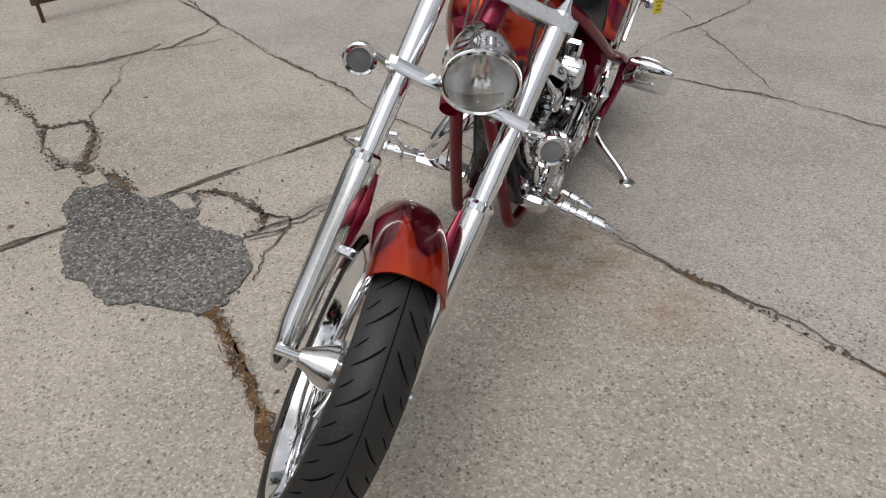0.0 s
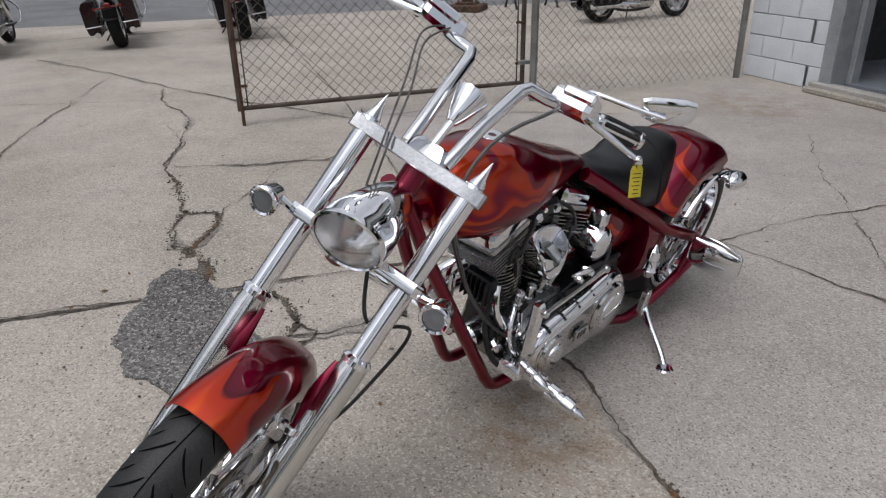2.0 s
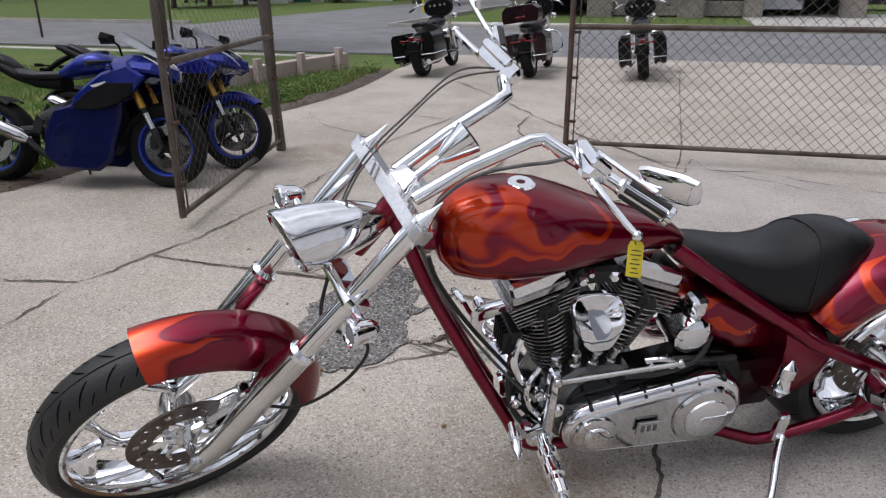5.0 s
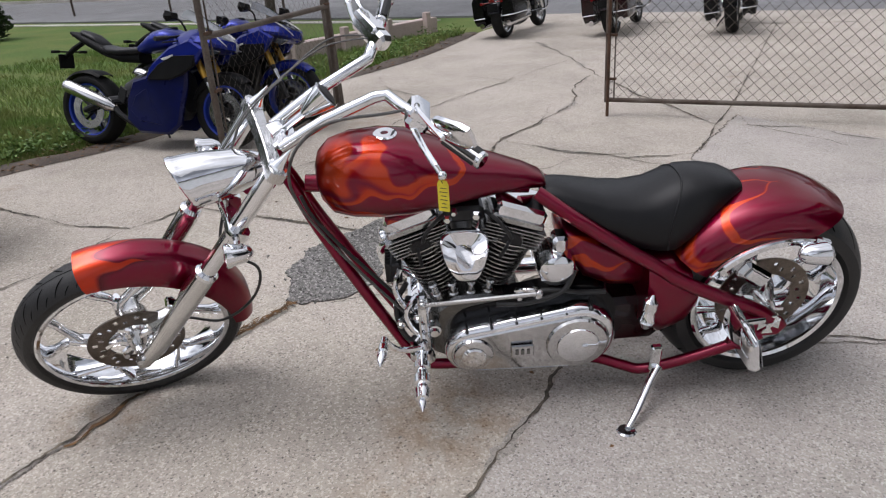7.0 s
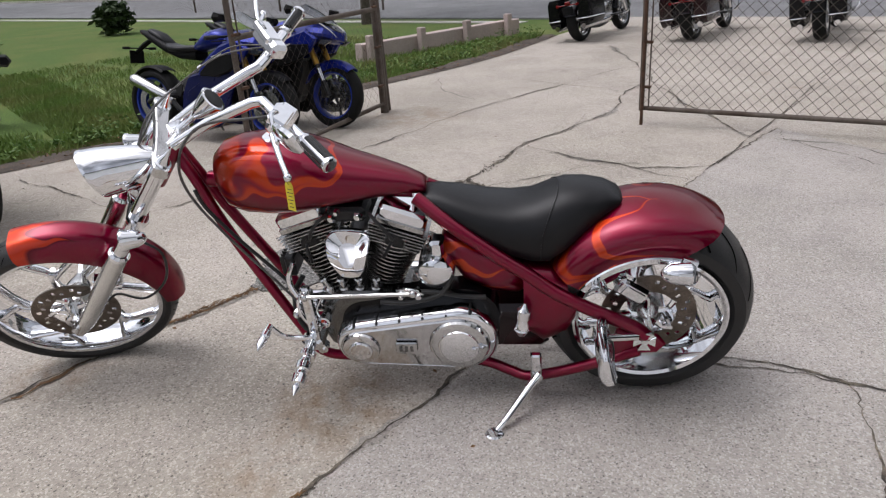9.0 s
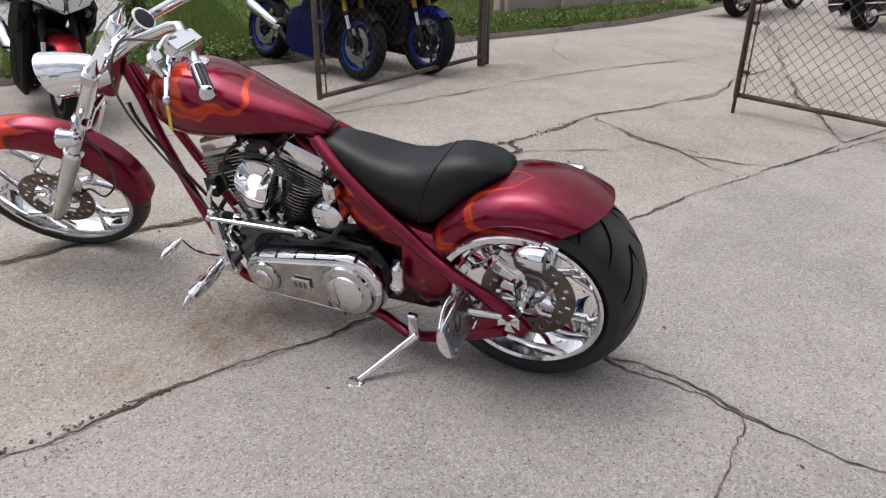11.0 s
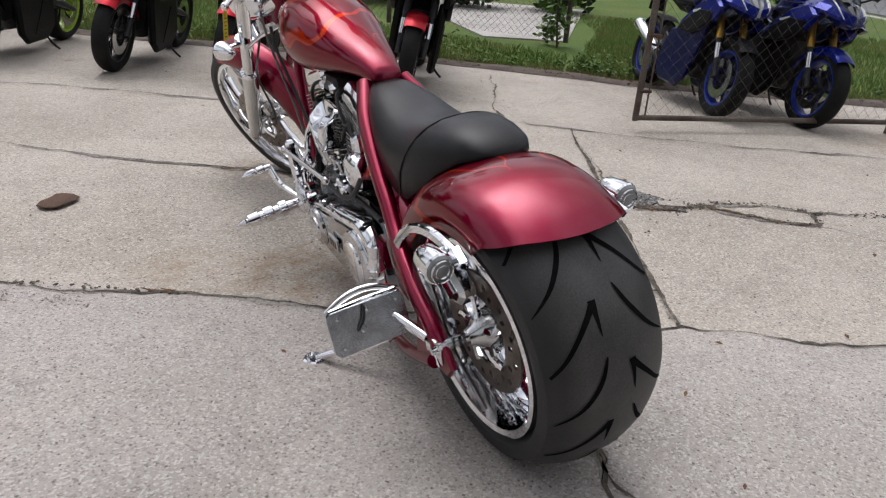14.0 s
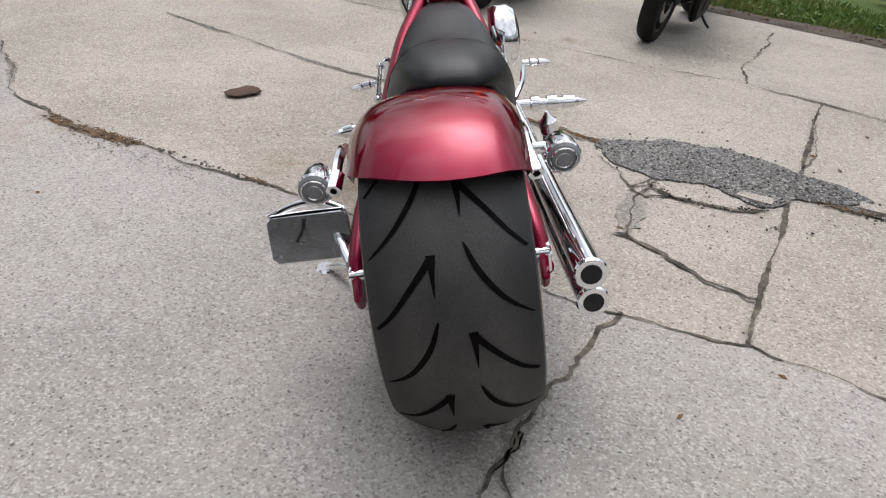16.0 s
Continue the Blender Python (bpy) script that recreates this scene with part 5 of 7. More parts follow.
for k in range(21):
    a = math.pi * k / 20
    ca, sa = math.cos(a), math.sin(a)
    x = .345 - .055 * sa ** 2
    f = min(range(len(SEAT) - 1), key=lambda i_: 0 if SEAT[i_][0] >= x >= SEAT[i_ + 1][0] else 1)
    r0, r1 = SEAT[f], SEAT[f + 1]
    g = (r0[0] - x) / (r0[0] - r1[0])
    zb, zt, hw = (r0[m_] + (r1[m_] - r0[m_]) * g for m_ in (1, 2, 3))
    seam.append((x, hw * math.copysign(abs(ca) ** .75, ca), zb + (zt - zb) * sa ** .74 - 0.0012))
tube(bm, seam, .003, 6, 2)
part("seam", bm, LEATHER, seat)

# rear fender
def rear_section(a, f):
    top = .365
    skirt = .262
    pts = []
    for k in range(21):
        t = -1 + 2 * k / 20
        y = .160 * math.copysign(min(1.0, abs(t) * 1.25), t)
        r = top - .03 * min(1.0, abs(t) * 1.25) ** 2 - (top - .03 - skirt) * max(0.0, (abs(t) - .55) / .45) ** 1.7
        pts.append((r, y))
    return pts


bm = B()
fender_shell(bm, [32 + 85 * k / 30 for k in range(31)], rear_section, .005)
# the rear edge bows a little and runs further back on the exhaust side
for v in bm.verts:
    ang = math.degrees(math.atan2(v.co.z, v.co.x))
    if ang > 80:
        side = v.co.y / .16
        drop = max(0.0, min(1.0, (.335 - math.hypot(v.co.x, v.co.z)) / .073))
        push = (ang - 80) / 37 * ((1 - drop) * (9 - 7 * side * side - 2.5 * side) + drop * (-4.5 - 5.5 * side))
        v.co = Matrix.Rotation(radians(-push), 4, 'Y') @ v.co
bm.transform(RWHEEL)
rear_fender = part("rear_fender", bm, REAR_PAINT, bike, "wide candy red rear fender with flame licks", None, 50)
for s in (1, -1):
    bm = B()
    back = 103 if s > 0 else 111
    o, i = arc_pts(.012, .338, .276, 36, back, 20), arc_pts(.012, .338, .252, back, 36, 20)
    slab(bm, o + i, s * .170, s * .186, .004)
    strut = part("fender_strut", bm, CHROME, rear_fender, "curved chrome fender strut")
    bm = B()
    xe = -.052 if s > 0 else -.088
    bar(bm, (xe, s * .174, .598), (xe - .040, s * .180, .584), .014, .015, 6)
    part("strut_end", bm, CHROME, strut)
    # thin dark hexagon on the end face stands in for a shaded hex hole
    bm = B()
    bar(bm, (xe - .0395, s * .180, .5842), (xe - .041, s * .1802, .5836), .007, None, 6)
    part("socket_shade", bm, RECESS_SHADE, strut)
    bm = B()
    y1 = .218 if s > 0 else .236
    turned(bm, (.014, s * y1, .585), (-.071, s * y1, .581), [(0, .004), (.1, .018), (.3, .028), (.7, .033), (.95, .034), (1, .031)], 20)
    bar(bm, (-.021, s * .175, .587), (-.021, s * (y1 - .013), .585), .012)
    ind = part("rear_indicator", bm, CHROME, bike, "chrome bullet rear indicator")
    bm = B()
    turned(bm, (-.070, s * y1, .581), (-.080, s * y1, .580), [(0, .031), (.6, .027), (1, .012)], 20)
    part("lens", bm, PALEGLASS, ind, "clear ribbed lens")
    bm = B()
    for rr in (.012, .021):
        lathe(bm, [(rr, 0), (rr + .002, .003), (rr + .004, 0)], 16, Matrix.Translation((-.0785, s * y1, .580)) @ Matrix.Rotation(radians(90), 4, 'Z'))
    part("lens_rib", bm, SATIN, ind)

# oil tank and side cover
bm = B()
loft(bm, [oval(.655, .59, .07, .02, 20, 2.6), oval(.64, .575, .10, .05, 20, 2.6), oval(.58, .530, .118, .09, 20, 3), oval(.50, .495, .122, .092, 20, 3), oval(.42, .470, .12, .07, 20, 3), oval(.38, .46, .10, .04, 20, 3)])
part("oil_tank", bm, SIDE_PAINT, bike, "candy red oil tank with flames", UPPER, 50)
bm = B()
loft(bm, [oval(.40, .40, .14, .14, 20, 3), oval(.34, .37, .15, .16, 20, 3), oval(.27, .38, .15, .13, 20, 3), oval(.24, .40, .14, .09, 20, 3)])
part("inner_fender", bm, FRAME_RED, bike, "dark red inner panel ahead of the wheel", None, 50)

# engine
bm = B()
slab(bm, [(1.06, .20), (1.09, .28), (1.06, .37), (.98, .42), (.88, .42), (.78, .38), (.74, .28), (.78, .17), (.98, .15)], -.10, .09, .012)
crankcase = part("crankcase", bm, CASE, bike, "grey metal crankcase")
bm = B()
box(bm, (.50, 0, .255), (.36, .15, .18), .02)
part("gearbox", bm, MAROON, bike, "dark maroon gearbox case")


def cylinder(base, top, name):
    p, q = Vector(base), Vector(top)
    t = (q - p).normalized()
    side = Vector((0, 1, 0))
    fwd = side.cross(t)
    m = Matrix((fwd, side, t)).transposed().to_4x4()
    m.translation = p
    L = (q - p).length
    bm = B()
    bar(bm, (0, 0, 0), (0, 0, L * .62), .050, None, 20, m)
    n, fins = 13, []
    for k in range(n):
        z = .03 + k * (L * .60) / n
        r = .064 + .026 * k / (n - 1)
        fins.append((r, z))
    c = part(name, bm, BLACKMETAL, bike, "finned grey engine cylinder", UPPER)
    for r, z in fins:
        bm = B()
        lathe(bm, [(.045, -.0024), (r, -.0017), (r, .0017), (.045, .0024)], 26, m @ pose(0, 0, z, 90) @ Matrix.Diagonal((1.0, 1.0, 1.12, 1)), True)
        part("fin", bm, FIN, c)
    for k in range(6):
        bm = B()
        box(bm, (0, 0, L * .63 + k * .0112), (.172 + .004 * k, .178, .003), .001, m)
        part("fin", bm, FIN, c)
    bm = B()
    box(bm, (0, 0, L * .68), (.11, .13, .09), .012, m)
    part("cylinder_head", bm, FIN, c)
    # dark disc, slightly proud, gives the spark plug hole its shade by colour
    bm = B()
    turned(bm, (0, .05, L * .66), (0, .094, L * .66), [(0, .036), (.7, .036), (1, .030)], 20, m)
    part("plug_hole_shade", bm, BLACKMETAL, c)
    bm = B()
    box(bm, (0, 0, L * .845), (.165, .165, .024), .008, m)
    part("head_gasket_face", bm, FIN, c)
    bm = B()
    box(bm, (0, 0, L * .925), (.160, .160, .050), .016, m)
    part("rocker_cover", bm, CHROME, c, "chrome rocker cover")
    for s in (-.025, .025):
        bm = B()
        bar(bm, (s, -.075, -.02), (s * .8, -.07, L * .66), .009, None, 10, m)
        part("pushrod_tube", bm, CHROME, c)
    bm = B()
    tube(bm, [(0, .062, L * .70), (.01, .095, L * .66), (.02, .10, L * .5)], .006, 8, 3, m)
    turned(bm, (0, .062, L * .70), (0, .095, L * .70), [(0, .012), (.6, .012), (1, .008)], 10, m)
    part("spark_plug_lead", bm, BLACKMETAL, c)


cylinder((1.006, 0, .385), (1.112, 0, .712), "cylinder_front")
cylinder((.882, 0, .385), (.764, 0, .705), "cylinder_rear")
bm = B()
SHIELD = [(p.x, p.z) for p in smooth_path([(.872, 0, .625), (.874, 0, .655), (.905, 0, .668), (.975, 0, .672), (1.010, 0, .660), (1.016, 0, .630), (1.000, 0, .575), (.975, 0, .533), (.955, 0, .524), (.925, 0, .524), (.905, 0, .533), (.885, 0, .575), (.873, 0, .620)], 4)]
loft(bm, [[(.945 + (x - .945) * k, y - max(0.0, z - .612) * .9 * (y > .1), .595 + (z - .595) * k) for x, z in SHIELD] for y, k in ((.075, .96), (.09, 1.0), (.128, 1.0), (.140, .975), (.146, .92), (.149, .70), (.150, .40))])
part("horn_cover", bm, CHROME, bike, "shield-shaped chrome horn cover", Matrix.Translation((.004, 0, -.022)) @ UPPER)
bm = B()
lathe(bm, [(.0, -.272), (.055, -.268), (.080, -.258), (.094, -.238), (.097, -.200), (.090, -.186), (.0, -.186)], 36, Matrix.Translation((.945, 0, .552)))
part("air_cleaner", bm, CHROME, bike, "round chrome air cleaner")
bm = B()
tube(bm, [(.945, -.19, .555), (.945, -.10, .58), (.945, .04, .59)], [.042, .034, .028], 14, 2)
part("carburettor", bm, BLACKMETAL, bike, "", UPPER)
bm = B()
box(bm, (.945, .03, .70), (.12, .12, .05), .012)
part("coil", bm, BLACKMETAL, bike, "black ignition coil under the tank", UPPER)
for pts, r in (([(1.00, .07, .70), (1.03, .10, .69), (1.06, .105, .655), (1.07, .10, .625)], .006), ([(.88, .07, .70), (.85, .10, .685), (.82, .105, .645), (.805, .10, .615)], .006)):
    bm = B()
    tube(bm, pts, r, 8, 4)
    part("plug_lead", bm, CABLE, bike, "", UPPER)
for x, z, r in ((.985, .695, .012), (.965, .715, .009), (.90, .70, .013)):
    bm = B()
    turned(bm, (x, .06, z), (x + .01, .10, z - .004), [(0, r), (.5, r), (.55, r * 1.3), (.8, r * 1.3), (1, r * .8)], 6)
    part("pipe_fitting", bm, CHROME, bike, "", UPPER)
# primary cover: two rounds joined
def capsule(x0, z0, r0, x1, z1, r1, n=14):
    d = math.hypot(x1 - x0, z1 - z0)
    base = math.degrees(math.atan2(z1 - z0, x1 - x0))
    off = math.degrees(math.acos((r0 - r1) / d))
    a = arc_pts(x0, z0, r0, base + off, base + 360 - off, n)
    b = arc_pts(x1, z1, r1, base - off, base + off, n)
    return a + b


bm = B()
loft(bm, [[(x, y, z) for x, z in capsule(.935, .242, .092 * k, .610, .262, .128 * k)] for y, k in ((.085, .97), (.090, 1.0), (.118, 1.0), (.130, .985), (.140, .945), (.147, .88), (.151, .80), (.153, .60))])
primary = part("primary_cover", bm, CHROME, bike, "polished chrome primary drive cover")
bm = B()
slab(bm, capsule(.938, .240, .070, .612, .258, .104), .147, .156, .006)
part("cover_face", bm, POLISH, primary)
for x, z, r in ((.612, .258, .098), (.612, .258, .068), (.938, .242, .063), (.938, .242, .040)):
    bm = B()
    lathe(bm, [(.0, .012), (r * .82, .012), (r * .95, .008), (r, 0), (.0, -.004)], 36, Matrix.Translation((x, .157 + (.009 if r in (.068, .040) else 0), z)))
    part("derby_cover", bm, POLISH if r in (.098, .063) else CHROME, primary)
for k in range(6):
    f = k / 5
    x, z = .955 - f * .385, .336 + f * .056
    bm = B()
    turned(bm, (x, .134, z - .010), (x, .148, z - .014), [(0, .006), (.7, .006), (1, .004)], 8)
    box(bm, (x, .122, z - .003), (.007, .030, .008), .002)
    part("bolt", bm, BLACKMETAL, primary)
for k in range(5):
    bm = B()
    x, z = .93 - k * .08, .166 - k * .006
    turned(bm, (x, .128, z), (x, .142, z), [(0, .006), (1, .005)], 8)
    part("bolt", bm, SATIN, primary)
bm = B()
box(bm, (.785, .165, .25), (.07, .01, .045), .004)
part("inspection_cover", bm, POLISH, primary)
for dx in (-.018, 0, .018):
    bm = B()
    box(bm, (.785 + dx, .170, .25), (.010, .004, .022), .0015)
    part("emblem_bar", bm, CASE, primary)
# tangle between engine and gearbox
for pts, r, mt, nm in (
    ([(.74, .10, .435), (.66, .115, .44), (.60, .10, .415), (.52, .10, .41)], .008, CABLE, "oil_line"),
    ([(.86, .11, .40), (.76, .12, .405), (.66, .12, .44), (.62, .10, .50)], .008, CABLE, "oil_line"),
    ([(1.145, .05, .52), (1.165, .07, .47), (1.15, .085, .42), (1.12, .09, .385)], .010, CHROME, "oil_line"),
    ([(1.10, .09, .45), (1.135, .11, .40), (1.125, .12, .345), (1.09, .125, .30)], .008, CHROME, "oil_line"),
    ([(1.13, .03, .45), (1.165, .05, .39), (1.16, .08, .31), (1.12, .10, .25)], .009, CABLE, "oil_line"),
    ([(1.06, .09, .41), (1.08, .115, .37), (1.06, .125, .33)], .007, CHROME, "oil_line"),
    ([(.72, .11, .43), (.76, .12, .455), (.80, .10, .44)], .008, CHROME, "oil_line"),
    ([(1.12, .05, .40), (1.14, .06, .34), (1.10, .07, .28)], .02, BLACKMETAL, "oil_filter"),
):
    bm = B()
    tube(bm, pts, r, 10, 5)
    part(nm, bm, mt, bike)
bm = B()
lathe(bm, [(.0, .05), (.034, .05), (.038, .042), (.038, -.04), (.03, -.05), (.0, -.05)], 24, pose(1.13, 0, .32, 0, 0, 90))
part("oil_filter", bm, CHROME, bike, "chrome oil filter")
bm = B()
turned(bm, (.675, .0, .505), (.672, .118, .500), [(0, .058), (.6, .060), (.85, .056), (.95, .044), (1, .02)], 28)
box(bm, (.665, .06, .585), (.045, .06, .06), .012)
part("starter_motor", bm, CHROME, bike, "chrome starter motor")
for y, dz in ((.17, 0), (-.27, .06)):
    bm = B()
    turned(bm, (.395, y, .44 + dz), (.41, y * 1.05, .32 + dz), [(0, .004), (.12, .012), (.2, .022), (.45, .022), (.5, .018), (.75, .022), (.8, .026), (1, .012)], 14)
    part("shock_absorber", bm, CHROME, bike, "small pointed chrome damper")
# black inner primary, regulator, tappet blocks and fittings
bm = B()
loft(bm, [[(x, y, z) for x, z in capsule(.92, .30, .085, .60, .315, .122)] for y in (.02, .028, .086, .092)])
part("inner_primary", bm, BLACKPAINT, bike, "gloss black inner primary housing")
bm = B()
box(bm, (1.158, .0, .50), (.035, .10, .075), .006)
reg = part("regulator", bm, BLACKMETAL, bike, "black finned regulator")
for k in range(6):
    bm = B()
    box(bm, (1.182, -.04 + k * .016, .50), (.018, .004, .070), .001)
    part("fin", bm, BLACKMETAL, reg)
for x in (.885, .935, .985, 1.035):
    bm = B()
    turned(bm, (x, .055, .405), (x + (x - .95) * .2, .07, .47), [(0, .017), (.3, .017), (.35, .012), (.9, .012), (.95, .015), (1, .010)], 12)
    part("tappet_block", bm, SATIN, bike)
for p, q, r in (((1.055, .10, .335), (1.055, .150, .335), .022), ((1.10, .10, .385), (1.105, .135, .380), .014), ((1.145, .07, .345), (1.16, .105, .335), .016), ((1.075, .11, .225), (1.08, .150, .222), .020), ((.79, .09, .43), (.79, .125, .425), .013), ((.735, .09, .435), (.732, .128, .430), .016)):
    bm = B()
    turned(bm, p, q, [(0, r * .8), (.25, r * .8), (.3, r), (.75, r), (.8, r * .75), (1, r * .6)], 10)
    part("pipe_fitting", bm, CHROME, bike)
# exhaust on the far side
for pts, nm in (([(1.12, -.06, .55), (1.20, -.13, .47), (1.15, -.20, .34), (.95, -.25, .27), (.5, -.27, .26), (-.03, -.284, .306)], "exhaust_pipe"), ([(.76, -.06, .55), (.70, -.15, .46), (.66, -.22, .32), (.55, -.26, .22), (.3, -.275, .21), (-.022, -.288, .231)], "exhaust_pipe")):
    bm = B()
    tube(bm, pts, [.022, .024, .027, .030, .031, .031], 18, 6)
    e = part(nm, bm, CHROME, bike, "chrome exhaust pipe")
    bm = B()
    end, d = Vector(pts[-1]), (Vector(pts[-1]) - Vector(pts[-2])).normalized()
    turned(bm, end + d * .0005, end + d * .014, [(0, .034), (.5, .036), (1, .033)], 18)
    part("exhaust_tip", bm, CHROME, e)
    # flat dark disc over the capped tip paints the shade inside the pipe
    bm = B()
    turned(bm, end + d * .0142, end + d * .0152, [(0, .0225), (1, .0215)], 18)
    part("bore_shade", bm, BLACKMETAL, e)
# kickstand
bm = B()
box(bm, (.365, .185, .195), (.035, .025, .10), .008)
tube(bm, [(.355, .195, .16), (.39, .235, .14), (.455, .325, .105), (.49, .365, .086)], [.016, .014, .012, .010], 12, 4)
lathe(bm, [(.0, .008), (.026, .008), (.032, .002), (.031, -.005), (.026, -.008), (.0, -.008)], 20, pose(.497, .374, .079, 90 + 12))
part("kickstand", bm, CHROME, bike, "chrome kickstand, folded down")
# forward controls
for s in (1, -1):
    bm = B()
    y0 = 0 if s > 0 else -.09
    box(bm, (1.10, s * .13 + y0 / 2, .265), (.07, .09 - y0, .05), .012)
    box(bm, (1.085, s * .155, .39), (.03, .03, .22), .010)
    ctl = part("forward_control", bm, CHROME, bike, "chrome forward foot control")
    bm = B()
    turned(bm, (1.10, s * .17 + y0, .275), (1.108, s * .388 + y0 * 1.3, .256), [(0, .019), (.18, .019), (.2, .028), (.3, .028), (.32, .019), (.4, .019), (.42, .027), (.55, .027), (.57, .019), (.63, .019), (.65, .025), (.80, .022), (.82, .012), (.86, .015), (1, .001)], 14)
    part("foot_peg", bm, CHROME, ctl, "ribbed chrome foot peg with spike end")
    bm = B()
    tube(bm, [(1.10, s * .16 + y0, .29), (1.17, s * .20 + y0, .33), (1.205, s * .215 + y0, .385)], .010, 8, 3)
    turned(bm, (1.205, s * .21 + y0, .387), (1.219, s * .312 + y0, .372), [(0, .011), (.2, .011), (.25, .015), (.45, .015), (.5, .011), (.55, .015), (.8, .013), (1, .001)], 12)
    part("foot_lever", bm, CHROME, ctl)
bm = B()
bar(bm, (1.085, .178, .475), (.74, .165, .475), .007, None, 8)
bmesh.ops.create_uvsphere(bm, u_segments=10, v_segments=8, radius=.013, matrix=Matrix.Translation((1.085, .178, .475)))
bmesh.ops.create_uvsphere(bm, u_segments=10, v_segments=8, radius=.013, matrix=Matrix.Translation((.74, .165, .475)))
part("shift_rod", bm, SATIN, bike)
# number plate bracket at the axle side
bm = B()
HOOD = [(p.x, p.z) for p in smooth_path([(.140, 0, .316), (.164, 0, .420), (.176, 0, .430), (.188, 0, .416), (.194, 0, .380), (.186, 0, .335), (.160, 0, .305)], 3)]
loft(bm, [[(.165 + (x - .165) * k, y, .366 + (z - .370) * k) for x, z in HOOD] for y, k in ((.214, .55), (.217, .80), (.226, .96), (.306, 1.0), (.386, .96), (.395, .80), (.398, .55))])
bar(bm, (.06, .21, .34), (.17, .25, .37), .012)
bracket = part("plate_bracket", bm, CHROME, bike, "curved chrome side plate bracket")
PM = basis((-.03, -1, 0), (.26, 0, .965), (.1500, .306, .370))
bm = B()
k = .012
slab(bm, [(-.092 + k, -.053), (.092 - k, -.053), (.092, -.053 + k), (.092, .053 - k), (.092 - k, .053), (-.092 + k, .053), (-.092, .053 - k), (-.092, -.053 + k)], 0, .003, .001, PM @ Matrix.Rotation(radians(90), 4, 'X'))
part("backing_plate", bm, PLATE, bracket, "bare brushed metal plate with bolt holes")
for x, y in ((-.07, .035), (.07, .035), (-.07, -.035), (.07, -.035), (0, .035), (-.02, -.01)):
    bm = B()
    for z, turn in ((0, -90), (.003, 90)):
        lathe(bm, [(.0, .004), (.0035, .004), (.005, .001), (.0, .001)], 10, PM @ Matrix.Translation((x, y, z)) @ Matrix.Rotation(radians(turn), 4, 'X'))
    part("bolt", bm, SATIN, bracket)
bm = B()
tube(bm, [(.0, .040, -.006), (-.005, .046, .010), (-.012, .02, .012), (-.03, -.005, .006)], .003, 6, 4, PM)
part("wire", bm, CABLE, bracket)
bm = B()
tube(bm, [(-.086, .050, -.012), (-.045, .068, -.016), (.0, .076, -.018), (.045, .070, -.016), (.086, .050, -.012)], .008, 10, 5, PM, .6)
part("hood_rim", bm, CHROME, bracket, "curved chrome rim over the plate")
# yellow price tag hanging from the clutch lever
TG = FORK @ Vector((-.263, .387, 1.144))
tag = thing("paper_tag", "yellow handwritten card tag hanging from a lever", "tag", at=BIKE @ Matrix.Translation(TG) @ Matrix.Rotation(radians(12), 4, 'X') @ Matrix.Rotation(radians(-34), 4, 'Z'))
bm = B()
slab(bm, [(-.016, -.092), (.016, -.092), (.016, -.022), (.011, -.012), (-.011, -.012), (-.016, -.022)], -.0008, .0008, .0003)
part("card", bm, YELLOW, tag)
bm = B()
tube(bm, [(0, 0, .002), (.004, .002, -.008), (0, 0, -.020)], .0012, 6, 3)
part("string", bm, CABLE, tag)
for k in range(6):
    bm = B()
    for s in (-1, 1):
        w = (.019, .023, .016, .021, .013, .018)[k]
        box(bm, (-.001, s * .0011, -.032 - k * .010), (w, .0006, .0022), .0002)
    part("ink_bar", bm, INK, tag)


# ---- other motorcycles ----
def simple_wheel(parent, name, x, z, r, hw, rim_material, spokes, disc=True, m=None):
    """A road wheel as a part with tyre, spokes and disc; axle along y."""
    at = (m or Matrix()) @ Matrix.Translation((x, 0, z))
    rim = r * .72
    bm = B()
    lathe(bm, [(rim + .006, hw * .72), (rim, hw * .8), (rim - .014, hw * .74), (rim - .026, 0), (rim - .014, -hw * .74), (rim, -hw * .8), (rim + .006, -hw * .72), (rim - .006, 0)], 40, closed=True)
    w = part(name, bm, rim_material, parent, "", at)
    bm = B()
    lathe(bm, tyre_profile(hw, rim, r, r - hw * .42), 48, closed=True)
    part("tyre", bm, TYREBLACK, w)
    for k in range(spokes):
        a = 2 * math.pi * k / spokes
        bm = B()
        tube(bm, [(.03 * math.cos(a), 0, .03 * math.sin(a)), (rim * .5 * math.cos(a + .06), 0, rim * .5 * math.sin(a + .06)), ((rim - .015) * math.cos(a), 0, (rim - .015) * math.sin(a))], [.017, .011, .014], 6, 2)
        part("spoke", bm, BLACKMETAL if rim_material in (BLUERIM, GREENPAINT) else rim_material, w)
    bm = B()
    bar(bm, (0, -hw * .9, 0), (0, hw * .9, 0), .032)
    part("hub", bm, BLACKMETAL, w)
    if disc:
        for s in (1, -1):
            bm = B()
            lathe(bm, [(r * .30, s * hw * .85 - .0025), (r * .52, s * hw * .85 - .0025), (r * .52, s * hw * .85 + .0025), (r * .30, s * hw * .85 + .0025)], 36, closed=True)
            part("brake_disc", bm, SATIN, w)
    return w


def ringed(rows, n=18, p=2.6):
    return [oval(x, z, w, h, n, p) for x, z, w, h in rows]


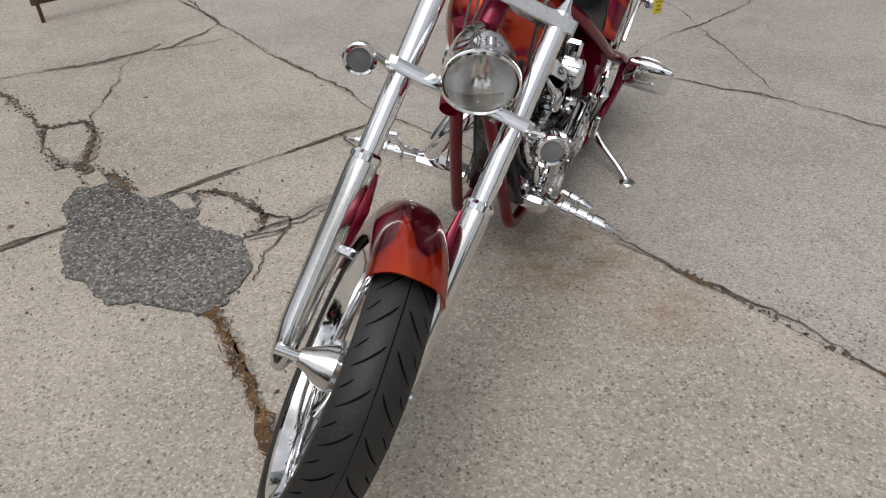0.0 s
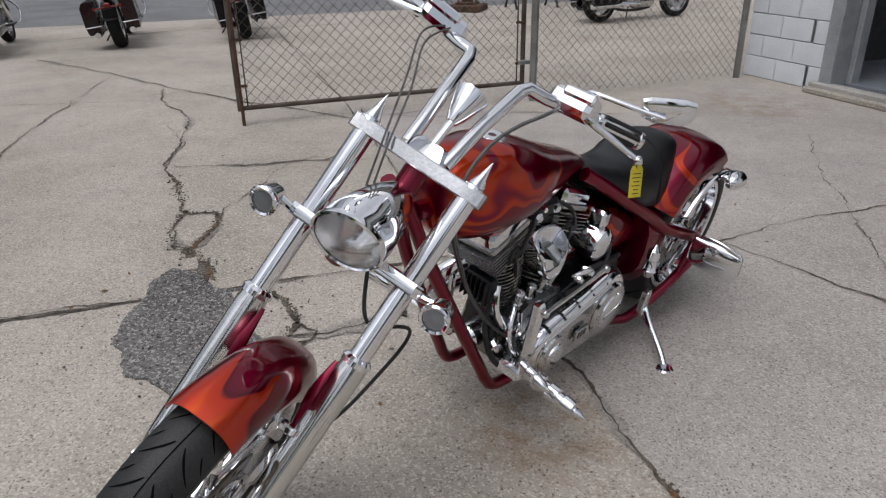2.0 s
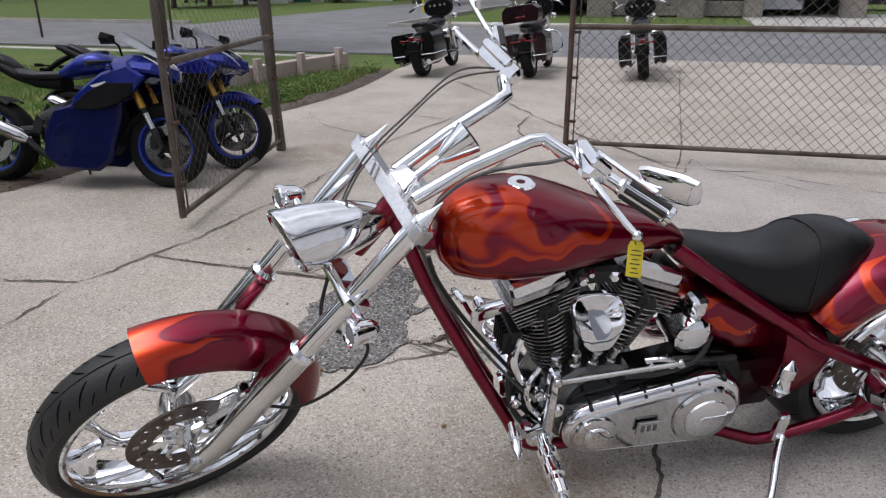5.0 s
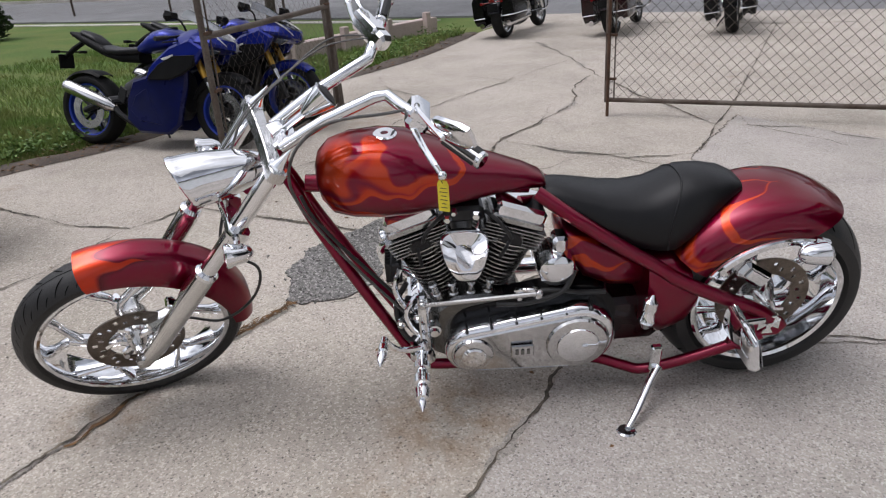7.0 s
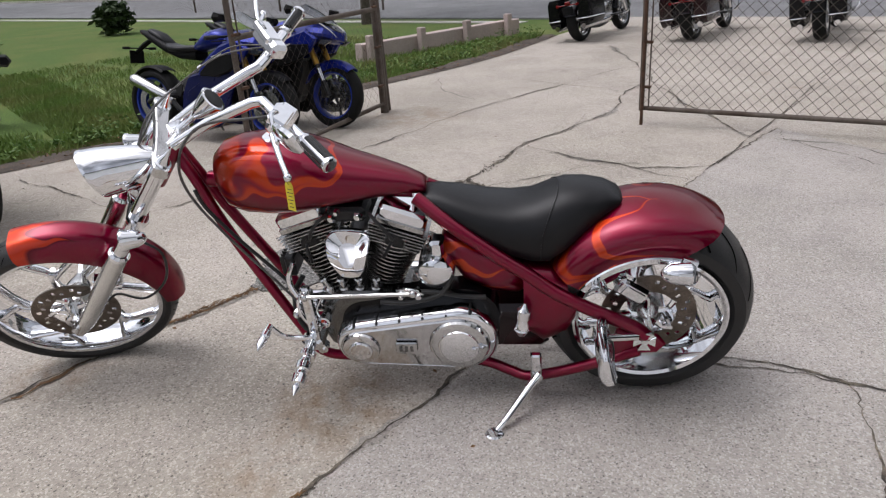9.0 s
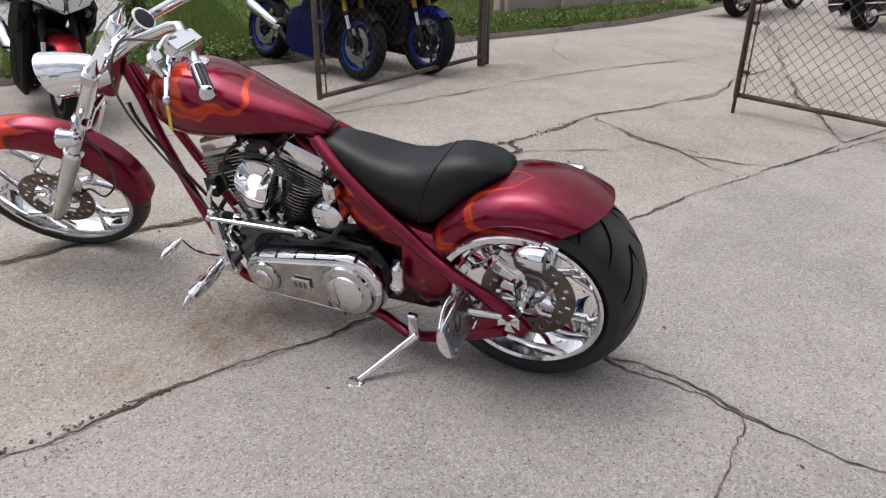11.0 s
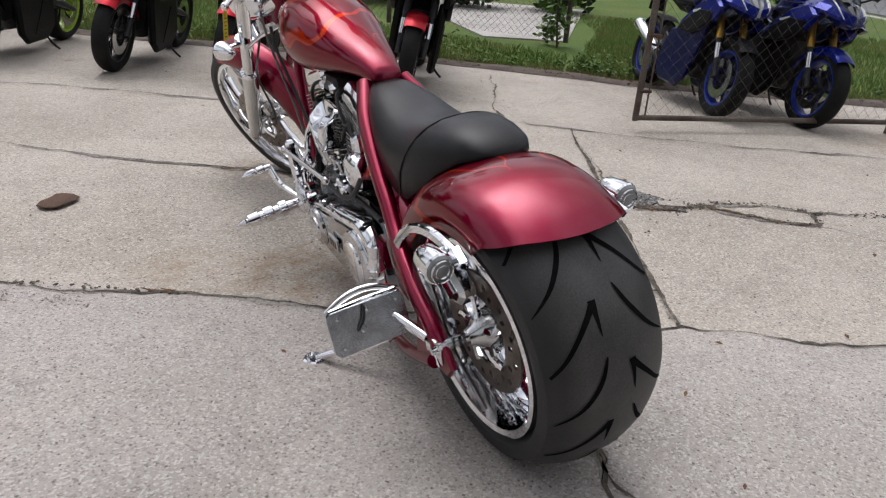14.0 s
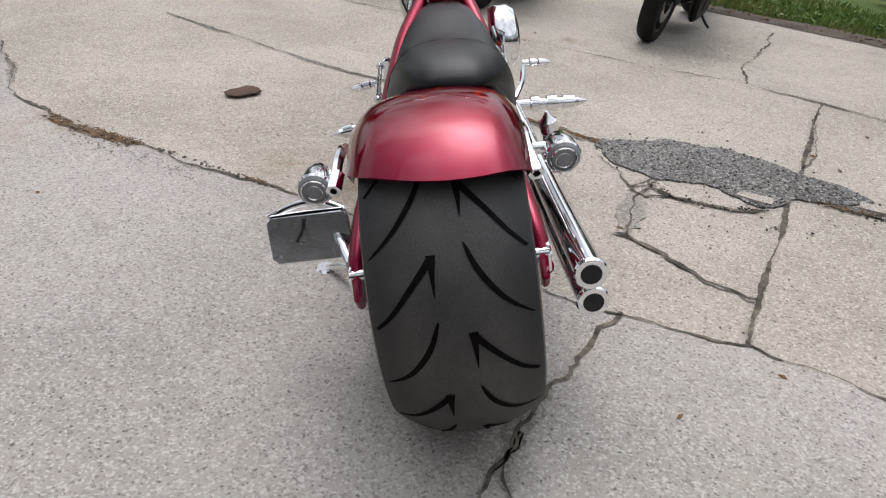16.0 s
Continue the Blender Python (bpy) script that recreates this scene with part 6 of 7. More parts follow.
def sport_bike(label, main, accent, rim, fork, fender, stripe, at, screen=None, flank=None):
    """A faired sport motorcycle: x ahead, the ground under the rear axle at the origin."""
    b = thing("sport_motorcycle", label, "motorcycle", "row of parked sport motorcycles", at=at)
    simple_wheel(b, "rear_wheel", 0, .310, .310, .088, rim, 5)
    simple_wheel(b, "front_wheel", 1.375, .298, .298, .060, rim, 5)
    top, axle = Vector((1.10, 0, .90)), Vector((1.375, 0, .298))
    for s in (1, -1):
        bm = B()
        bar(bm, axle + Vector((0, s * .098, 0)), axle.lerp(top, .50) + Vector((0, s * .10, 0)), .022)
        leg = part("fork_leg", bm, BLACKMETAL, b)
        bm = B()
        bar(bm, axle.lerp(top, .22) + Vector((.004, s * .10, 0)), axle.lerp(top, .40) + Vector((.004, s * .10, 0)), .0255)
        part("fork_reflector", bm, SATIN, leg)
        bm = B()
        bar(bm, axle.lerp(top, .46) + Vector((0, s * .10, 0)), top + Vector((0, s * .10, 0)), .028)
        part("fork_tube", bm, fork, leg)
        bm = B()
        box(bm, (1.315, s * .085, .33), (.06, .04, .10), .012)
        part("brake_caliper", bm, BLACKMETAL, leg)
    bm = B()
    fender_shell(bm, [48 + 112 * k / 14 for k in range(15)], lambda a, f: [(.235 + .05 * abs(2 * f - 1), -.078), (.300, -.078), (.318, -.05), (.324, 0), (.318, .05), (.300, .078), (.235 + .05 * abs(2 * f - 1), .078)])
    part("front_fender", bm, fender, b, "", Matrix.Translation((1.375, 0, .298)))
    # nose and side fairings
    def beak(x, w, zt, zc, zb):
        half = [(.45 * w, zt - .012), (.82 * w, zc + .055), (w, zc + .012), (w * .96, zc - .012), (.45 * w, zb + .018)]
        return [(x, 0, zt)] + [(x, y, z) for y, z in half] + [(x, 0, zb)] + [(x, -y, z) for y, z in reversed(half)]

    shape = [(1.50, .016, .800, .788, .772), (1.45, .105, .855, .808, .752), (1.37, .180, .915, .830, .752), (1.27, .222, .955, .842, .765), (1.15, .225, .962, .838, .785), (1.03, .180, .930, .835, .800)]
    bm = B()
    loft(bm, [beak(*row) for row in shape])
    nose = part("nose_fairing", bm, main, b, "", None, 16)
    bm = B()
    loft(bm, [beak(x + .004, w * .46 + .004, zt + .005, (zc + zt) / 2 - .02, zb + .004) for x, w, zt, zc, zb in shape[:5]])
    part("nose_panel", bm, screen or SMOKE, nose, "", None, 16)
    for s in (1, -1):
        bm = B()
        slab(bm, [(1.45, .775), (1.36, .80), (1.30, .76), (1.38, .74)], s * .13, s * .172, .008)
        part("headlight", bm, SMOKE, nose)
        bm = B()
        tube(bm, [(1.462, s * .082, .812), (1.42, s * .108, .862), (1.36, s * .120, .905), (1.29, s * .122, .940)], [.006, .011, .011, .006], 8, 3, flat=.6)
        part("running_light", bm, stripe, nose)
        bm = B()
        slab(bm, [(1.34, .80), (1.22, .88), (1.02, .82), (.90, .74), (.80, .66), (.76, .56), (.98, .60), (1.12, .66), (1.24, .68)], s * .16, s * .235, .022)
        part("side_fairing", bm, flank or main, b)
        bm = B()
        slab(bm, [(1.15, .70), (.97, .64), (.76, .60), (.60, .56), (.52, .40), (.50, .24), (.62, .13), (.92, .12), (1.03, .20), (1.07, .34), (1.13, .52)], s * .135, s * .200, .022)
        part("lower_fairing", bm, accent, b)
        bm = B()
        slab(bm, [(1.27, .755), (1.05, .755), (.90, .685), (.80, .60), (.79, .565), (.98, .56), (1.12, .60), (1.24, .67)], s * .196, s * .240, .010)
        part("fairing_vent", bm, BLACKPLASTIC, b)
        bm = B()
        slab(bm, [(.74, .50), (.62, .44), (.56, .32), (.64, .23), (.86, .20), (.80, .34)], s * .17, s * .206, .010)
        part("lower_panel", bm, BLACKPLASTIC if accent is BLACKPLASTIC else accent, b)
        bm = B()
        slab(bm, [(1.06, .76), (.94, .73), (.96, .715), (1.06, .735)], s * .232, s * .239, .003)
        part("fairing_stripe", bm, stripe, b)
        bm = B()
        tube(bm, [(1.16, s * .17, .94), (1.20, s * .27, 1.0), (1.18, s * .30, 1.02)], .008, 8, 3)
        loft(bm, [[(x, s * (.33 + y * k), 1.04 + z * k) for y, z in ((-.07, -.03), (.05, -.04), (.08, 0), (.05, .04), (-.06, .035))] for x, k in ((1.14, .95), (1.15, 1), (1.19, .6))])
        part("mirror", bm, BLACKPLASTIC, b)
        bm = B()
        bar(bm, (1.06, s * .10, .90), (1.0, s * .33, .88), .011)
        hb = part("handlebar", bm, BLACKMETAL, b)
        bm = B()
        bar(bm, (1.02, s * .23, .887), (.995, s * .345, .877), .018)
        part("grip", bm, RUBBER, hb)
        bm = B()
        tube(bm, [(1.07, s * .15, .87), (1.09, s * .22, .86), (1.05, s * .33, .85)], .006, 6, 3)
        part("lever", bm, BLACKMETAL, hb)
    bm = B()
    loft(bm, [[(x, y * w, z + (h if abs(y) < .6 else h * .35) * (1 - abs(y) * .35)) for y in (-1, -.8, -.5, 0, .5, .8, 1)] for x, w, z, h in ((1.37, .08, .925, .01), (1.28, .13, .97, .02), (1.18, .15, 1.01, .045), (1.08, .14, 1.03, .08))], caps=False, closed=False)
    part("windscreen", bm, screen or SMOKE, b, "", None, 60)
    # engine mass, tank, seat, tail
    bm = B()
    loft(bm, ringed([(1.02, .45, .10, .16), (.95, .44, .14, .22), (.75, .42, .15, .22), (.55, .42, .14, .18), (.42, .42, .10, .12)], 18, 3.2))
    part("engine", bm, BLACKMETAL, b)
    bm = B()
    slab(bm, [(1.08, .86), (.98, .80), (.55, .55), (.45, .40), (.52, .38), (.66, .50), (1.02, .70), (1.12, .78)], -.125, .125, .015)
    part("frame_beam", bm, BLACKMETAL, b)
    bm = B()
    loft(bm, ringed([(1.04, .84, .09, .04), (1.0, .865, .14, .075), (.90, .885, .165, .09), (.78, .87, .16, .085), (.66, .83, .11, .06), (.58, .80, .08, .03)], 20, 2.4))
    tank_ = part("fuel_tank", bm, main, b, "", None, 55)
    bm = B()
    lathe(bm, [(.0, .008), (.04, .008), (.045, 0), (.045, -.01)], 20, pose(.90, 0, .972, 90))
    part("fuel_cap", bm, BLACKMETAL, tank_)
    bm = B()
    loft(bm, ringed([(.64, .80, .07, .03), (.56, .795, .11, .035), (.42, .79, .13, .035), (.30, .80, .12, .035), (.25, .82, .09, .03)], 16, 3))
    part("seat", bm, LEATHER, b, "", None, 60)
    bm = B()
    loft(bm, ringed([(.60, .74, .08, .05), (.40, .745, .10, .04), (.24, .80, .105, .045), (.10, .865, .095, .045), (-.04, .925, .075, .032), (-.12, .955, .05, .014)], 16, 3))
    tail = part("tail_fairing", bm, BLACKPLASTIC, b, "", None, 50)
    bm = B()
    loft(bm, ringed([(.22, .845, .06, .025), (.12, .905, .075, .035), (.0, .955, .055, .022)], 14, 2.6))
    part("passenger_seat", bm, LEATHER, tail, "", None, 60)
    bm = B()
    box(bm, (-.105, 0, .935), (.02, .08, .022), .006)
    part("tail_light", bm, REDLENS, tail)
    bm = B()
    tube(bm, [(-.02, 0, .88), (-.13, 0, .83), (-.24, 0, .76)], [.02, .025, .02], 8, 3)
    box(bm, (-.245, 0, .72), (.012, .16, .12), .004)
    part("plate_holder", bm, BLACKPLASTIC, b)
    for s in (1, -1):
        bm = B()
        bar(bm, (-.20, 0, .80), (-.20, s * .13, .80), .006)
        box(bm, (-.20, s * .15, .80), (.05, .06, .025), .008)
        part("rear_indicator", bm, BLACKPLASTIC, b)
    # swingarm, exhaust, stand
    for s in (1, -1):
        bm = B()
        tube(bm, [(.56, s * .10, .40), (.30, s * .115, .40), (0, s * .115, .310)], [.035, .03, .025], 10, 3)
        part("swingarm", bm, BLACKMETAL, b)
        bm = B()
        slab(bm, [(.40, .36), (.46, .37), (.50, .48), (.44, .52), (.40, .44)], s * .14, s * .155, .006)
        bar(bm, (.42, s * .15, .38), (.42, s * .24, .38), .010)
        part("footrest", bm, BLACKMETAL, b)
    bm = B()
    turned(bm, (.36, -.15, .33), (-.10, -.20, .53), [(0, .03), (.08, .045), (.14, .056), (.9, .056), (.96, .05), (1, .035)], 18)
    part("exhaust", bm, SATIN, b, "brushed silver silencer")
    bm = B()
    tube(bm, [(.85, -.08, .20), (.60, -.12, .17), (.42, -.15, .27), (.36, -.15, .33)], .024, 10, 4)
    part("exhaust_pipe", bm, BLACKMETAL, b)
    bm = B()
    tube(bm, [(.62, .10, .24), (.58, .20, .10), (.55, .26, .045)], .010, 8, 3)
    part("kickstand", bm, BLACKMETAL, b)
    bm = B()
    fender_shell(bm, [60 + 80 * k / 8 for k in range(9)], lambda a, f: [(.315, -.09), (.335, -.07), (.34, 0), (.335, .07), (.315, .09)])
    part("rear_hugger", bm, BLACKPLASTIC, b, "", Matrix.Translation((0, 0, .310)))
    return b


def parked(front, heading, base, size=0.94, lean=9):
    """The pose of a parked motorcycle from where its front wheel touches the ground."""
    h = radians(heading)
    return pose(front[0] - base * size * math.cos(h), front[1] - base * size * math.sin(h), 0, 0, 0, heading) @ pose(0, 0, 0, -lean, 0, 0) @ Matrix.Diagonal((size, size, size, 1))


sport_bike("deep blue faired sport motorcycle with gold fork beside the gate", BLUE, DARKBLUE, BLUERIM, GOLD, BLACKPLASTIC, SIGNWHITE, parked((-3.64, 1.98), 46, 1.375, .95), PALEGLASS)
sport_bike("blue and black sport motorcycle with blue front fender", BLUE, BLACKPLASTIC, BLUERIM, GOLD, BLUE, SIGNWHITE, parked((-3.88, 2.56), 47, 1.375, .95))
sport_bike("white and red sport motorcycle with red front fender", WHITEPAINT, BLACKPLASTIC, BLACKMETAL, BLACKMETAL, REDPAINT, SMOKE, parked((-2.20, .13), 36, 1.375, .97), None, BLACKPLASTIC)
sport_bike("black sport motorcycle with red front fender", BLACKPAINT, BLACKPLASTIC, BLACKMETAL, GOLD, REDPAINT, REDPAINT, parked((-1.42, -.92), 38, 1.375))
sport_bike("black sport motorcycle with red fender in the parked row", BLACKPAINT, BLACKPLASTIC, BLACKMETAL, BLACKMETAL, REDPAINT, SMOKE, parked((-.93, -1.64), 38, 1.375))
sport_bike("black sport motorcycle with lime green wheels", BLACKPAINT, BLACKPLASTIC, GREENPAINT, BLACKMETAL, BLACKPAINT, GREENPAINT, parked((-.29, -2.40), 38, 1.375))
sport_bike("all black sport motorcycle at the end of the row", BLACKPAINT, BLACKPLASTIC, BLACKMETAL, BLACKMETAL, BLACKPAINT, SMOKE, parked((.22, -3.12), 38, 1.375))


def cruiser(label, paint, at, fairing=True, trunk=False, bags=True, group="touring motorcycles by the street"):
    """A heavy V-twin tourer: x ahead, the ground under the rear axle at the origin."""
    b = thing("touring_motorcycle", label, "motorcycle", group, at=at)
    simple_wheel(b, "rear_wheel", 0, .315, .315, .085, SATIN, 9)
    simple_wheel(b, "front_wheel", 1.62, .315, .315, .065, SATIN, 9)
    bm = B()
    fender_shell(bm, [15 + 150 * k / 16 for k in range(17)], lambda a, f: [(.27, -.10), (.33, -.098), (.355, -.06), (.36, 0), (.355, .06), (.33, .098), (.27, .10)])
    part("rear_fender", bm, paint, b, "", Matrix.Translation((0, 0, .315)))
    bm = B()
    fender_shell(bm, [20 + 150 * k / 16 for k in range(17)], lambda a, f: [(.27, -.085), (.325, -.082), (.345, -.05), (.35, 0), (.345, .05), (.325, .082), (.27, .085)])
    part("front_fender", bm, paint, b, "", Matrix.Translation((1.62, 0, .315)))
    for s in (1, -1):
        bm = B()
        bar(bm, (1.62, s * .11, .315), (1.30, s * .11, .98), .028)
        part("fork_leg", bm, CHROME, b)
        bm = B()
        tube(bm, [(1.28, s * .06, 1.0), (1.26, s * .22, 1.10), (1.16, s * .36, 1.08), (1.02, s * .44, 1.02)], .013, 10, 4)
        hb = part("handlebar", bm, CHROME, b)
        bm = B()
        bar(bm, (1.10, s * .40, 1.05), (1.0, s * .45, 1.01), .019)
        part("grip", bm, RUBBER, hb)
        bm = B()
        bar(bm, (1.16, s * .34, 1.08), (1.22, s * .40, 1.20), .006)
        loft(bm, [[(x, s * (.42 + y * k), 1.22 + z * k) for y, z in ((-.06, -.03), (.05, -.04), (.07, 0), (.05, .04), (-.05, .035))] for x, k in ((1.19, .95), (1.20, 1), (1.24, .5))])
        part("mirror", bm, CHROME, b)
        bm = B()
        tube(bm, [(1.12, s * .10, .30), (1.16, s * .33, .30), (1.20, s * .36, .48), (1.18, s * .24, .62), (1.22, s * .06, .64)], .014, 10, 5)
        part("crash_bar", bm, CHROME, b)
        bm = B()
        box(bm, (.82, s * .28, .30), (.30, .10, .03), .01)
        part("footboard", bm, BLACKMETAL, b)
        bm = B()
        turned(bm, (.70, s * .20, .26), (-.32, s * .23, .24), [(0, .03), (.2, .035), (.3, .045), (.97, .048), (1, .04)], 16)
        part("exhaust_pipe", bm, CHROME, b)
        if bags:
            bm = B()
            loft(bm, [[(x, s * (.235 + y), z) for y, z in ((-.07, .27 + d), (.10, .27 + d), (.115, .33 + d), (.11, .62), (.07, .68), (-.07, .68))] for x, d in ((.24, .06), (.20, .0), (-.28, -.02), (-.34, .04))])
            bag = part("saddlebag", bm, paint, b, "hard saddlebag")
            bm = B()
            box(bm, (-.05, s * .295, .61), (.08, .008, .02), .003)
            part("latch", bm, CHROME, bag)
            bm = B()
            tube(bm, [(-.36, s * .14, .36), (-.37, s * .30, .36), (-.30, s * .345, .36), (.20, s * .345, .36)], .010, 8, 4)
            part("bag_guard", bm, CHROME, b)
    bm = B()
    loft(bm, ringed([(1.24, .80, .04, .05), (1.18, .80, .12, .085), (1.05, .80, .155, .10), (.90, .78, .14, .09), (.76, .75, .09, .05)], 20, 2.4))
    part("fuel_tank", bm, paint, b, "", None, 55)
    bm = B()
    loft(bm, ringed([(.84, .74, .08, .03), (.72, .72, .15, .05), (.52, .70, .18, .055), (.38, .73, .18, .065), (.30, .77, .14, .05), (.10, .79, .13, .05), (-.02, .79, .08, .03)], 18, 2.8))
    part("seat", bm, LEATHER, b, "", None, 60)
    bm = B()
    loft(bm, ringed([(1.12, .36, .07, .12), (1.05, .36, .11, .17), (.70, .36, .12, .18), (.50, .38, .10, .12)], 18, 3.2))
    part("engine_case", bm, SATIN, b)
    for x0, x1, nm in ((.90, 1.02, "engine_cylinder"), (.84, .72, "engine_cylinder")):
        bm = B()
        p, q = Vector((x0, 0, .44)), Vector((x1, 0, .72))
        prof = []
        for k in range(9):
            prof += [(k / 9, .055), (k / 9 + .03, .085), (k / 9 + .06, .085), (k / 9 + .09, .055)]
        turned(bm, p, q, prof, 18)
        part(nm, bm, FIN, b)
    bm = B()
    lathe(bm, [(.0, -.24), (.06, -.235), (.08, -.21), (.08, -.16), (.0, -.15)], 24, Matrix.Translation((.92, 0, .60)))
    part("air_cleaner", bm, CHROME, b)
    bm = B()
    slab(bm, capsule(.98, .34, .09, .62, .36, .11), .12, .18, .014)
    part("primary_cover", bm, CHROME, b)
    bm = B()
    tube(bm, [(1.34, 0, .92), (1.20, 0, .72), (1.14, 0, .34), (1.0, 0, .18), (.40, 0, .18), (.0, .0, .40)], .024, 10, 4)
    part("frame_tube", bm, BLACKMETAL, b)
    if fairing:
        bm = B()
        rings = []
        for x, w, z, h in ((1.52, .06, .99, .05), (1.48, .14, 1.01, .11), (1.40, .21, 1.02, .15), (1.30, .25, 1.03, .17), (1.22, .26, 1.03, .16), (1.17, .245, 1.03, .13)):
            rings.append(oval(x, z, w, h, 20, 2.3))
        loft(bm, rings)
        fair = part("fork_fairing", bm, BLACKPLASTIC, b, "", None, 55)
        bm = B()
        loft(bm, [[(x, y * w, z + h * (1 - y * y)) for y in (-1, -.6, -.2, .2, .6, 1)] for x, w, z, h in ((1.40, .19, 1.10, .04), (1.33, .19, 1.15, .08), (1.28, .17, 1.19, .11))], caps=False, closed=False)
        part("windscreen", bm, SMOKE, fair)
        for y in (-.13, .13, -.05, .05):
            bm = B()
            lathe(bm, [(.0, .008), (.018, .008), (.024, 0), (.024, -.01)], 16, pose(1.172, y, 1.06, 0, 0, 90))
            part("dial", bm, CHROME, fair)
        for s in (1, -1):
            bm = B()
            turned(bm, (1.44, s * .21, .86), (1.35, s * .21, .86), [(0, .045), (.2, .05), (1, .02)], 14)
            part("spot_lamp", bm, CHROME, b)
    bm = B()
    turned(bm, (1.53, 0, .98), (1.40, 0, .96), [(0, .08), (.15, .088), (.6, .08), (1, .04)], 20)
    part("headlight", bm, CHROME, b)
    if trunk:
        bm = B()
        loft(bm, [[(x, y, z) for y, z in ((-.26, .86), (.26, .86), (.28, .92), (.27, 1.04), (.20, 1.10), (-.20, 1.10), (-.27, 1.04), (-.28, .92))] for x in (-.36, -.34, .02, .05)])
        tr = part("luggage_trunk", bm, paint, b, "hard luggage trunk")
        bm = B()
        box(bm, (-.362, 0, .93), (.01, .16, .022), .004)
        part("tail_light", bm, REDLENS, tr)
        bm = B()
        box(bm, (.07, 0, 1.0), (.05, .40, .22), .02)
        part("backrest", bm, LEATHER, tr)
        bm = B()
        for s in (1, -1):
            tube(bm, [(-.30, s * .2, 1.10), (-.30, s * .2, 1.13), (-.02, s * .2, 1.13), (-.02, s * .2, 1.10)], .007, 8, 3)
        part("luggage_rack", bm, CHROME, tr)
    bm = B()
    box(bm, (-.335, 0, .61), (.04, .09, .05), .012)
    part("tail_light", bm, REDLENS, b)
    bm = B()
    box(bm, (-.35, 0, .50), (.008, .18, .11), .004)
    part("rear_plate", bm, BLACKPLASTIC, b)
    for s in (1, -1):
        bm = B()
        bar(bm, (-.33, 0, .58), (-.33, s * .16, .58), .010)
        turned(bm, (-.30, s * .17, .58), (-.37, s * .17, .58), [(0, .008), (.2, .022), (.9, .024), (1, .02)], 14)
        part("rear_indicator", bm, REDLENS, b)
    bm = B()
    tube(bm, [(.70, .12, .22), (.76, .24, .09), (.78, .28, .045)], .011, 8, 3)
    part("kickstand", bm, BLACKMETAL, b)
    return b


def parked_rear(rear, heading, lean=8):
    return pose(rear[0], rear[1], 0, 0, 0, heading) @ pose(0, 0, 0, -lean, 0, 0) @ Matrix.Diagonal((.94, .94, .94, 1))


cruiser("black touring motorcycle with fork fairing and saddlebags", BLACKPAINT, parked_rear((-7.70, 6.92), 127))
cruiser("dark maroon touring motorcycle with luggage trunk", MAROON, parked_rear((-6.60, 8.10), 127), trunk=True)
cruiser("black touring motorcycle with saddlebags and bare forks", BLACKPAINT, parked_rear((-5.42, 9.24), 130))
cruiser("black bagger motorcycle with chrome engine standing side on", BLACKPAINT, parked_rear((-.80, 12.15), 44))
for x, y, h in ((1.95, 2.85, 240), (3.0, 2.9, 248)):
    cruiser("dark touring motorcycle standing inside the garage", BLACKPAINT, WB @ pose(x, y, 0.09, 0, 0, h) @ pose(0, 0, 0, -8), fairing=False, group="motorcycles in the garage")


# ---- lawn, weeds, trees ----
EDGE = [Vector((x, y, 0)) for x, y in ((0.2, -6.6), (-1.2, -4.1), (-2.2, -2.4), (-3.35, -0.95), (-4.05, 0.45), (-4.4, 1.3), (-5.7, 3.2), (-6.9, 5.1), (-8.6, 6.9))]


def edge_point(rnd, depth):
    i = rnd.randrange(len(EDGE) - 1)
    a, c = EDGE[i], EDGE[i + 1]
    d = (c - a).normalized()
    out = Vector((d.y, -d.x, 0)) * -1
    if out.x > 0:
        out = -out
    return a.lerp(c, rnd.random()) + out * depth


rnd = random.Random(11)
verts, faces = [], []


def quick_blades(count, depth_lo, depth_hi, h_lo, h_hi, w, power=1.0, clump=-9.0):
    for _ in range(count):
        base = edge_point(rnd, depth_lo + (depth_hi - depth_lo) * rnd.random() ** power)
        if noise.noise(base * 1.6) < clump or (base.x < -5.5 and base.y < -.6 + (base.x + 6.5) * .6):
            continue
        h = rnd.uniform(h_lo, h_hi)
        a = rnd.uniform(0, 6.283)
        dx, dy = math.cos(a) * w, math.sin(a) * w
        lx, ly = rnd.uniform(-.5, .5) * h, rnd.uniform(-.5, .5) * h
        k = len(verts)
        z = -0.05
        verts.extend(((base.x - dx, base.y - dy, z), (base.x + dx, base.y + dy, z), (base.x + lx * .4 + dx * .6, base.y + ly * .4 + dy * .6, z + h * .6), (base.x + lx, base.y + ly, z + h)))
        faces.extend(((k, k + 1, k + 2), (k, k + 2, k + 3)))


quick_blades(80000, 0.28, 7.0, .052, .085, .005, 1.8)
quick_blades(7000, 0.18, 0.85, .06, .20, .006, 1.3, 0.12)
me = bpy.data.meshes.new("grass")
me.from_pydata(verts, [], faces)
me.materials.append(BLADE)
tagged(new("grass", me), "green mown lawn grass with longer tufts at the edge", "grass", kind="stuff")

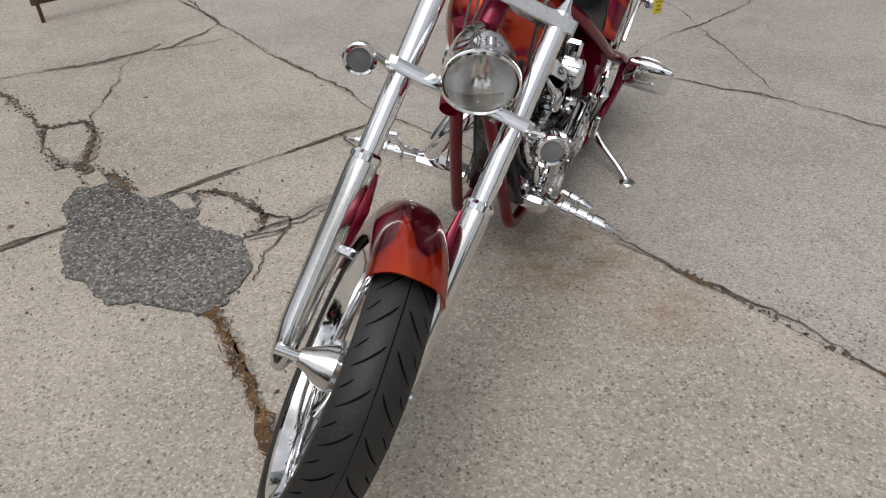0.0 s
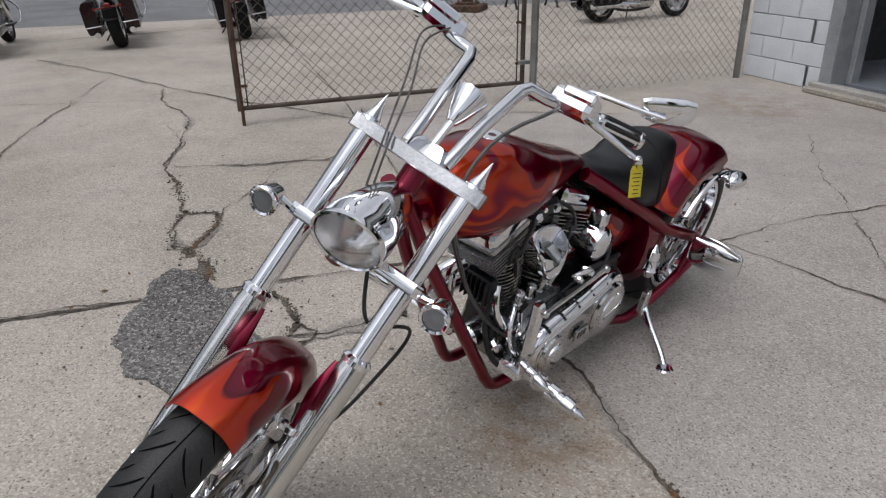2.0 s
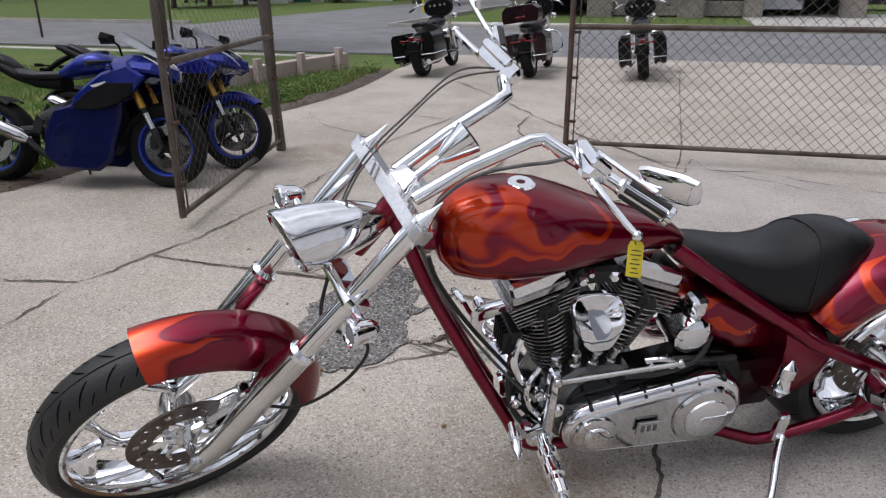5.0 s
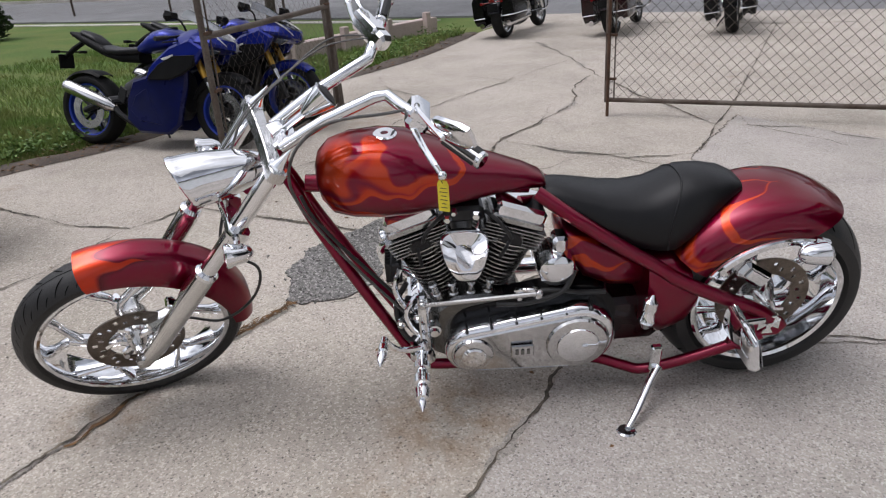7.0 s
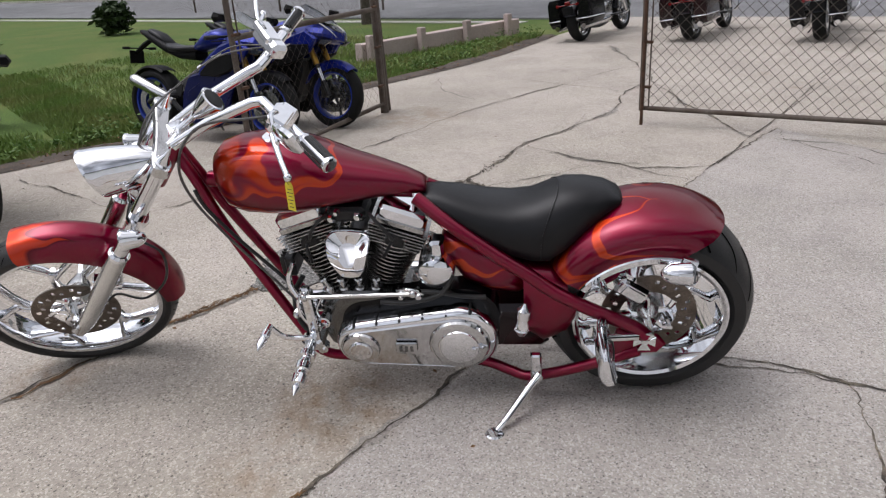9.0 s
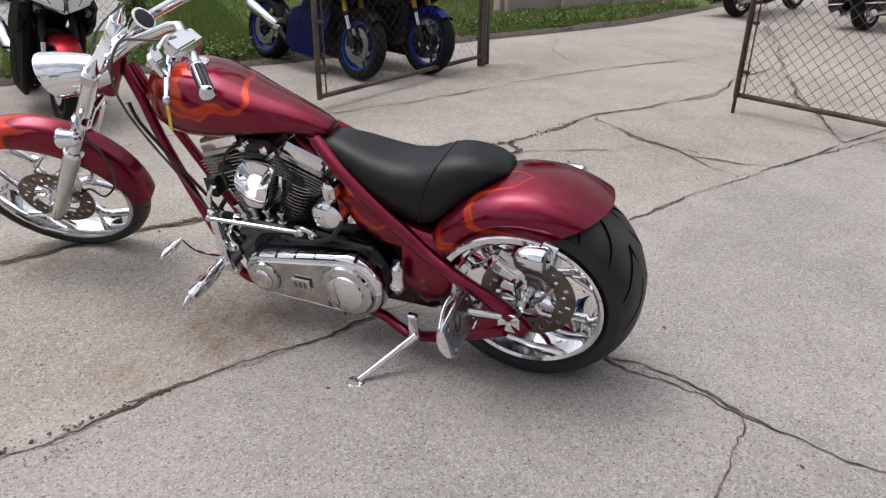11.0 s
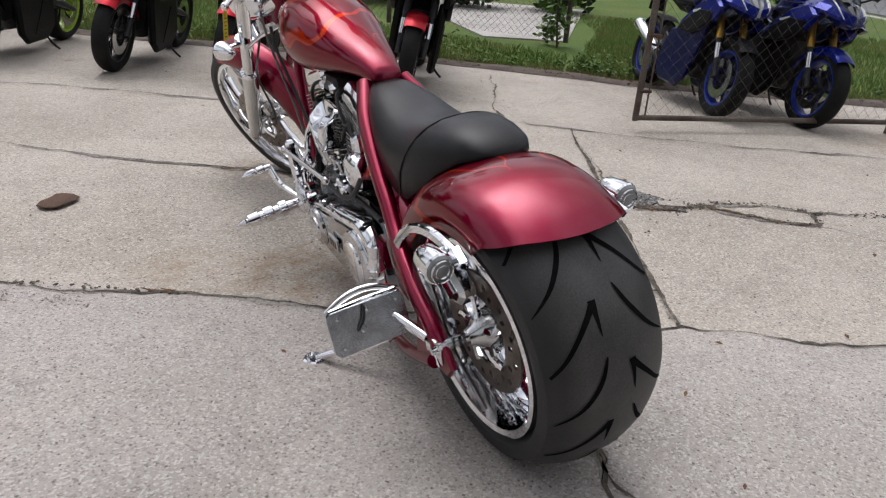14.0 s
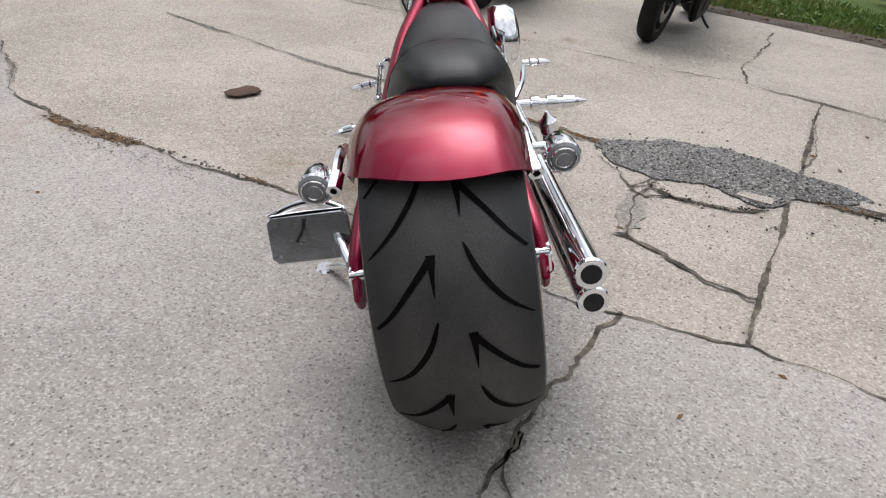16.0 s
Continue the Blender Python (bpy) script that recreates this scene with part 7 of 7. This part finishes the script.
# soil strip at the edge of the concrete
verts, faces = [], []
pts = smooth_path([(p.x, p.y, 0) for p in EDGE], 10)
bm = B()
rows = []
for i, p in enumerate(pts):
    d = (pts[min(i + 1, len(pts) - 1)] - pts[max(i - 1, 0)]).normalized()
    out = Vector((-d.y, d.x, 0))
    if out.x > 0:
        out = -out
    w = .36 + .20 * noise.noise(p * 1.7)
    rows.append([p - out * .05 + Vector((0, 0, .004)), p + out * .05 + Vector((0, 0, .018 + .01 * noise.noise(p * 6))), p + out * w * .7 + Vector((0, 0, .012)), p + out * w + Vector((0, 0, -.06))])
loft(bm, rows, caps=False, closed=False)
tagged(part("soil_edge", bm, SOIL), "bare brown soil strip beside the concrete", "soil", kind="structure")


def leaf_cloud(bm, rnd, centre, radii, count, size, shell=0.55):
    """Many small tilted leaves through an uneven ellipsoid."""
    c = Vector(centre)
    for _ in range(count):
        d = Vector((rnd.gauss(0, 1), rnd.gauss(0, 1), rnd.gauss(0, 1))).normalized()
        r = shell + (1 - shell) * rnd.random()
        r *= 0.75 + 0.5 * abs(noise.noise(d * 2.3 + c))
        p = c + Vector((d.x * radii[0], d.y * radii[1], d.z * radii[2])) * r
        a = Vector((rnd.uniform(-1, 1), rnd.uniform(-1, 1), rnd.uniform(-.6, .6))).normalized() * size * rnd.uniform(.6, 1.3)
        b = a.cross(Vector((rnd.uniform(-1, 1), rnd.uniform(-1, 1), rnd.uniform(-1, 1)))).normalized() * size * .5
        q = [bm.verts.new(p - a), bm.verts.new(p + b), bm.verts.new(p + a), bm.verts.new(p - b)]
        bm.faces.new(q)


bm = B()
rnd = random.Random(21)
for _ in range(95):
    p = edge_point(rnd, rnd.uniform(.2, .7))
    s = rnd.uniform(.07, .22)
    leaf_cloud(bm, rnd, (p.x, p.y, s * .5), (s * 1.2, s * 1.2, s * .8), 46, .022, .2)
tagged(part("weeds", bm, LEAF), "low leafy green weeds along the lawn edge", "weeds", kind="stuff")

bm = B()
for _ in range(700):
    p = edge_point(rnd, rnd.uniform(-.12, .42))
    a, s, z = rnd.uniform(0, 6.28), rnd.uniform(.010, .030), rnd.uniform(.012, .030)
    q = [bm.verts.new((p.x + s * math.cos(a + k) * f, p.y + s * math.sin(a + k) * f, z + .008 * (j % 2))) for j, (k, f) in enumerate(((0, 1), (1.3, .5), (3.1, 1), (4.5, .45)))]
    bm.faces.new(q)
tagged(part("dead_leaves", bm, WEED), "dry brown leaves on the soil edge", "leaf litter", kind="stuff")

vine = thing("climbing_plant", "leafy green climbing plant on a fence post", "plant", at=pose(-6.1, -.75, -.05))
bm = B()
rnd = random.Random(31)
for k in range(7):
    leaf_cloud(bm, rnd, (rnd.uniform(-.12, .25), rnd.uniform(-.25, .15), .15 + k * .17), (.22, .22, .16), 80, .05, .2)
part("foliage", bm, LEAF, vine)
bm = B()
tube(bm, [(0, 0, 0), (.05, -.02, .5), (.02, .03, 1.2)], [.014, .01, .005], 8, 4)
part("stem", bm, BARK, vine)


def tree(label, x, y, h, r, seed, leaf=None, count=2600, size=.22, trunk=.22, low=.35):
    rnd = random.Random(seed)
    t = thing("tree", label, "tree", at=pose(x, y, -.05))
    bm = B()
    tube(bm, [(0, 0, 0), (.05, .03, h * .25), (-.04, .05, h * .55), (0, 0, h * .8)], [trunk, trunk * .75, trunk * .5, trunk * .15], 10, 4)
    limbs = []
    for k in range(6):
        a = rnd.uniform(0, 6.28)
        z0 = h * rnd.uniform(low, .6)
        e = Vector((math.cos(a) * r * .6, math.sin(a) * r * .6, z0 + h * .18))
        tube(bm, [(0, 0, z0), tuple(e * .5 + Vector((0, 0, z0 * .5 + .1))), tuple(e)], [trunk * .4, trunk * .25, trunk * .08], 6, 3)
        limbs.append(e)
    part("trunk", bm, BARK, t)
    bm = B()
    for k in range(12):
        a, d = rnd.uniform(0, 6.28), r * rnd.uniform(.1, .65)
        z = h * rnd.uniform(low + .12, .92)
        leaf_cloud(bm, rnd, (math.cos(a) * d, math.sin(a) * d, z), (r * .5, r * .5, h * .15), count // 12, size, .25)
    part("crown", bm, leaf or LEAF_DARK, t)
    return t


FAR_TREES = [(-14.3, 4.9, 9, 3.2), (-38, 27, 10, 4.5), (-47, 36, 12, 5.5), (-60, 24, 12, 6), (-62, 38, 13, 6), (-52, 48, 12, 6), (-44, 56, 12, 6), (-34, 60, 11, 5), (-27, 66, 12, 6), (-70, 12, 13, 6), (-66, 2, 12, 6), (-56, -6, 11, 5), (-40, -14, 10, 5), (-30, -24, 11, 5), (-16, 60, 12, 6), (-4, 62, 12, 6), (10, 60, 13, 6), (-22, -14, 9, 4), (-12, -22, 10, 4.5), (0, -26, 11, 5), (14, -24, 11, 5)]
for i, (x, y, h, r) in enumerate(FAR_TREES):
    near = i == 0
    tree("tall street tree with a dark green crown" if near else "distant broad tree with a dark green crown", x, y, h, r, 100 + i, None, 2600, .16 if near else .34, .12 if near else .3, .45 if near else .16)
for i, (x, y, h, r) in enumerate(((-43.2, 15.6, 6, 2.2), (-42.6, 17.6, 7, 2.2), (-41.5, 13.0, 7, 2.6), (-44.0, 19.6, 8, 1.6), (-54, 24, 9, 4), (-56, 31, 10, 4.5), (-52, 18, 9, 4), (-52, 37, 9, 4), (-50, 43, 9, 4))):
    tree("dark dense tree across the lawns", x, y, h, r, 400 + i, None, 2400, .22, .16, .02 if i < 3 else .25)
bush_at = ((-44.2, 24.6, .95), (-17.6, -.8, .55), (-45, 25.5, 1.6), (-49, 33, 1.3), (-10.5, -3.2, .9), (-9.2, -4.4, .8), (-8.0, -5.6, .9))
for i, (x, y, s) in enumerate(bush_at):
    b = thing("bush", "rounded dark green garden bush", "bush", at=pose(x, y, -.05))
    bm = B()
    leaf_cloud(bm, random.Random(300 + i), (0, 0, s * .75), (s, s, s * .85), 900, .06 * (1 + s), .5)
    part("foliage", bm, LEAF_DARK, b)

# ---- low pinkish wall, patio, far things ----
def low_wall(a, c, h):
    L = math.dist(a, c)
    g = thing("low_wall", "low pinkish concrete wall with short posts", "wall", at=along(a, c))
    bm = B()
    box(bm, (L / 2, 0, h / 2 - .05), (L, .18, h + .1), .012)
    part("wall_body", bm, PINKWALL, g)
    for k in range(4):
        bm = B()
        box(bm, (L * (k + .12) / 3.5, -.15, .10), (.11, .11, .44), .012)
        part("post", bm, PINKWALL, g)
    return g


low_wall((-8.3, 3.6), (-9.9, 6.75), .20)
sheet("patio", [(-5.95, -1.75), (-6.7, -.95), (-11.5, -3.2), (-9.5, -6.5)], -.03, .1, CONCRETE_PALE, "pale paved patio behind the fence", "patio")
sheet("sidewalk", [sn(-60, 12.75)[:2], sn(-4.6, 12.75)[:2], sn(-4.6, 13.1)[:2], sn(-60, 13.1)[:2]], -.035, .1, CONCRETE_PALE, "pale concrete strip between lawn and street", "sidewalk")
sheet("sidewalk", [sn(-12.0, 24.2)[:2], sn(4.2, 24.2)[:2], sn(4.2, 25.4)[:2], sn(-12.0, 25.4)[:2]], -.035, .1, CONCRETE_PALE, "pale concrete sidewalk across the street", "sidewalk")

# brown sign pole with a rusty base, notice board on a stand
pole = thing("sign_pole", "thick dark brown steel pole on a rusty base", "pole", at=pose(-3.38, 13.40, 0))
bm = B()
bar(bm, (0, 0, .1), (0, 0, 4.2), .11, None, 16)
part("shaft", bm, RUST, pole)
bm = B()
box(bm, (0, 0, .06), (.62, .62, .12), .02)
box(bm, (0, 0, .14), (.36, .36, .05), .01)
part("base", bm, RUST, pole)
for sx in (-.13, .13):
    for sy in (-.13, .13):
        bm = B()
        bar(bm, (sx, sy, .15), (sx, sy, .22), .018, None, 8)
        part("bolt", bm, RUST, pole)
sd = thing("notice_stand", "black steel stand carrying a white notice board", "sign", at=pose(-2.35, 14.2, 0, 0, 0, 37))
for x in (-.42, .42):
    for s in (-1, 1):
        bm = B()
        bar(bm, (x, s * .28, 0), (x, 0, .46), .022)
        part("leg", bm, BLACKMETAL, sd)
bm = B()
bar(bm, (-.75, 0, .46), (.75, 0, .46), .03)
part("beam", bm, BLACKMETAL, sd)
bm = B()
box(bm, (.55, 0, 1.5), (.13, .13, 2.2), .01)
part("upright", bm, BLACKMETAL, sd)
bm = B()
box(bm, (0, -.05, 1.35), (.84, .04, 1.7), .008)
board = part("board", bm, SIGNWHITE, sd)
rnd = random.Random(17)
for i in range(6):
    for j in range(6):
        if rnd.random() < .34:
            continue
        bm = B()
        box(bm, (-.35 + j * .14, -.073, .66 + i * .27), (.10 + rnd.uniform(0, .03), .006, .19 + rnd.uniform(0, .04)), .002)
        part("picture_panel", bm, rnd.choice((STONE, DARKROOM, GREYSTEEL, STONE, DARKROOM, BARK, PINKWALL, REDPAINT)), board)
yp = thing("marker_post", "thin yellow marker post on the verge", "post", at=pose(-26.4, 19.6, -.05))
bm = B()
bar(bm, (0, 0, 0), (0, 0, .95), .05, None, 10)
part("stake", bm, YELLOW, yp)

# stone-faced building across the street with open car ports
cp = thing("carport_building", "tan stone building with dark open car ports", "building", at=pose(*sn(-5.0, 30.4), 0, 0, 37))
PIERS = [(0, .9), (3.1, 4.1), (6.6, 7.6), (9.0, 9.7), (12.4, 13.2)]
for a, c in PIERS:
    bm = B()
    box(bm, ((a + c) / 2, .4, 1.6), (c - a, .8, 3.4), .03)
    part("pier", bm, STONE, cp)
for a, c, sill in ((4.1, 6.6, .9), (7.6, 9.0, .55)):
    bm = B()
    box(bm, ((a + c) / 2, .5, sill / 2), (c - a, .3, sill), .02)
    part("parapet", bm, STONE, cp)
    bm = B()
    box(bm, ((a + c) / 2, .62, sill + 1.1), (c - a, .06, 2.2), .01)
    part("window", bm, WINDOWDARK, cp)
bm = B()
box(bm, (6.6, 3.4, 3.7), (14.0, 7.6, .9), .03)
part("roof", bm, STONE, cp)
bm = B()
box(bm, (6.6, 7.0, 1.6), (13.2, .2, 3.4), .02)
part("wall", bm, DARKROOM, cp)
for x in (0.1, 13.1):
    bm = B()
    box(bm, (x, 3.8, 1.6), (.2, 6.4, 3.4), .02)
    part("wall", bm, STONE, cp)
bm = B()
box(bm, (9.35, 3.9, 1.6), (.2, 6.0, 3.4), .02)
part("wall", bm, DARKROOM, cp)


def house(label, x, y, heading, w, d, h, siding, door=None, size=0.5):
    g = thing("house", label, "house", at=pose(x, y, -.05, 0, 0, heading) @ Matrix.Diagonal((size, size, size, 1)))
    bm = B()
    box(bm, (0, 0, h / 2), (w, d, h), .02)
    part("wall", bm, siding, g)
    bm = B()
    loft(bm, [[(-w / 2 - .4, -d / 2 - .4, h), (-w / 2 - .4, d / 2 + .4, h), (-w / 2 - .4, 0, h + d * .36)], [(w / 2 + .4, -d / 2 - .4, h), (w / 2 + .4, d / 2 + .4, h), (w / 2 + .4, 0, h + d * .36)]])
    part("roof", bm, ROOF, g)
    for k in range(3):
        bm = B()
        xx = -w * .32 + k * w * .32
        if door and k == 1:
            box(bm, (xx, -d / 2 - .03, 1.15), (2.4, .08, 2.3), .02)
            part("garage_door", bm, door, g)
            continue
        box(bm, (xx, -d / 2 - .02, 1.6), (1.1, .06, 1.3), .02)
        win = part("window", bm, SIGNWHITE, g)
        bm = B()
        box(bm, (xx, -d / 2 - .06, 1.6), (.9, .04, 1.1), .01)
        part("pane", bm, WINDOWDARK, win)
    return g


house("white sided house far across the lawns", -47.0, 28.6, 58, 7.5, 7, 3.4, SIDING)
house("small white garage with a teal door far off", -49.0, 24.4, 62, 6, 6, 2.8, SIDING, TEAL)
house("pale house far behind the trees", -47.5, 20.8, 60, 7, 7, 3.4, SIDING)
house("pale house far down the side street", -40, 66, 100, 10, 7, 3.4, SIDING)


def vehicle(name, label, x, y, heading, paint, L, w, h, pickup=False):
    g = thing(name, label, "car", at=pose(x, y, -.012, 0, 0, heading))
    bm = B()
    z0, zb = .25, h * .55
    loft(bm, [[(px, -w / 2 * k, z0), (px, w / 2 * k, z0), (px, w / 2 * k, zt * .75), (px, w / 2 * k * .94, zt), (px, -w / 2 * k * .94, zt), (px, -w / 2 * k, zt * .75)] for px, k, zt in ((-L / 2, .9, zb * .85), (-L / 2 + .15, 1, zb), (L * .2, 1, zb), (L / 2 - .5, .98, zb * .92), (L / 2, .88, zb * .75))])
    part("body", bm, paint, g)
    a, c = (-L * .05, L * .24) if pickup else (-L * .40, L * .24)
    bm = B()
    loft(bm, [[(px, -w / 2 * k, zb - .02), (px, w / 2 * k, zb - .02), (px + s, w / 2 * k * .82, zt), (px + s, -w / 2 * k * .82, zt)] for px, s, k, zt in ((a, .15, .9, h * .97), (a + .3, .1, .95, h), (c - .6, 0, .95, h), (c, -.5, .9, h * .95))])
    part("cabin", bm, paint, g)
    for s in (1, -1):
        bm = B()
        slab(bm, [(a + .25, zb + .05), (c - .25, zb + .05), (c - .65, h * .93), (a + .35, h * .93)], s * w * .43, s * w * .478, .01)
        part("window", bm, WINDOWDARK, g)
        for px in (-L * .31, L * .31):
            bm = B()
            lathe(bm, [(.0, s * .11), (.20, s * .10), (.22, s * .11), (.33, s * .10), (.34, 0), (.33, -s * .11), (.0, -s * .11)], 24, Matrix.Translation((px, s * (w / 2 - .10), .34)))
            wh = part("wheel", bm, RUBBER, g)
            bm = B()
            lathe(bm, [(.0, s * .118), (.19, s * .114), (.20, s * .108)], 20, Matrix.Translation((px, s * (w / 2 - .10), .34)))
            part("rim", bm, SATIN, wh)
        bm = B()
        box(bm, (-L / 2 + .03, s * w * .38, zb * .8), (.06, .18, .22), .02)
        part("tail_lamp", bm, REDLENS, g)
    return g


vehicle("pickup_truck", "dark pickup truck parked across the street", -15.6, 37.6, 37, CARGREY, 5.4, 1.95, 1.85, True)
vehicle("parked_car", "light grey car in a car port", *sn(5.4, 34.0)[:2], 127, CARWHITE, 4.5, 1.8, 1.45)
vehicle("parked_car", "white car parked far down the side street", -40, 50, 120, CARWHITE, 4.5, 1.8, 1.45)
vehicle("parked_car", "small white car parked beyond the street", -4.5, 34.5, 40, CARWHITE, 4.4, 1.75, 1.45)
vehicle("parked_van", "dark van parked with its rear to the street", 1.8, 25.2, 80, CARGREY, 4.9, 1.95, 1.95)
